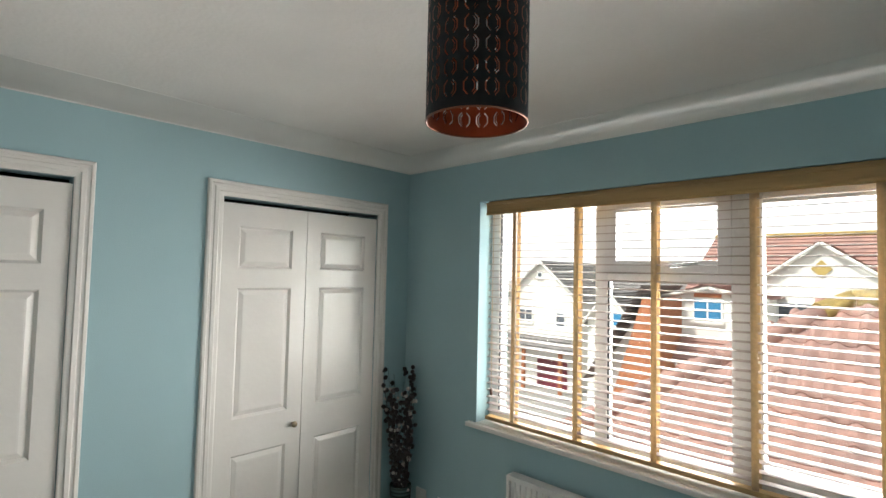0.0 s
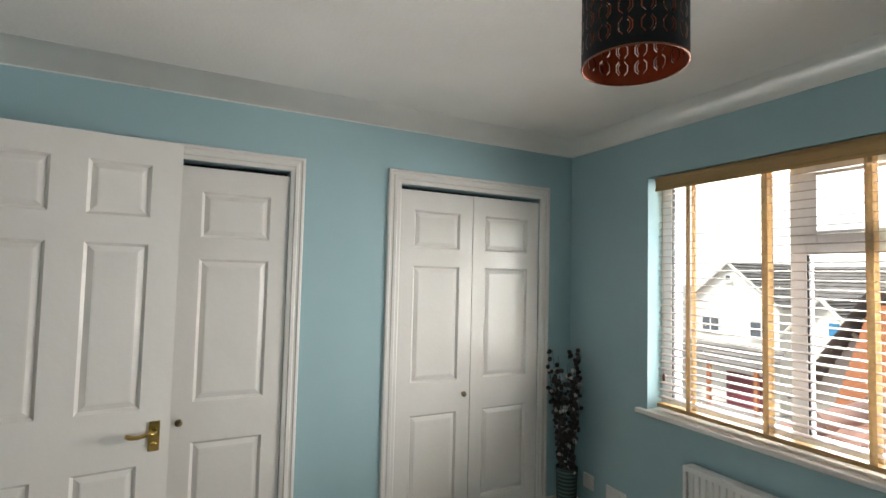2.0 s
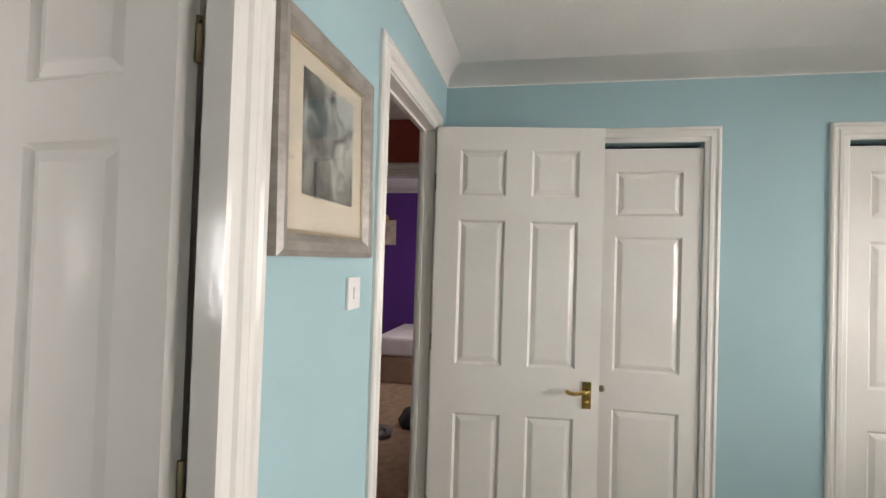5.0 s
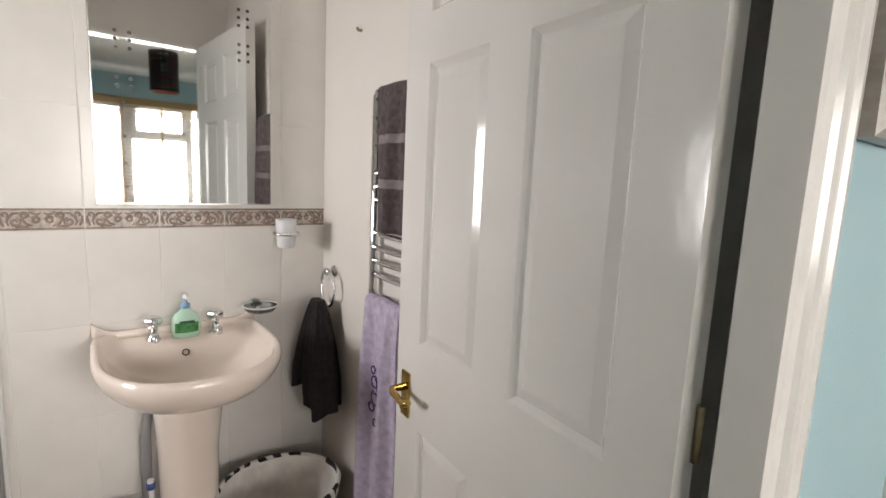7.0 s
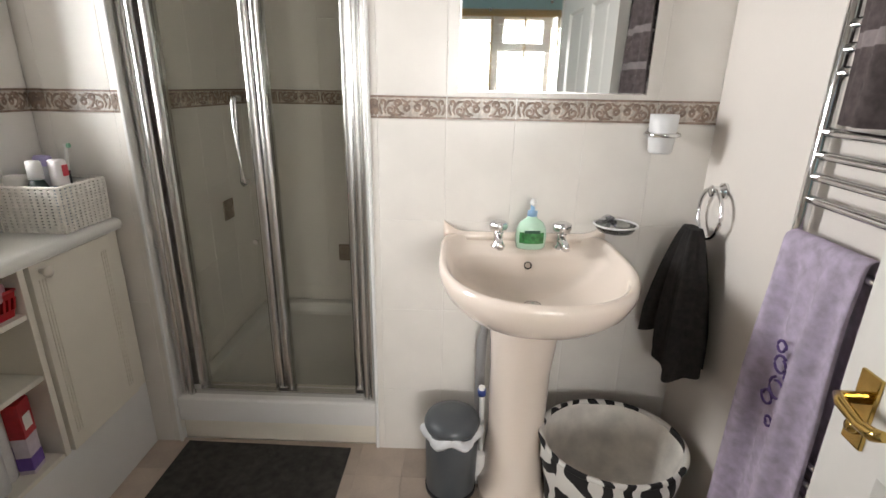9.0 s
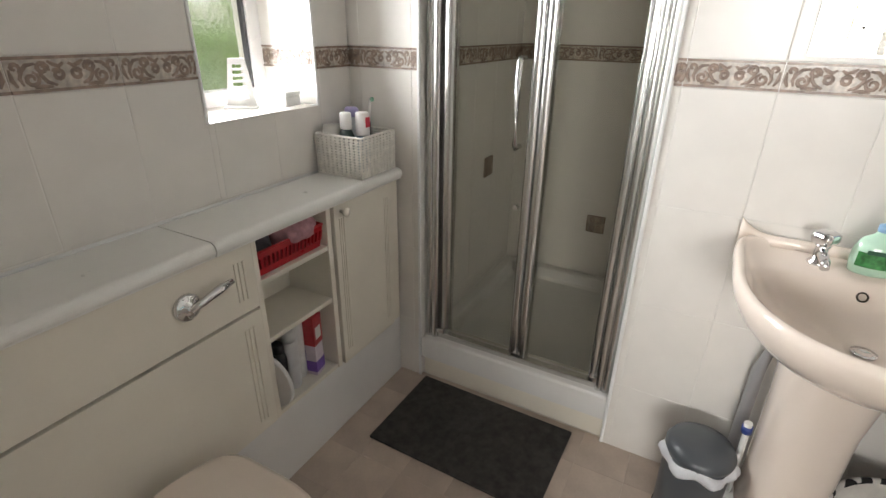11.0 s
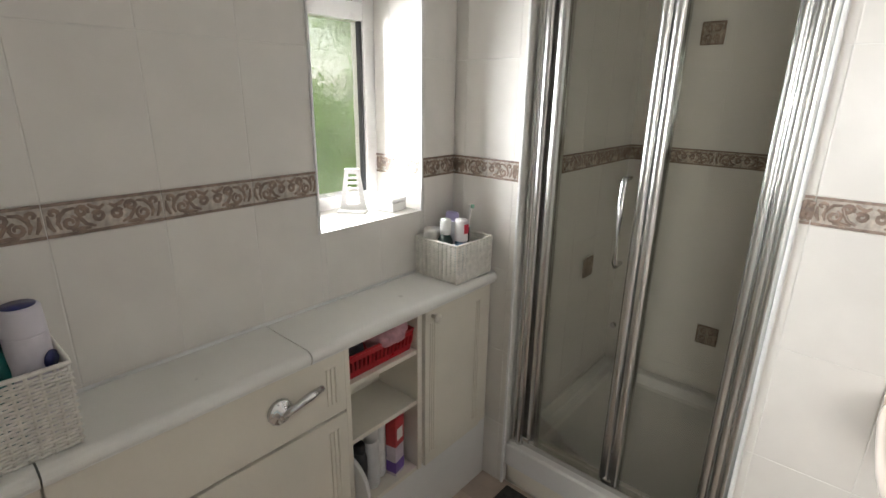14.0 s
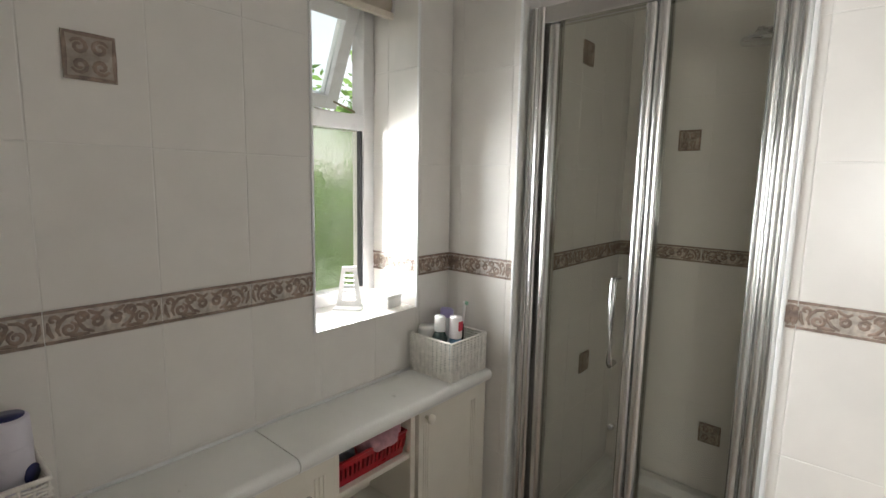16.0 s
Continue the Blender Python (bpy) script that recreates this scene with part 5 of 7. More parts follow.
# ---- bedroom: window, blind, sill ----
GY0, GY1 = NY + 0.115, NY + 0.175
bw = thing("window_1", pose((WIN[0] + WIN[1]) / 2, GY0, WIN[2]), "white upvc three-light bedroom window", "window", kind="structure")
bwx = (WIN[0] + WIN[1]) / 2
Q = lambda bm: (bmesh.ops.translate(bm, verts=bm.verts, vec=(-bwx, -GY0, -WIN[2])), bm)[1]
x0, x1, z0, z1 = WIN
for b in ((x0, x0 + 0.06, z0, z1), (x1 - 0.06, x1, z0, z1), (x0 + 0.06, x1 - 0.06, z0, z0 + 0.06), (x0 + 0.06, x1 - 0.06, z1 - 0.06, z1), (-0.925, -0.862, z0 + 0.06, z1 - 0.06), (-0.322, -0.258, z0 + 0.06, z1 - 0.06), (-0.862, -0.322, 1.615, 1.668)):
    part("window_frame", Q(block(b[0], b[1], GY0, GY1, b[2], b[3], 0.005, 2)), UPVC, bw)


def sash_frame(a, b, c, d, w, handle):
    s = part("sash", Q(block(a, a + w, GY0 - 0.012, GY0 + 0.05, c, d, 0.005, 2)), UPVC, bw)
    for q in ((b - w, b, c, d), (a + w, b - w, c, c + w), (a + w, b - w, d - w, d)):
        part("sash_bar", Q(block(q[0], q[1], GY0 - 0.012, GY0 + 0.05, q[2], q[3], 0.005, 2)), UPVC, s)
    hx, hz, dx, dz = handle
    part("sash_handle", Q(tube([(hx, GY0 - 0.012, hz), (hx, GY0 - 0.045, hz), (hx + 0.3 * dx, GY0 - 0.052, hz + 0.3 * dz), (hx + dx, GY0 - 0.050, hz + dz)], [0.013, 0.011, 0.009, 0.007], 12)), ALU, s, "grey metal window handle")
    return s


sash_frame(-0.866, -0.318, 1.664, z1 - 0.056, 0.052, (-0.545, 1.690, 0.11, 0.012))
sash_frame(-0.262, x1 - 0.056, z0 + 0.056, z1 - 0.056, 0.055, (-0.235, 1.46, 0.012, -0.13))
for b in ((x0 + 0.06, -0.925, z0 + 0.06, z1 - 0.06), (-0.862, -0.322, z0 + 0.06, 1.615), (-0.815, -0.37, 1.715, z1 - 0.108), (-0.208, x1 - 0.11, z0 + 0.11, z1 - 0.11)):
    g = part("window_pane", Q(block(b[0], b[1], GY0 + 0.024, GY0 + 0.030, b[2], b[3])), GLASS, bw, "clear window glass")
    g.visible_shadow = False
for b in ((-0.862, -0.854, z0 + 0.06, 1.615), (x0 + 0.06, x0 + 0.066, z0 + 0.06, z1 - 0.06)):
    part("glazing_gasket", Q(block(b[0], b[1], GY0 + 0.006, GY0 + 0.024, b[2], b[3])), surface("black_gasket", (0.03, 0.03, 0.035), 0.6), bw, "dark rubber glazing gasket")
bm = block(WIN[0] - 0.055, WIN[1] + 0.055, NY - 0.038, NY - 0.0005, WIN[2] - 0.022, WIN[2] + 0.003, 0.008, 3)
solid("window_sill", bm, SILL_PAINT, "white satin sill board under the window", "window sill", kind="structure")
solid("window_sill_inner", block(WIN[0] + 0.001, WIN[1] - 0.001, NY, GY0, WIN[2] - 0.0005, WIN[2] + 0.003), SILL_PAINT, "white satin inner sill board", "window sill", kind="structure")

blind = thing("venetian_blind", pose(-0.59, NY + 0.05, 0), "cream slatted venetian blind with ochre tapes, lowered", "blind")
BL = 0.955
part("headrail", block(-BL, BL, -0.03, 0.062, 2.0, 2.0545, 0.003, 1), OCHRE, blind, "ochre wooden headrail")
val = bmesh.new()
sweep([(0, 0), (0.006, 0), (0.008, 0.01), (0.004, 0.02), (0.004, 0.055), (0.009, 0.062), (0.009, 0.07), (0, 0.07)], [((-BL - 0.004, -0.031, 1.975), (0, -1, 0), (0, 0, 1)), ((BL + 0.004, -0.031, 1.975), (0, -1, 0), (0, 0, 1))], val)
part("valance", val, OCHRE, blind, "moulded ochre valance strip")
part("bottom_rail", block(-BL, BL, -0.024, 0.024, 0.815, 0.835, 0.004, 2), OCHRE, blind, "ochre wooden bottom rail")
sl = bmesh.new()
prof = [(-0.0185, -0.0005), (-0.009, 0.0012), (0, 0.0018), (0.009, 0.0012), (0.0185, -0.0005), (0.0185, 0.0012), (0.009, 0.0030), (0, 0.0036), (-0.009, 0.0030), (-0.0185, 0.0012)]
tilt = radians(6)
ends = []
for x in (-BL + 0.004, BL - 0.004):
    ends.append([sl.verts.new((x, y * math.cos(tilt) - z * math.sin(tilt), y * math.sin(tilt) + z * math.cos(tilt))) for y, z in prof])
for i in range(len(prof)):
    j = (i + 1) % len(prof)
    sl.faces.new((ends[0][i], ends[0][j], ends[1][j], ends[1][i]))
sl.faces.new(ends[0])
sl.faces.new(ends[1][::-1])
slat_mesh = mesh_of("slat", sl, SLAT)
PITCH = 0.0375
for k in range(30):
    s = new("slat", slat_mesh)
    s.parent = blind
    s.location = (0, 0.0006 * math.sin(3 * k), 0.868 + PITCH * k)
for x in (-1.361, -0.984, -0.605, -0.223, 0.151):
    for y in (-0.0225, 0.0215):
        bm = bmesh.new()
        n = 60
        rows = []
        for i in range(n + 1):
            z = 0.835 + 1.165 * i / n
            yy = y + 0.0006 * math.sin(i * 2.0)
            rows.append([bm.verts.new((x + 0.59 + dx, yy + dy, z)) for dx, dy in ((-0.0125, 0), (0.0125, 0), (0.0125, 0.0012), (-0.0125, 0.0012))])
        loft(bm, rows)
        part("ladder_tape", bm, TAPE, blind, "woven ochre ladder tape")
part("pull_cord", tube([(-BL + 0.05, -0.035, 1.98), (-BL + 0.048, -0.034, 1.4), (-BL + 0.05, -0.034, 1.0)], 0.0015, 6), TAPE, blind)
part("cord_toggle", lathe([(0.003, 0), (0.007, -0.008), (0.009, -0.03), (0.006, -0.04), (0.002, -0.041)], 14, (-BL + 0.05, -0.034, 1.0)), surface("dark_wood_toggle", (0.16, 0.06, 0.03), 0.4), blind, "dark wooden cord toggle")

# ---- radiator ----
RADW = surface("white_radiator_enamel", (0.78, 0.77, 0.75), 0.3, tone=0.015)
rad = thing("radiator", pose(-0.60, NY, 0), "white ribbed panel radiator under the window", "radiator")
bm = bmesh.new()
n = 42
pts = []
for i in range(n):
    u0 = -0.68 + 1.36 * i / n
    w = 1.36 / n
    pts += [(u0, -0.082), (u0 + w * 0.30, -0.082), (u0 + w * 0.42, -0.090), (u0 + w * 0.88, -0.090)]
pts += [(0.68, -0.082), (0.68, -0.062), (-0.68, -0.062)]
prism(bm, pts, 0.165, 0.585)
part("front_panel", bm, RADW, rad)
part("top_edge", block(-0.695, 0.695, -0.094, -0.030, 0.585, 0.612, 0.005, 2), RADW, rad)
part("bottom_edge", block(-0.695, 0.695, -0.094, -0.060, 0.145, 0.165, 0.005, 2), RADW, rad)
for s in (-1, 1):
    part("side_cover", block(s * 0.695 - 0.008, s * 0.695 + 0.008, -0.092, -0.028, 0.148, 0.610, 0.004, 2), RADW, rad)
    part("wall_bracket", block(s * 0.5 - 0.015, s * 0.5 + 0.015, -0.062, -0.001, 0.2, 0.56), RADW, rad)


def plate(name, at, w, h, label, extras):
    t = thing(name, at, label, "socket" if "socket" in name else "switch")
    part("face_plate", block(-w / 2, w / 2, -0.009, 0.0, -h / 2, h / 2, 0.003, 2), WHITE_PLASTIC, t)
    for x, z, a, b in extras:
        part("rocker", block(x - a / 2, x + a / 2, -0.013, -0.008, z - b / 2, z + b / 2, 0.0015, 1), WHITE_PLASTIC, t)
    return t


plate("wall_socket", pose(-2.02, NY, 0.245), 0.086, 0.086, "white single socket plate near the vase", [(0, 0.02, 0.012, 0.018)])
plate("wall_socket", pose(-1.80, NY, 0.24), 0.146, 0.086, "white double socket plate beside the radiator", [(-0.035, 0.02, 0.012, 0.018), (0.035, 0.02, 0.012, 0.018)])
plate("light_switch", pose(-0.978, SY, 1.302, 0, 0, 180), 0.086, 0.086, "white light switch below a framed picture", [(0, 0, 0.02, 0.032)])

# ---- picture ----
def print_mat():
    m = surface("monochrome_landscape_print", (0.30, 0.33, 0.35), 0.3, tone=0.3, scale=7)
    n, l = m.node_tree.nodes, m.node_tree.links
    co = n.new("ShaderNodeTexCoord")
    a = n.new("ShaderNodeTexNoise")
    a.inputs["Scale"].default_value, a.inputs["Detail"].default_value, a.inputs["Distortion"].default_value = 13, 12, 0.8
    l.new(co.outputs["Object"], a.inputs["Vector"])
    r = n.new("ShaderNodeValToRGB")
    r.color_ramp.elements[0].position, r.color_ramp.elements[1].position = 0.36, 0.66
    r.color_ramp.elements[0].color, r.color_ramp.elements[1].color = (0.03, 0.03, 0.026, 1), (0.48, 0.47, 0.43, 1)
    e = r.color_ramp.elements.new(0.5)
    e.color = (0.16, 0.155, 0.135, 1)
    xyz = n.new("ShaderNodeSeparateXYZ")
    l.new(co.outputs["Object"], xyz.inputs[0])
    up = n.new("ShaderNodeMath")
    up.operation = "MULTIPLY_ADD"
    up.inputs[1].default_value = 0.75
    l.new(xyz.outputs["Z"], up.inputs[0])
    l.new(a.outputs["Fac"], up.inputs[2])
    side = n.new("ShaderNodeMath")
    side.operation = "MULTIPLY_ADD"
    side.inputs[1].default_value = -0.6
    l.new(xyz.outputs["X"], side.inputs[0])
    l.new(up.outputs[0], side.inputs[2])
    l.new(side.outputs[0], r.inputs[0])
    l.new(r.outputs[0], n["Principled BSDF"].inputs["Base Color"])
    return m


FRAME_GREY = surface("brushed_pewter_frame", (0.33, 0.30, 0.27), 0.4, 0.2, tone=0.12, scale=20, stretch=(1, 1, 2))
PW, PH = 0.252, 0.245
pic = thing("framed_picture", pose(-0.785, SY + 0.003, 1.643, 1.2, 0, 0), "grey framed monochrome landscape print in cream mount", "picture")
fr = [(0, 0), (0, 0.022), (0.012, 0.030), (0.030, 0.026), (0.044, 0.014), (0.048, 0.010), (0.048, 0)]
bm = bmesh.new()
rows = [[bm.verts.new((sx * (PW - a), b, sz * (PH - a))) for a, b in fr] for sx, sz in ((-1, -1), (1, -1), (1, 1), (-1, 1))]
for i in range(4):
    r, q = rows[i], rows[(i + 1) % 4]
    for k in range(len(fr)):
        j = (k + 1) % len(fr)
        bm.faces.new((r[k], r[j], q[j], q[k]))
part("frame", bm, FRAME_GREY, pic)
part("mount", block(-PW + 0.046, PW - 0.046, 0.002, 0.009, -PH + 0.046, PH - 0.046), surface("cream_mount_card", (0.72, 0.64, 0.50), 0.8, tone=0.03), pic, "cream mount card")
bm = bmesh.new()
for b in ((-0.205, -0.197, -0.198, 0.198), (0.197, 0.205, -0.198, 0.198), (-0.197, 0.197, -0.198, -0.190), (-0.197, 0.197, 0.190, 0.198)):
    box(bm, b[0], b[1], 0.009, 0.0125, b[2], b[3])
part("inner_slip", bm, surface("gilt_slip", (0.55, 0.42, 0.24), 0.35, 0.6, tone=0.08), pic, "gilt inner slip")
part("print", block(-0.135, 0.135, 0.009, 0.0105, -0.115, 0.15), print_mat(), pic, "grey landscape print")
pg = part("picture_glass", block(-PW + 0.047, PW - 0.047, 0.0128, 0.0148, -PH + 0.047, PH - 0.047), clear("picture_glass", (1, 1, 1), tint=0.98, gloss=0.04), pic)
pg.visible_shadow = False

# ---- pendant ----
COPPER_IN = surface("copper_shade_lining", (0.48, 0.13, 0.06), 0.32, 0.75, tone=0.06, scale=6)
BLACK_SHADE = surface("black_shade_lacquer", (0.004, 0.004, 0.0045), 0.5, tone=0.1, scale=10, spec=0.25)
lamp = thing("pendant_lamp", pose(-0.463, 0.806, CEIL), "black cylinder pendant shade with octagon cutouts and copper lining", "pendant lamp")
R, ZB0, ZH = 0.1135, 1.972 - CEIL, 0.335
NC, NR = 16, 7
shade = bmesh.new()
cw, ch = 2 * math.pi / NC, (ZH - 0.03) / NR


def on_shade(u, v, r):
    return shade.verts.new((r * math.cos(u), r * math.sin(u), ZB0 + 0.02 + v))


def octagon(cu, cv, a, b):
    return [(cu + a * x, cv + b * y) for x, y in ((0.42, -1), (1, -0.45), (1, 0.45), (0.42, 1), (-0.42, 1), (-1, 0.45), (-1, -0.45), (-0.42, -1))]


for layer, r in ((0, R), (1, R - 0.0025)):
    for c in range(NC):
        for k in range(NR):
            cu, cv = (c + 0.5) * cw, (k + 0.5) * ch
            rect = [(cu + cw / 2 * x, cv + ch / 2 * y) for x, y in ((0.42, -1), (1, -0.5), (1, 0.5), (0.42, 1), (-0.42, 1), (-1, 0.5), (-1, -0.5), (-0.42, -1))]
            corner = {0: (1, -1), 2: (1, 1), 4: (-1, 1), 6: (-1, -1)}
            loops = [rect, octagon(cu, cv, cw * 0.34, ch * 0.43), octagon(cu, cv, cw * 0.275, ch * 0.37), octagon(cu, cv, cw * 0.215, ch * 0.31), octagon(cu, cv, cw * 0.17, ch * 0.265)]
            vl = [[on_shade(u, v, r) for u, v in lp] for lp in loops]
            for q in range(8):
                p = (q + 1) % 8
                faces = [[vl[0][q], vl[0][p], vl[1][p], vl[1][q]]]
                if q in corner:
                    sx, sy_ = corner[q]
                    faces[0].insert(1, on_shade(cu + cw / 2 * sx, cv + ch / 2 * sy_, r))
                if q in (3, 7):
                    faces.append([vl[1][q], vl[1][p], vl[2][p], vl[2][q]])
                faces.append([vl[2][q], vl[2][p], vl[3][p], vl[3][q]])
                if q in (3, 7) or q in (4, 5, 6):
                    faces.append([vl[3][q], vl[3][p], vl[4][p], vl[4][q]])
                for f in faces:
                    shade.faces.new(f).material_index = layer
            shade.faces.new(vl[4]).material_index = layer
    for za, zb in ((0.0, 0.02), (0.02 + NR * ch, ZH)):
        for c in range(64):
            a, b = 2 * math.pi * c / 64, 2 * math.pi * (c + 1) / 64
            vs = [shade.verts.new((r * math.cos(t), r * math.sin(t), ZB0 + z)) for t, z in ((a, za), (b, za), (b, zb), (a, zb))]
            shade.faces.new(vs).material_index = layer
bmesh.ops.remove_doubles(shade, verts=shade.verts, dist=0.0002)
part("shade", shade, (BLACK_SHADE, COPPER_IN), lamp)
for z in (0.0, ZH):
    part("shade_rim", tube([((R - 0.001) * math.cos(a), (R - 0.001) * math.sin(a), ZB0 + z) for a in [2 * math.pi * i / 64 for i in range(64)]], 0.0022, 8, closed=True), surface("dark_copper_rim", (0.25, 0.09, 0.05), 0.3, 0.8), lamp, "thin copper rim")
part("cord", tube([(0, 0, -0.01), (0, 0, -0.12)], 0.0035, 8), BLACK_SHADE, lamp)
part("ceiling_rose", lathe([(0.05, 0), (0.05, -0.012), (0.02, -0.03), (0.004, -0.032)], 24), WHITE_PLASTIC, lamp)
part("lamp_holder", lathe([(0.018, -0.11), (0.02, -0.12), (0.02, -0.16), (0.014, -0.165)], 18), BLACK_SHADE, lamp)
part("bulb", lathe([(0.013, -0.165), (0.02, -0.18), (0.03, -0.21), (0.026, -0.235), (0.01, -0.25), (0.002, -0.252)], 20), FROST, lamp, "unlit frosted bulb")
for k in range(3):
    a = 2 * math.pi * k / 3
    part("spider_arm", tube([(0.015 * math.cos(a), 0.015 * math.sin(a), -0.115), ((R - 0.003) * math.cos(a), (R - 0.003) * math.sin(a), ZB0 + ZH - 0.01)], 0.002, 6), BLACK_SHADE, lamp)

# ---- vase of twigs ----
def striped():
    m = surface("dark_green_striped_glaze", (0.03, 0.06, 0.055), 0.25, tone=0.1)
    n, l = m.node_tree.nodes, m.node_tree.links
    co = n.new("ShaderNodeTexCoord")
    w = n.new("ShaderNodeTexWave")
    w.bands_direction = "Z"
    w.inputs["Scale"].default_value, w.inputs["Distortion"].default_value = 14, 0.4
    l.new(co.outputs["Object"], w.inputs["Vector"])
    r = n.new("ShaderNodeValToRGB")
    r.color_ramp.elements[0].color, r.color_ramp.elements[1].color = (0.018, 0.032, 0.03, 1), (0.06, 0.12, 0.11, 1)
    l.new(w.outputs["Fac"], r.inputs[0])
    l.new(r.outputs[0], n["Principled BSDF"].inputs["Base Color"])
    return m


vase = thing("vase", pose(-2.055, 2.02, 0), "dark green banded vase standing in the corner", "vase")
part("vase_body", lathe([(0.048, 0), (0.052, 0.008), (0.060, 0.15), (0.064, 0.30), (0.066, 0.345), (0.060, 0.345), (0.056, 0.15), (0.046, 0.01)], 36), striped(), vase)
twigs = thing("twig_bunch", pose(-2.055, 2.02, 0.02), "bunch of dark twigs with white pearl buds", "dried twigs")
TWIG = surface("dark_twig_bark", (0.025, 0.018, 0.016), 0.7, tone=0.2, scale=60)
POD = surface("dark_seed_pod", (0.020, 0.014, 0.014), 0.45, tone=0.2, scale=60)
PEARL = surface("pearl_bud", (0.62, 0.58, 0.53), 0.3, tone=0.08, scale=60)
rnd = random.Random(11)
pod_me = mesh_of("seed_pod", lathe([(0.002, -0.012), (0.009, -0.006), (0.011, 0.0), (0.008, 0.008), (0.002, 0.012)], 8), POD)
bud_me = mesh_of("pearl_bud", lathe([(0.002, -0.009), (0.008, -0.005), (0.009, 0.001), (0.006, 0.007), (0.001, 0.009)], 8), PEARL)
for k in range(30):
    a, lean, hgt = rnd.uniform(0, 6.28), rnd.uniform(0.02, 0.10), rnd.uniform(0.70, 1.04)
    if k == 0:
        a, lean, hgt = 3.4, 0.13, 1.02
    if k == 1:
        a, lean, hgt = -0.3, 0.16, 0.95
    pts = []
    for i in range(9):
        u = i / 8
        r = 0.02 + lean * u ** 1.5
        x, y = r * math.cos(a + 0.3 * math.sin(3 * u + k)), r * math.sin(a + 0.3 * math.sin(3 * u + k))
        pts.append((max(x, -0.13), min(y, 0.13), hgt * u))
    part("twig", tube(pts, [0.0028 - 0.0018 * i / 8 for i in range(9)], 5), TWIG, twigs)
    for i in range(14):
        u = rnd.uniform(0.30, 1.0)
        q = Vector(pts[min(8, int(u * 8))]).lerp(Vector(pts[min(8, int(u * 8) + 1)]), u * 8 % 1)
        bud = rnd.random() < 0.20
        ob = new("pearl_bud" if bud else "seed_pod", bud_me if bud else pod_me)
        ob.parent = twigs
        ob.matrix_basis = pose(q.x + rnd.uniform(-0.012, 0.012), q.y + rnd.uniform(-0.012, 0.012), q.z, rnd.uniform(-70, 70), rnd.uniform(-70, 70), 0) @ Matrix.Scale(rnd.uniform(0.8, 1.5), 4)

# ---- skirting, out of view mostly ----
bm = bmesh.new()
box(bm, WX, WX + 0.016, W1[1] + 0.08, NY, 0, 0.11)
box(bm, WX, WX + 0.016, W2[1] + 0.075, W1[0] - 0.08, 0, 0.11)
box(bm, WX + 0.016, EX, NY - 0.016, NY, 0, 0.11)
box(bm, LD[1] + 0.075, ED[0] - 0.09, SY, SY + 0.016, 0, 0.11)
solid("baseboard", bm, GLOSS, "white gloss baseboard round the bedroom", "baseboard", kind="structure")

# ---- landing and far room ----
far_casing = (lambda u, z: Vector((LX, u, z)), (0, 1, 0), (1, 0, 0))
casing("architrave_far_door", *FD, 2.0, far_casing, 0.075, "cream painted architrave round the far doorway")
bm = bmesh.new()
for b in ((FD[0], FD[0] + 0.02, 0, 2.0), (FD[1] - 0.02, FD[1], 0, 2.0), (FD[0] + 0.02, FD[1] - 0.02, 1.98, 2.0)):
    box(bm, LX - 0.102, LX + 0.001, *b)
solid("lining_far_door", bm, GLOSS, "white gloss lining of the far doorway", "door frame", kind="structure")
door("door_3", pose(LX - 0.115, FD[0] + 0.022, 0.012, 0, 0, 197), 0.74, "white six-panel door standing open into the purple room", 1, 1, height=1.96)
chest = thing("chest_of_drawers", pose(-5.72, -3.25, 0.0), "white chest of drawers with wooden top and dark knobs", "chest of drawers")
part("carcass", block(-0.38, 0.38, -0.20, 0.20, 0.05, 0.86, 0.006, 2), WHITE_PLASTIC, chest)
part("top", block(-0.40, 0.40, -0.22, 0.22, 0.861, 0.89, 0.005, 2), surface("oak_top", (0.40, 0.22, 0.09), 0.45, tone=0.15, scale=6, stretch=(0.3, 4, 4)), chest, "oak top")
for k in range(4):
    d = part("drawer_front", block(-0.36, 0.36, 0.201, 0.215, 0.09 + 0.19 * k, 0.265 + 0.19 * k, 0.004, 2), WHITE_PLASTIC, chest)
    for x in (-0.2, 0.2):
        kb = lathe([(0.01, 0), (0.02, 0.012), (0.018, 0.022), (0.003, 0.025)], 14)
        bmesh.ops.rotate(kb, verts=kb.verts, matrix=Matrix.Rotation(-math.pi / 2, 3, "X"))
        bmesh.ops.translate(kb, verts=kb.verts, vec=(x, 0.214, 0.18 + 0.19 * k))
        part("knob", kb, surface("dark_iron_knob", (0.02, 0.018, 0.02), 0.4), d, "dark drawer knob")
canvas = thing("wall_canvas", pose(FX + 0.002, -2.53, 1.57), "cream printed canvas hanging on the purple wall", "picture")
part("canvas", block(0, 0.025, -0.20, 0.20, 0.0, 0.34, 0.003, 1), surface("cream_canvas_print", (0.60, 0.52, 0.42), 0.8, tone=0.18, scale=12), canvas)
hat = thing("straw_hat", pose(FX + 0.06, -2.52, 1.895, 0, 8, 0), "straw hat hung over a wall canvas", "hat")
part("brim", lathe([(0.17, 0.0), (0.175, 0.006), (0.10, 0.014), (0.10, 0.006)], 32, sx=0.35), surface("straw", (0.55, 0.33, 0.12), 0.8, tone=0.15, scale=50), hat)
part("crown", lathe([(0.10, 0.008), (0.098, 0.06), (0.07, 0.085), (0.003, 0.09)], 28, sx=0.35), surface("straw_crown", (0.57, 0.35, 0.14), 0.8, tone=0.15, scale=50), hat)
bed2 = thing("far_bed", pose(-5.55, -1.72, 0.0), "low bed with white bedding in the purple room", "bed")
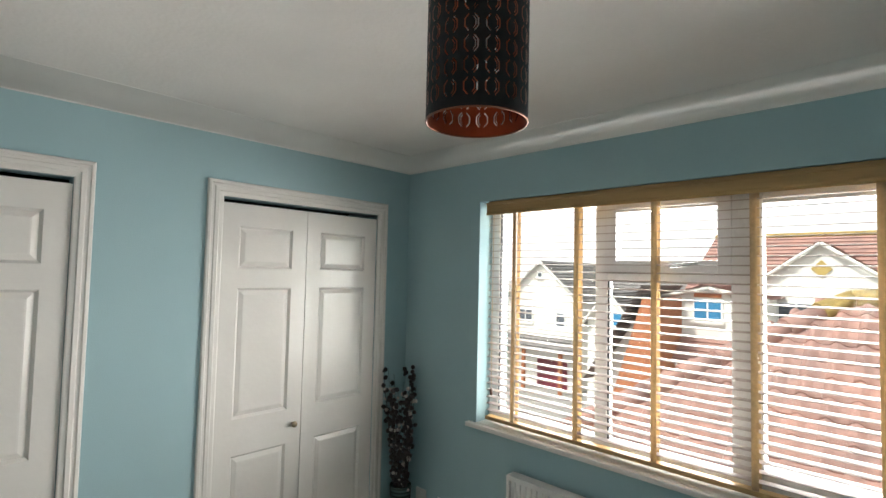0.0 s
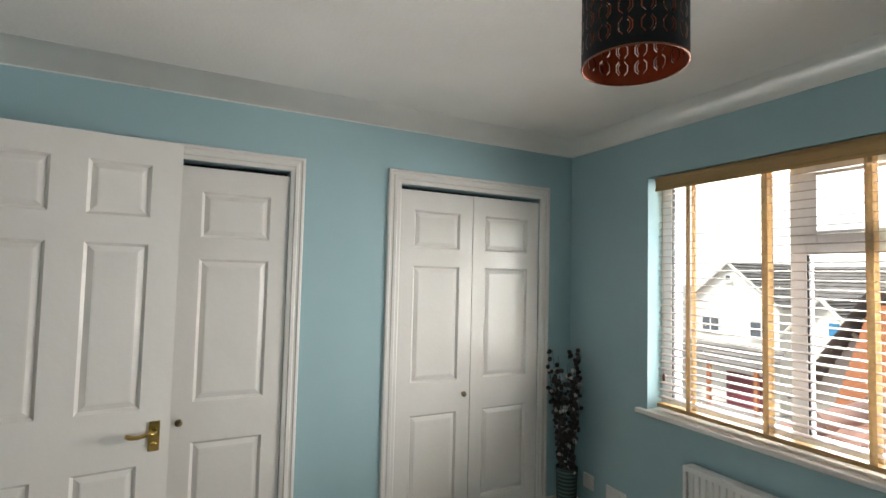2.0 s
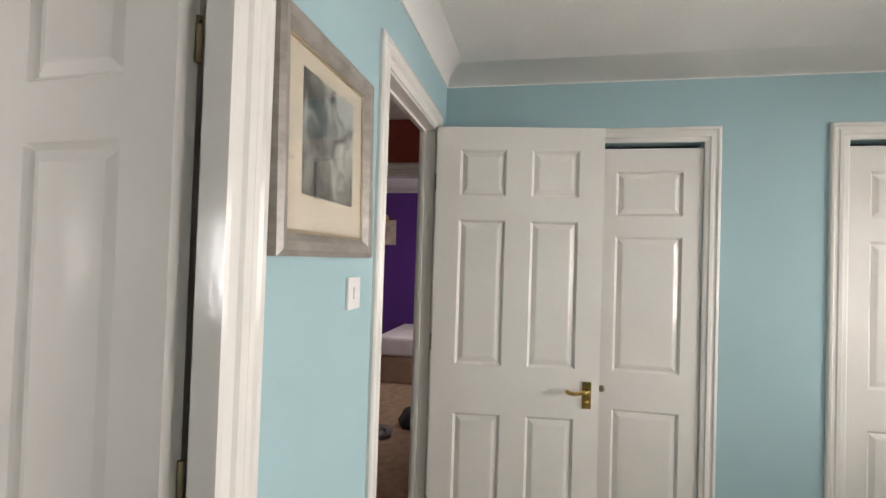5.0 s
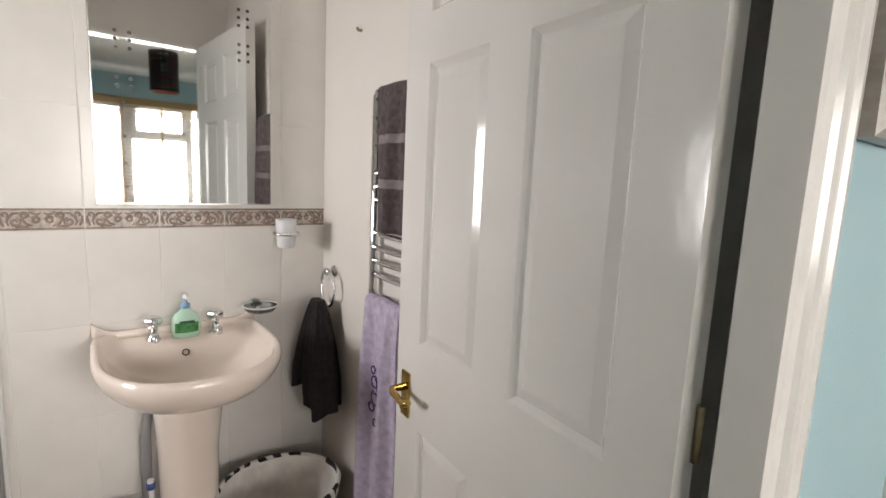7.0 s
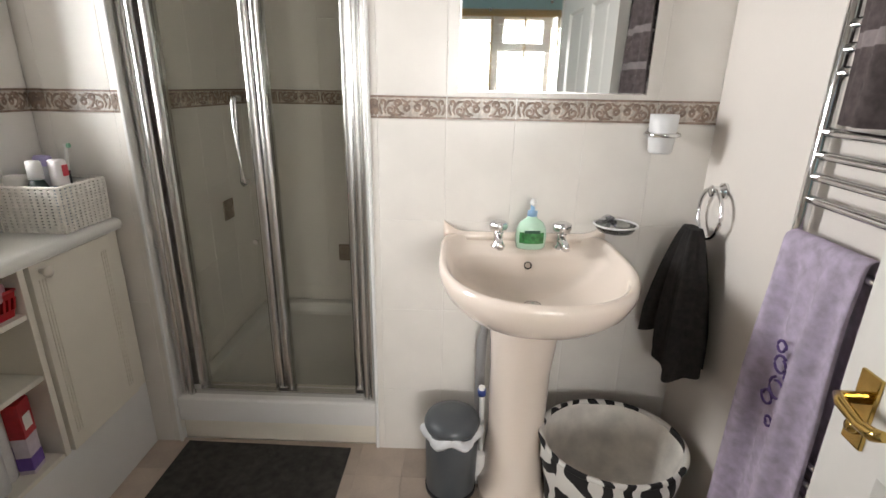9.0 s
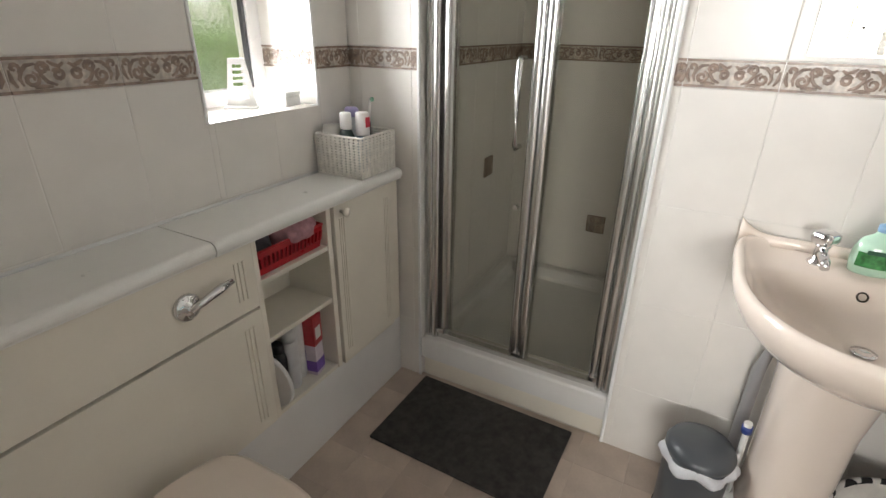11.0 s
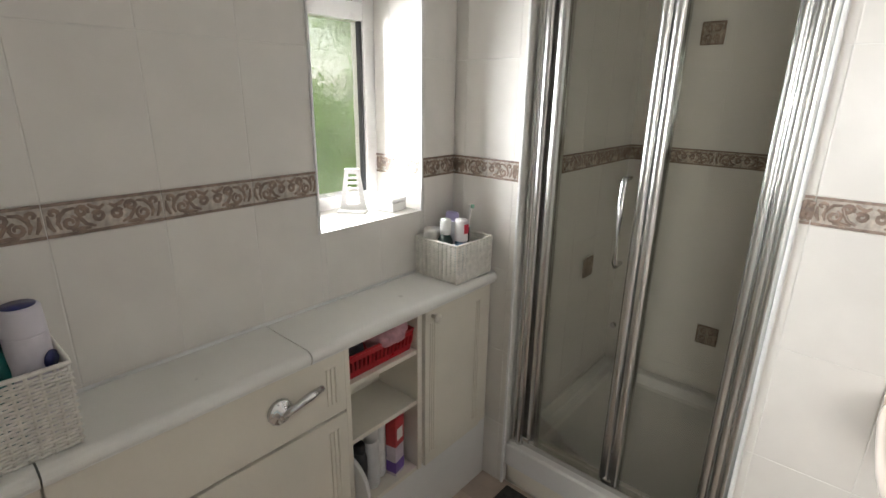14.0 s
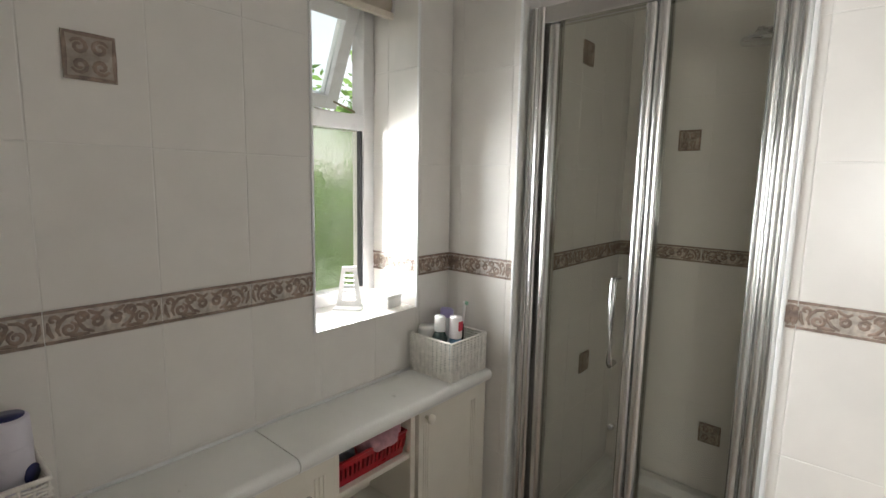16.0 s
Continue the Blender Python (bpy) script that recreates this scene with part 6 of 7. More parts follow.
part("base", block(-0.55, 0.55, -0.42, 0.42, 0.0, 0.30, 0.02, 2), surface("tan_bed_base", (0.35, 0.24, 0.17), 0.9, tone=0.1), bed2)
part("duvet", block(-0.57, 0.57, -0.45, 0.45, 0.30, 0.52, 0.06, 4), surface("white_bedding", (0.66, 0.60, 0.62), 0.9, tone=0.08, scale=6), bed2)
soft_lump("clothes_pile", pose(-3.42, -1.56, 0.03), 0.09, 0.07, 0.06, surface("grey_print_cloth", (0.30, 0.28, 0.29), 0.95, tone=0.35, scale=25), "pile of grey clothes on the landing carpet", 3.3)
soft_lump("dark_clothes_pile", pose(-3.75, -1.40, 0.05), 0.14, 0.11, 0.10, surface("dark_print_cloth", (0.04, 0.035, 0.04), 0.95, tone=0.35, scale=25), "pile of dark clothes on the carpet", 7.3)

# ---- outside ----
GZ = -4.6
GROUND = surface("pale_paving", (0.36, 0.34, 0.32), 0.9, tone=0.12, scale=0.8, bump=0.01, bump_scale=30)
RENDER_WHITE = surface("white_house_render", (0.74, 0.71, 0.67), 0.9, tone=0.05, scale=1.5, bump=0.003, bump_scale=40)
GREY_TILE = surface("grey_roof_tile", (0.24, 0.22, 0.215), 0.8, tone=0.2, scale=2.5, bump=0.02, bump_scale=12)
RED_TILE = surface("weathered_red_roof_tile", (0.37, 0.205, 0.17), 0.85, tone=0.22, scale=3, bump=0.006, bump_scale=40, stain=(0.30, 0.185, 0.165))
ORANGE_BRICK = surface("orange_brick", (0.42, 0.16, 0.08), 0.9, tone=0.15, scale=6, bump=0.006, bump_scale=20)
LICHEN = surface("yellow_lichen_tile", (0.40, 0.28, 0.10), 0.9, tone=0.25, scale=9)
BLUE_GLASS = surface("blue_reflecting_pane", (0.05, 0.22, 0.42), 0.08, tone=0.1, scale=2)
DARK_GLASS = surface("dark_reflecting_pane", (0.10, 0.11, 0.13), 0.08, tone=0.1, scale=2)
MAROON = surface("maroon_garage_door", (0.16, 0.025, 0.04), 0.5, tone=0.08)
solid("ground", block(-400, 400, -400, 900, GZ - 0.5, GZ), GROUND, "pale paved ground and road between houses", "ground", kind="structure")


def roof_slope(bm, eave_a, eave_b, ridge_b, ridge_a, rows, thick=0.06):
    """A stepped, overlapping tile slope between an eave and a ridge line."""
    ea, eb, rb_, ra = (Vector(v) for v in (eave_a, eave_b, ridge_b, ridge_a))
    n = (eb - ea).cross(ra - ea).normalized()
    if n.z < 0:
        n = -n
    for k in range(rows):
        u0, u1 = k / rows, (k + 1) / rows
        a, b = ea.lerp(ra, u0) + n * thick, eb.lerp(rb_, u0) + n * thick
        c, d = eb.lerp(rb_, u1) + n * thick * 0.2, ea.lerp(ra, u1) + n * thick * 0.2
        lo = [a - n * thick, b - n * thick]
        va = [bm.verts.new(v) for v in (a, b, c, d)]
        vb = [bm.verts.new(v) for v in (lo[0], lo[1], b, a)]
        bm.faces.new(va)
        bm.faces.new(vb)
    return bm


def gable_house(name, cx, y, half, eave, apex, depth, roof, label, back_half=None):
    """A house with its gable to the viewer: walls, two roof slopes, and room for windows."""
    h = thing(name, pose(cx, y, GZ), label, "house")
    bm = bmesh.new()
    e, a = eave - GZ, apex - GZ
    pts = [(-half, 0), (half, 0), (half, e), (0, a), (-half, e)]
    f = [bm.verts.new((x, 0, z)) for x, z in pts]
    b = [bm.verts.new((x, depth, z)) for x, z in pts]
    bm.faces.new(f)
    bm.faces.new(b[::-1])
    for i in range(5):
        j = (i + 1) % 5
        bm.faces.new((f[i], f[j], b[j], b[i]))
    part("wall", bm, RENDER_WHITE, h)
    over = 0.25
    sl = (a - e) / half
    for s in (-1, 1):
        bm = bmesh.new()
        roof_slope(bm, (s * (half + over), -over, e - sl * over), (s * (half + over), depth, e - sl * over), (0, depth, a), (0, -over, a), 14)
        bmesh.ops.translate(bm, verts=bm.verts, vec=(0, 0, 0.02))
        part("roof", bm, roof, h)
        part("bargeboard", tube([(s * (half + over), -over, e - sl * over - 0.05), (0, -over, a - 0.05)], 0.07, 4), RENDER_WHITE, h)
    return h


def house_window(h, x, y, z, w, hh, pane, bars=1):
    win = part("window", block(x - w / 2, x + w / 2, y - 0.06, y + 0.02, z - hh / 2, z + hh / 2, 0.01, 1), UPVC, h)
    n = bars + 1
    for k in range(n):
        a = x - w / 2 + 0.06 + (w - 0.06) * k / n
        part("pane", block(a, a + (w - 0.06) / n - 0.06, y - 0.068, y - 0.055, z - hh / 2 + 0.06, z + hh / 2 - 0.06), pane, win)
    part("sill", block(x - w / 2 - 0.05, x + w / 2 + 0.05, y - 0.14, y - 0.02, z - hh / 2 - 0.08, z - hh / 2), RENDER_WHITE, win)


# white house with grey roof
A = gable_house("gabled_house", -15.2, 24.0, 2.3, 0.45, 2.45, 7.0, GREY_TILE, "white rendered gabled house with grey tiled roof")
for x, z, w in ((-1.05, -0.72 - GZ, 1.0), (1.25, -0.8 - GZ, 0.6)):
    house_window(A, x, 0, z, w, 0.8, DARK_GLASS, 1 if w > 0.8 else 0)
house_window(A, -0.1, 0, 1.65 - GZ, 0.35, 0.35, DARK_GLASS, 0)
bm = bmesh.new()
roof_slope(bm, (-2.5, -1.3, -2.45 - GZ), (2.6, -1.3, -2.45 - GZ), (2.6, 0.0, -1.7 - GZ), (-2.5, 0.0, -1.7 - GZ), 5)
part("porch_roof", bm, GREY_TILE, A, "grey tiled lean-to porch roof")
part("garage_door", block(-0.2, 1.7, -0.08, 0.0, 0.0, -3.0 - GZ, 0.02, 1), MAROON, A, "maroon garage door")
part("porch_wall", block(-2.4, -2.2, -1.2, 0, 0, -2.5 - GZ), RENDER_WHITE, A)
for x in (-2.3, -0.4, 1.9):
    part("porch_post", block(x - 0.09, x + 0.09, -1.2, -1.02, 0, -2.45 - GZ, 0.01, 1), ORANGE_BRICK, A)
# long grey roof joining on
A3 = thing("terrace_house", pose(-11.4, 26.5, GZ), "rendered terrace house with long grey tiled roof", "house")
part("wall", block(-2.6, 3.4, 0, 6, 0, -0.3 - GZ), RENDER_WHITE, A3)
bm = bmesh.new()
roof_slope(bm, (-2.8, -0.3, -0.4 - GZ), (3.6, -0.3, -0.4 - GZ), (3.6, 3.2, 2.35 - GZ), (-2.8, 3.2, 2.35 - GZ), 16)
part("roof", bm, GREY_TILE, A3)
part("garage_door", block(0.4, 2.4, -0.08, 0, 0, -2.9 - GZ, 0.02, 1), MAROON, A3, "maroon garage door")
# smaller white gable
A2 = gable_house("small_gabled_house", -8.35, 18.2, 0.95, -0.05, 1.05, 5.0, GREY_TILE, "small white gabled house with grey roof")
house_window(A2, 0.3, 0, 0.0 - GZ, 0.42, 0.55, BLUE_GLASS, 0)
B1 = thing("brick_house", pose(-6.75, 17.0, GZ), "orange brick house side under a grey roof", "house")
bm = bmesh.new()
f = [bm.verts.new(v) for v in ((-0.9, 0, 0), (0.55, 0, 0), (0.55, 0, 0.9 - GZ), (0.1, 0, 0.9 - GZ), (-0.9, 0, -2.4 - GZ))]
b = [bm.verts.new(v.co + Vector((0, 4, 0))) for v in f]
bm.faces.new(f)
bm.faces.new(b[::-1])
for i in range(5):
    bm.faces.new((f[i], f[(i + 1) % 5], b[(i + 1) % 5], b[i]))
part("wall", bm, ORANGE_BRICK, B1)
bm = bmesh.new()
roof_slope(bm, (-2.0, -0.1, -2.2 - GZ), (-2.0, 4, -2.2 - GZ), (0.15, 4, 1.35 - GZ), (0.15, -0.1, 1.35 - GZ), 12)
part("roof", bm, GREY_TILE, B1)
# house with the blue window
D = gable_house("cream_house", -5.2, 19.6, 1.6, 1.0, 1.35, 5.0, RED_TILE, "cream house with red tiled gablet over blue window")
house_window(D, -0.1, 0, 0.5 - GZ, 1.0, 0.85, BLUE_GLASS, 1)
bm = bmesh.new()
for s in (-1, 1):
    roof_slope(bm, (s * 0.8 - 0.1, -0.35, 1.0 - GZ), (s * 0.8 - 0.1, 0.2, 1.0 - GZ), (-0.1, 0.2, 1.5 - GZ), (-0.1, -0.35, 1.5 - GZ), 4)
part("gablet_roof", bm, RED_TILE, D)
part("gablet_brick", block(-0.55, 0.35, -0.1, 0.0, 0.96 - GZ, 1.1 - GZ), ORANGE_BRICK, D)
bm = bmesh.new()
roof_slope(bm, (-1.7, -1.2, -1.4 - GZ), (1.9, -1.2, -1.4 - GZ), (1.9, 0, -0.55 - GZ), (-1.7, 0, -0.55 - GZ), 6)
part("porch_roof", bm, RED_TILE, D)
part("porch_wall", block(-1.6, 1.8, -0.7, 0, 0, -1.2 - GZ), RENDER_WHITE, D)
house_window(D, -0.95, -0.7, -1.75 - GZ, 0.6, 0.55, DARK_GLASS, 0)
# long house with red roof and a white gable
C = gable_house("white_gabled_house", -2.25, 22.0, 2.3, 1.35, 3.05, 6.0, RED_TILE, "white rendered gabled house with red tiled roof")
house_window(C, -0.75, 0, 0.45 - GZ, 1.2, 0.8, DARK_GLASS, 1)
vent = tube([(0, 0.01, 2.08 - GZ), (0, -0.05, 2.08 - GZ)], 0.32, 4)
part("diamond_vent", vent, surface("ochre_vent", (0.42, 0.30, 0.10), 0.7), C, "ochre diamond gable vent")
C2 = thing("red_roof_house", pose(-2.0, 23.2, GZ), "long house with weathered red tiled roof", "house")
part("wall", block(-4.9, 6.0, 0, 5, 0, 0.7 - GZ), RENDER_WHITE, C2)
bm = bmesh.new()
roof_slope(bm, (-5.4, -0.3, 0.7 - GZ), (6.2, -0.3, 0.7 - GZ), (6.2, 2.6, 3.55 - GZ), (-4.7, 2.6, 3.55 - GZ), 18)
part("roof", bm, RED_TILE, C2)
part("ridge", tube([(-4.7, 2.6, 3.6 - GZ), (6.2, 2.6, 3.6 - GZ)], 0.12, 8), LICHEN, C2, "lichen covered ridge tiles")

# neighbouring low roof with pantiles, hip and lichen
NB = thing("neighbour_garage", pose(0, 0, 0), "low building with red pantiled hip roof and lichen", "building")
APX, PIT = (-0.36, 8.0, 1.38), 0.655
bm = bmesh.new()
part("wall", block(-3.9, 6.0, 4.3, 11.5, GZ, APX[2] - PIT * 3.75), RENDER_WHITE, NB)


def pantile(bm, o, along, up, n, w, h):
    """One S-shaped clay tile with a raised roll."""
    prof = [(0, 0.012), (0.12, 0.042), (0.26, 0.058), (0.40, 0.042), (0.52, 0.012), (0.75, 0.0), (1.0, 0.010)]
    lo = [bm.verts.new(o + along * (w * a) + n * (b + 0.022)) for a, b in prof]
    hi = [bm.verts.new(o + along * (w * a) + up * (h * 1.12) + n * b) for a, b in prof]
    ed = [bm.verts.new(o + along * (w * a) + n * (b - 0.004)) for a, b in prof]
    for i in range(len(prof) - 1):
        bm.faces.new((lo[i], lo[i + 1], hi[i + 1], hi[i])).smooth = True
        bm.faces.new((ed[i], ed[i + 1], lo[i + 1], lo[i]))


up_v = Vector((0, 1, PIT)).normalized()
nrm = Vector((0, -PIT, 1)).normalized()
tw, th = 0.235, 0.30
rows_n = int(4.0 / up_v.y / th)
tiles_bm = bmesh.new()
jit = random.Random(4)
for r in range(rows_n):
    y = APX[1] - (rows_n - r) * th * up_v.y
    z = APX[2] - (APX[1] - y) * PIT
    left = APX[0] - (APX[1] - y)
    k = 0
    x = 5.6
    while x > left + 0.1:
        x -= tw
        pantile(tiles_bm, Vector((x, y, z + jit.uniform(-0.006, 0.006))), Vector((1, 0, 0)), up_v, nrm, tw, th)
tagged(part("pantiles", tiles_bm, RED_TILE, NB, "weathered red clay pantiles"), kind="stuff")
bm = bmesh.new()
e = 4.0
roof_slope(bm, (APX[0] - e, APX[1] - e, APX[2] - e * PIT), (APX[0] - e, APX[1] + e, APX[2] - e * PIT), (APX[0], APX[1] + 0.01, APX[2]), APX, 14)
part("side_slope", bm, RED_TILE, NB)
bm = bmesh.new()
box(bm, APX[0], 5.6, APX[1] - 0.02, APX[1] + 0.02, APX[2] - 0.4, APX[2])
part("ridge_board", bm, RED_TILE, NB)
hd = Vector((1, 1, PIT))
for k in range(13):
    a = Vector(APX) - hd * (0.31 * k + 0.30) + Vector((0, 0, 0.07))
    b = Vector(APX) - hd * (0.31 * k - 0.02) + Vector((0, 0, 0.05))
    part("hip_tile", tube([a, b], [0.125, 0.11], 10), LICHEN if k < 1 else RED_TILE, NB)
for k in range(13):
    x = APX[0] + 0.40 * k
    part("ridge_tile", tube([(x, APX[1], APX[2] + 0.05), (x + 0.42, APX[1], APX[2] + 0.06)], [0.12, 0.13], 10), LICHEN if k < 1 else RED_TILE, NB)

# pale overcast distance behind the houses
HAZE = bpy.data.materials.new("pale_sky_haze")
HAZE.use_nodes = True
HAZE.node_tree.nodes["Principled BSDF"].inputs["Base Color"].default_value = (0.0, 0.0, 0.0, 1)
HAZE.node_tree.nodes["Principled BSDF"].inputs["Emission Color"].default_value = (1.0, 0.985, 0.97, 1)
HAZE.node_tree.nodes["Principled BSDF"].inputs["Emission Strength"].default_value = 1.25
solid("backdrop", block(-700, 500, 420, 421, GZ, 320), HAZE, "bright pale overcast sky beyond the houses", "sky", kind="structure")

# ---- trees seen through the ensuite window ----
LEAF = surface("spring_green_leaves", (0.12, 0.22, 0.05), 0.7, tone=0.25, scale=1.5, each=0.2)
let_through(LEAF, (0.30, 0.48, 0.14), 0.45)
BARK = surface("grey_brown_bark", (0.10, 0.075, 0.05), 0.9, tone=0.2, scale=8, bump=0.01, bump_scale=40)


def tree(x, y, height, spread, seed):
    t = thing("garden_tree", pose(x, y, GZ), "leafy green garden tree beyond the window", "tree", "garden trees")
    r = random.Random(seed)
    part("trunk", tube([(0, 0, 0), (0.05, 0.02, height * 0.3), (-0.03, 0.05, height * 0.6), (0, 0, height * 0.9)], [0.16, 0.12, 0.07, 0.02], 10), BARK, t)
    bm = bmesh.new()
    ends = []
    for k in range(12):
        a, z = r.uniform(0, 6.28), height * r.uniform(0.25, 0.8)
        l = spread * r.uniform(0.5, 1.0) * (1.1 - 0.5 * z / height)
        p = [(0, 0, z), (0.5 * l * math.cos(a), 0.5 * l * math.sin(a), z + 0.25 * l), (l * math.cos(a), l * math.sin(a), z + 0.4 * l)]
        tube(p, [0.05, 0.03, 0.01], 6, bm)
        ends += [p[1], p[2]]
    part("limbs", bm, BARK, t)
    bm = bmesh.new()
    for k in range(2600):
        e = Vector(ends[k % len(ends)])
        q = e + Vector((r.gauss(0, 0.38), r.gauss(0, 0.38), r.gauss(0, 0.34))) * spread * 0.55
        u = Vector((r.uniform(-1, 1), r.uniform(-1, 1), r.uniform(-0.6, 0.6))).normalized()
        v = u.cross(Vector((r.uniform(-1, 1), r.uniform(-1, 1), r.uniform(-1, 1)))).normalized()
        s = r.uniform(0.07, 0.14)
        bm.faces.new([bm.verts.new(q + c) for c in (-u * s, -v * s * 0.45, u * s, v * s * 0.45)])
    tagged(part("crown", bm, LEAF, t, "small bright green leaves"), kind="stuff")


tree(7.4, -7.6, 9.6, 2.0, 1)
tree(13.5, -13.5, 8.4, 2.3, 2)
tree(20.0, -12.0, 7.6, 2.8, 3)
tree(17.0, -19.5, 8.0, 2.8, 6)
hr = random.Random(21)
hb_ = bmesh.new()
for k in range(14000):
    yy = hr.uniform(-36.0, -8.0)
    top = 0.9 + 0.7 * math.sin(0.6 * yy) + 0.5 * math.sin(1.7 * yy + 1)
    zz = GZ + (top - GZ) * hr.random() ** 0.7
    q = Vector((24.0 + 0.6 * math.sin(1.1 * zz + 2 * yy) + hr.uniform(0, 1.6), yy, zz))
    u = Vector((hr.uniform(-1, 1), hr.uniform(-1, 1), hr.uniform(-0.7, 0.7))).normalized()
    v = u.cross(Vector((hr.uniform(-1, 1), hr.uniform(-1, 1), hr.uniform(-1, 1)))).normalized()
    s = hr.uniform(0.20, 0.36)
    hb_.faces.new([hb_.verts.new(q + c) for c in (-u * s, -v * s * 0.5, u * s, v * s * 0.5)])
tagged(solid("garden_hedge", hb_, LEAF, "tall leafy green hedge at the garden end", "hedge"), kind="stuff")
solid("lawn", block(3.0, 120, -90, 0, GZ, GZ + 0.04), surface("green_lawn", (0.15, 0.25, 0.06), 0.95, tone=0.25, scale=3, bump=0.03, bump_scale=60), "green garden lawn below the window", "lawn", kind="structure")

# ---- tiles, last: each one a piece of its wall or floor ----
TW, T0, T1 = 0.194, 1.133, 1.196
ROWS_Z = [(-0.047, 0.248), (0.248, 0.543), (0.543, 0.838), (0.838, T0), (T1, 1.491), (1.491, 1.786), (1.786, 2.081), (2.081, CEIL)]
tile_meshes = {}
GAP = 0.0009


def tile_mesh(w, h):
    key = (round(w, 3), round(h, 3))
    if key not in tile_meshes:
        bm = bmesh.new()
        a, b, c = w / 2 - GAP, h / 2 - GAP, 0.0014
        lo = [bm.verts.new((x, y, 0)) for x, y in ((-a, -b), (a, -b), (a, b), (-a, b))]
        mid = [bm.verts.new((x, y, 0.0005)) for x, y in ((-a, -b), (a, -b), (a, b), (-a, b))]
        hi = [bm.verts.new((x, y, 0.0011)) for x, y in ((-a + c, -b + c), (a - c, -b + c), (a - c, b - c), (-a + c, b - c))]
        for r, q in ((lo, mid), (mid, hi)):
            for i in range(4):
                j = (i + 1) % 4
                bm.faces.new((r[i], r[j], q[j], q[i]))
        bm.faces.new(hi)
        tile_meshes[key] = mesh_of("tile", bm, TILE)
    return tile_meshes[key]


def ribbon(bm, pts, width, height, z0):
    """A low ridge along a plane curve."""
    n = len(pts)
    rows = []
    for i, (x, y) in enumerate(pts):
        ax, ay = pts[max(0, i - 1)]
        bx, by = pts[min(n - 1, i + 1)]
        d = math.hypot(bx - ax, by - ay) or 1
        nx, ny = -(by - ay) / d, (bx - ax) / d
        w = width * (0.35 + 0.65 * math.sin(math.pi * (0.12 + 0.8 * i / (n - 1))))
        rows.append([bm.verts.new((x + nx * w * s, y + ny * w * s, z0 + (height if s == 0 else 0))) for s in (-1, 0, 1)])
    for r, q in zip(rows, rows[1:]):
        for k in (0, 1):
            f = bm.faces.new((r[k], r[k + 1], q[k + 1], q[k]))
            f.material_index, f.smooth = 1, True


def spiral(cx, cy, r0, r1, a0, turns, n=12):
    return [(cx + (r0 + (r1 - r0) * i / n) * math.cos(a0 + turns * 2 * math.pi * i / n), cy + (r0 + (r1 - r0) * i / n) * math.sin(a0 + turns * 2 * math.pi * i / n)) for i in range(n + 1)]


def border_mesh(w, h):
    """A moulded border tile: cream ground, brown rails and paired scrolls."""
    key = ("border", round(w, 3), round(h, 3))
    if key in tile_meshes:
        return tile_meshes[key]
    bm = bmesh.new()
    a, b = w / 2 - GAP, h / 2 - 0.0006
    box(bm, -a, a, -b, b, 0, 0.0022)
    for s in (-1, 1):
        vs = box(bm, -a, a, min(s * b, s * (b - 0.0055)), max(s * b, s * (b - 0.0055)), 0.0022, 0.0050)
        for f in {f for v in vs for f in v.link_faces}:
            f.material_index = 1
    k = w / 0.194
    for s in (-1, 1):
        curves = [spiral(0.016, -0.002, 0.0105, 0.004, 0.5, 1.3), spiral(0.040, 0.010, 0.011, 0.003, 3.6, -1.4), spiral(0.060, -0.008, 0.013, 0.004, 1.8, 1.3),
                  [(0.022, -0.020), (0.036, -0.014), (0.044, -0.002), (0.046, 0.008)], [(0.050, 0.018), (0.064, 0.016), (0.074, 0.006), (0.078, -0.006), (0.074, -0.018)],
                  spiral(0.082, 0.012, 0.009, 0.002, 4.2, -1.0, 8), [(0.004, 0.018), (0.012, 0.012), (0.022, 0.016), (0.030, 0.022)], [(0.084, -0.020), (0.090, -0.008), (0.091, 0.010)], [(0.030, -0.022), (0.046, -0.021), (0.060, -0.023)]]
        for c in curves:
            ribbon(bm, [(s * x * k, y) for x, y in c], 0.0042, 0.0026, 0.0020)
    tile_meshes[key] = mesh_of("border_tile", bm, BORDER_LIGHT, BORDER_DARK)
    return tile_meshes[key]


def deco_mesh(s):
    key = ("deco", s)
    if key not in tile_meshes:
        bm = bmesh.new()
        box(bm, -s / 2, s / 2, -s / 2, s / 2, 0, 0.006)
        for t in (-1, 1):
            for v in (-1, 1):
                ribbon(bm, [(t * x, v * y) for x, y in spiral(0.016, 0.016, 0.014, 0.004, 0.4, 1.3)], 0.004, 0.0026, 0.0058)
        for q in (((-1, -1), (1, -1)), ((1, -1), (1, 1)), ((1, 1), (-1, 1)), ((-1, 1), (-1, -1))):
            ribbon(bm, [(q[0][0] * s * 0.46 + (q[1][0] - q[0][0]) * s * 0.46 * i / 3, q[0][1] * s * 0.46 + (q[1][1] - q[0][1]) * s * 0.46 * i / 3) for i in range(4)], 0.004, 0.0026, 0.0058)
        tile_meshes[key] = mesh_of("deco_tile", bm, surface("taupe_deco_tile", (0.40, 0.34, 0.28), 0.25, tone=0.15, scale=50), BORDER_DARK)
    return tile_meshes[key]


def lay(wall, name, me, place, u, z):
    ob = new(name, me)
    ob.parent = wall
    origin, along, out = place
    m = Matrix.Identity(4)
    al, o = Vector(along), Vector(out)
    for i in range(3):
        m[i][0], m[i][1], m[i][2] = al[i], (0, 0, 1)[i], o[i]
    p = Vector(origin) + al * u + Vector((0, 0, z))
    m[0][3], m[1][3], m[2][3] = p
    ob.matrix_basis = m


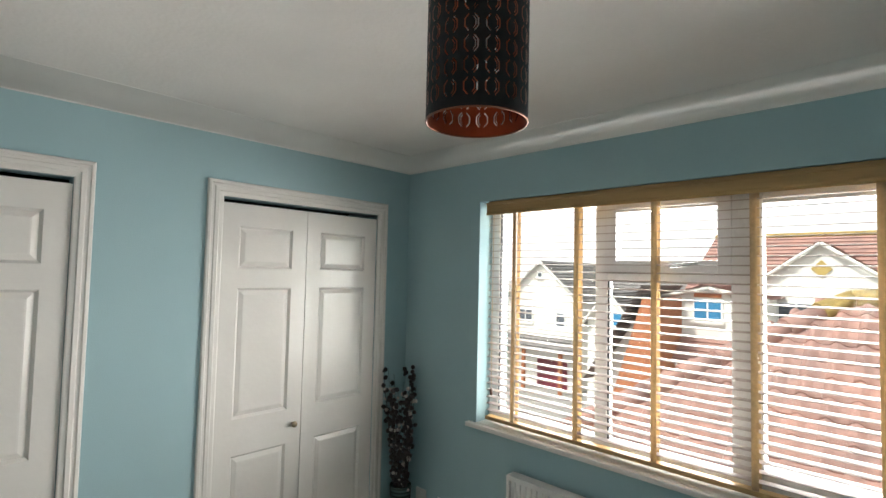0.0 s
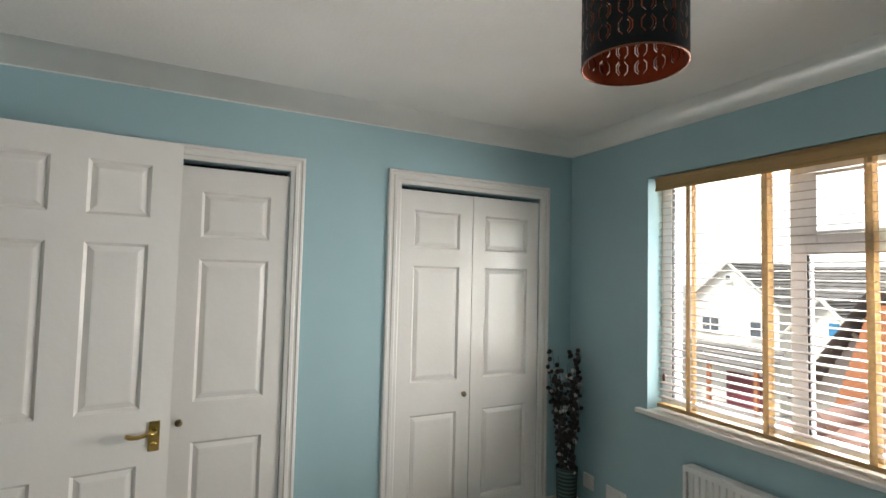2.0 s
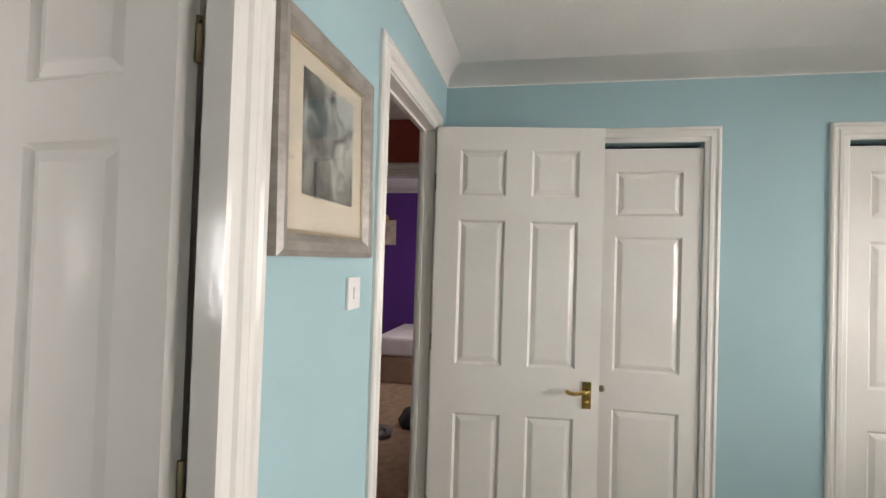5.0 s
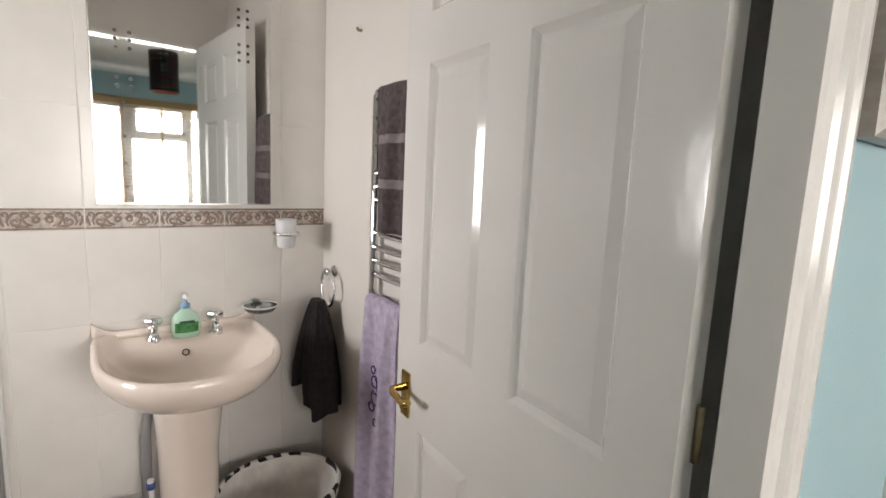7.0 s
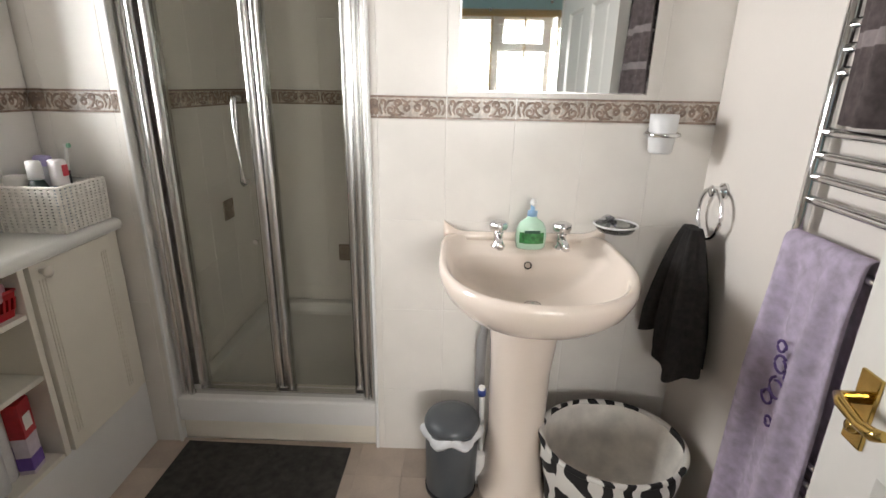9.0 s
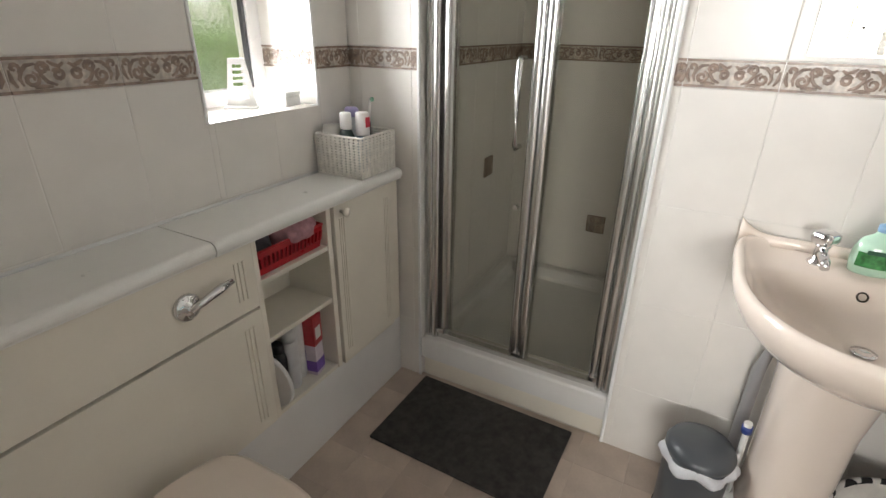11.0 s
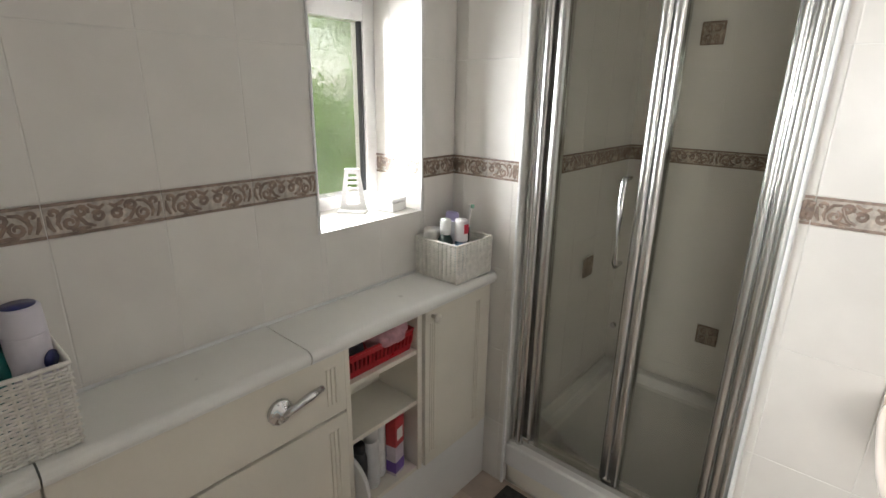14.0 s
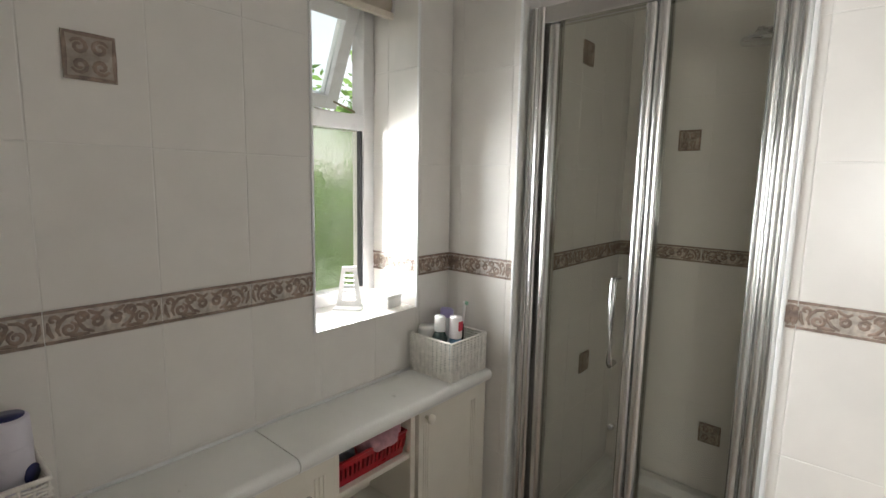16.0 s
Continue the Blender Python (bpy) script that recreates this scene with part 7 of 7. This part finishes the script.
def tile_wall(wall, place, u0, u1, joint, hole=None, low=0.0):
    """Tiles a wall from u0 to u1; one upright joint falls on joint; hole is a window (u0, u1, z0, z1)."""
    edges = sorted({u0, u1, *[joint + TW * k for k in range(-20, 20) if u0 + 0.012 < joint + TW * k < u1 - 0.012]})
    for a, b in zip(edges, edges[1:]):
        for z0, z1 in ROWS_Z + [(T0, T1)]:
            z0 = max(z0, low)
            rects = [(a, b, z0, z1)]
            if hole:
                h0, h1, k0, k1 = hole
                out = []
                for p, q, r, s in rects:
                    if q <= h0 or p >= h1 or s <= k0 or r >= k1:
                        out.append((p, q, r, s))
                        continue
                    out += [(p, h0, r, s), (h1, q, r, s), (max(p, h0), min(q, h1), r, k0), (max(p, h0), min(q, h1), k1, s)]
                rects = out
            for p, q, r, s in rects:
                if q - p > 0.012 and s - r > 0.012:
                    border = z0 == T0
                    me = border_mesh(q - p, s - r) if border else tile_mesh(q - p, s - r)
                    lay(wall, "border_tile" if border else "tile", me, place, (p + q) / 2, (r + s) / 2)


# place: origin, direction along the wall (so that along x up = out), normal
tile_wall(ensuite_south, ((0, ESY, 0), (-1, 0, 0), (0, 1, 0)), -SHX0 + 0.007, 0.569, -0.179)
tile_wall(ensuite_east, ((EEX, 0, 0), (0, -1, 0), (-1, 0, 0)), -SY + 0.076, -ESY, 1.374, (-EW[1], -EW[0], EW[2], EW[3]))
tile_wall(shower_east, ((0, ESY, 0), (-1, 0, 0), (0, 1, 0)), -EEX + 0.004, -SHX1, -1.32)
tile_wall(shower_east, ((SHX1, 0, 0), (0, -1, 0), (-1, 0, 0)), -ESY + 0.09, -SHY, 2.70, None, 0.176)
tile_wall(shower_south, ((0, SHY, 0), (-1, 0, 0), (0, 1, 0)), -SHX1, -SHX0, -0.96, None, 0.176)
tile_wall(shower_west, ((SHX0, 0, 0), (0, 1, 0), (1, 0, 0)), SHY, ESY - 0.09, -2.70, None, 0.176)
# window reveals
tile_wall(ensuite_east, ((0, EW[0], 0), (-1, 0, 0), (0, 1, 0)), -1.572, -EEX, -1.50, (-9, 9, -1, EW[2]), EW[2] + 0.004)
tile_wall(ensuite_east, ((0, EW[1], 0), (1, 0, 0), (0, -1, 0)), EEX, 1.572, 1.50, (-9, 9, -1, EW[2]), EW[2] + 0.004)
solid("window_sill_ensuite", block(EEX - 0.006, 1.572, EW[0] + 0.004, EW[1] - 0.004, EW[2] - 0.0005, EW[2] + 0.004, 0.0015, 1), TILE, "white glazed tiled window sill", "window sill", kind="structure")
# inset picture tiles
D1 = 0.082
lay(ensuite_east, "deco_tile", deco_mesh(D1), ((EEX, 0, 0), (0, -1, 0), (-1, 0, 0)), 1.474, 1.645)
for z in (0.43, 1.62):
    lay(shower_south, "deco_tile", deco_mesh(D1), ((0, SHY, 0), (-1, 0, 0), (0, 1, 0)), -0.675 if z < 1 else -0.845, z)
for y, z in ((-3.045, 0.716), (-2.93, 1.905)):
    lay(shower_east, "deco_tile", deco_mesh(D1), ((SHX1, 0, 0), (0, -1, 0), (-1, 0, 0)), -y, z)
# corner trims
solid("trim_shower_corner", block(SHX0 - 0.006, SHX0 + 0.004, ESY - 0.004, ESY + 0.005, 0, CEIL, 0.002, 1), TRIM_WHITE, "white plastic tile trim at the shower corner", "trim", kind="structure")
solid("trim_pier_corner", block(SHX1 - 0.004, SHX1 + 0.006, ESY - 0.004, ESY + 0.006, 0, CEIL, 0.002, 1), TRIM_WHITE, "white plastic tile trim on the pier corner", "trim", kind="structure")
for y in (EW[0] - 0.001, EW[1] + 0.001):
    solid("trim_window_reveal", block(EEX - 0.006, EEX + 0.003, y - 0.004, y + 0.004, EW[2], EW[3], 0.0015, 1), TRIM_WHITE, "white plastic tile trim on the window reveal", "trim", kind="structure")

# floor tiles
FT = 0.152
fl = {}
ft = random.Random(9)
nx0, ny0 = -0.61, -2.508
for i in range(12):
    for j in range(11):
        x0, x1 = nx0 + FT * i, min(nx0 + FT * (i + 1), 1.19)
        y1, y0 = ny0 + FT * (j + 1), ny0 + FT * j
        y1 = min(y1, SY - 0.06)
        if x1 - x0 < 0.02 or y1 - y0 < 0.02:
            continue
        key = (round(x1 - x0, 3), round(y1 - y0, 3))
        if key not in fl:
            fl[key] = mesh_of("floor_tile", block(-key[0] / 2 + 0.0002, key[0] / 2 - 0.0002, -key[1] / 2 + 0.0002, key[1] / 2 - 0.0002, -0.006, 0.0, 0.0004, 1), FLOOR_VINYL)
        ob = new("floor_tile", fl[key])
        ob.parent = floor_ensuite
        ob.location = ((x0 + x1) / 2, (y0 + y1) / 2, 0)
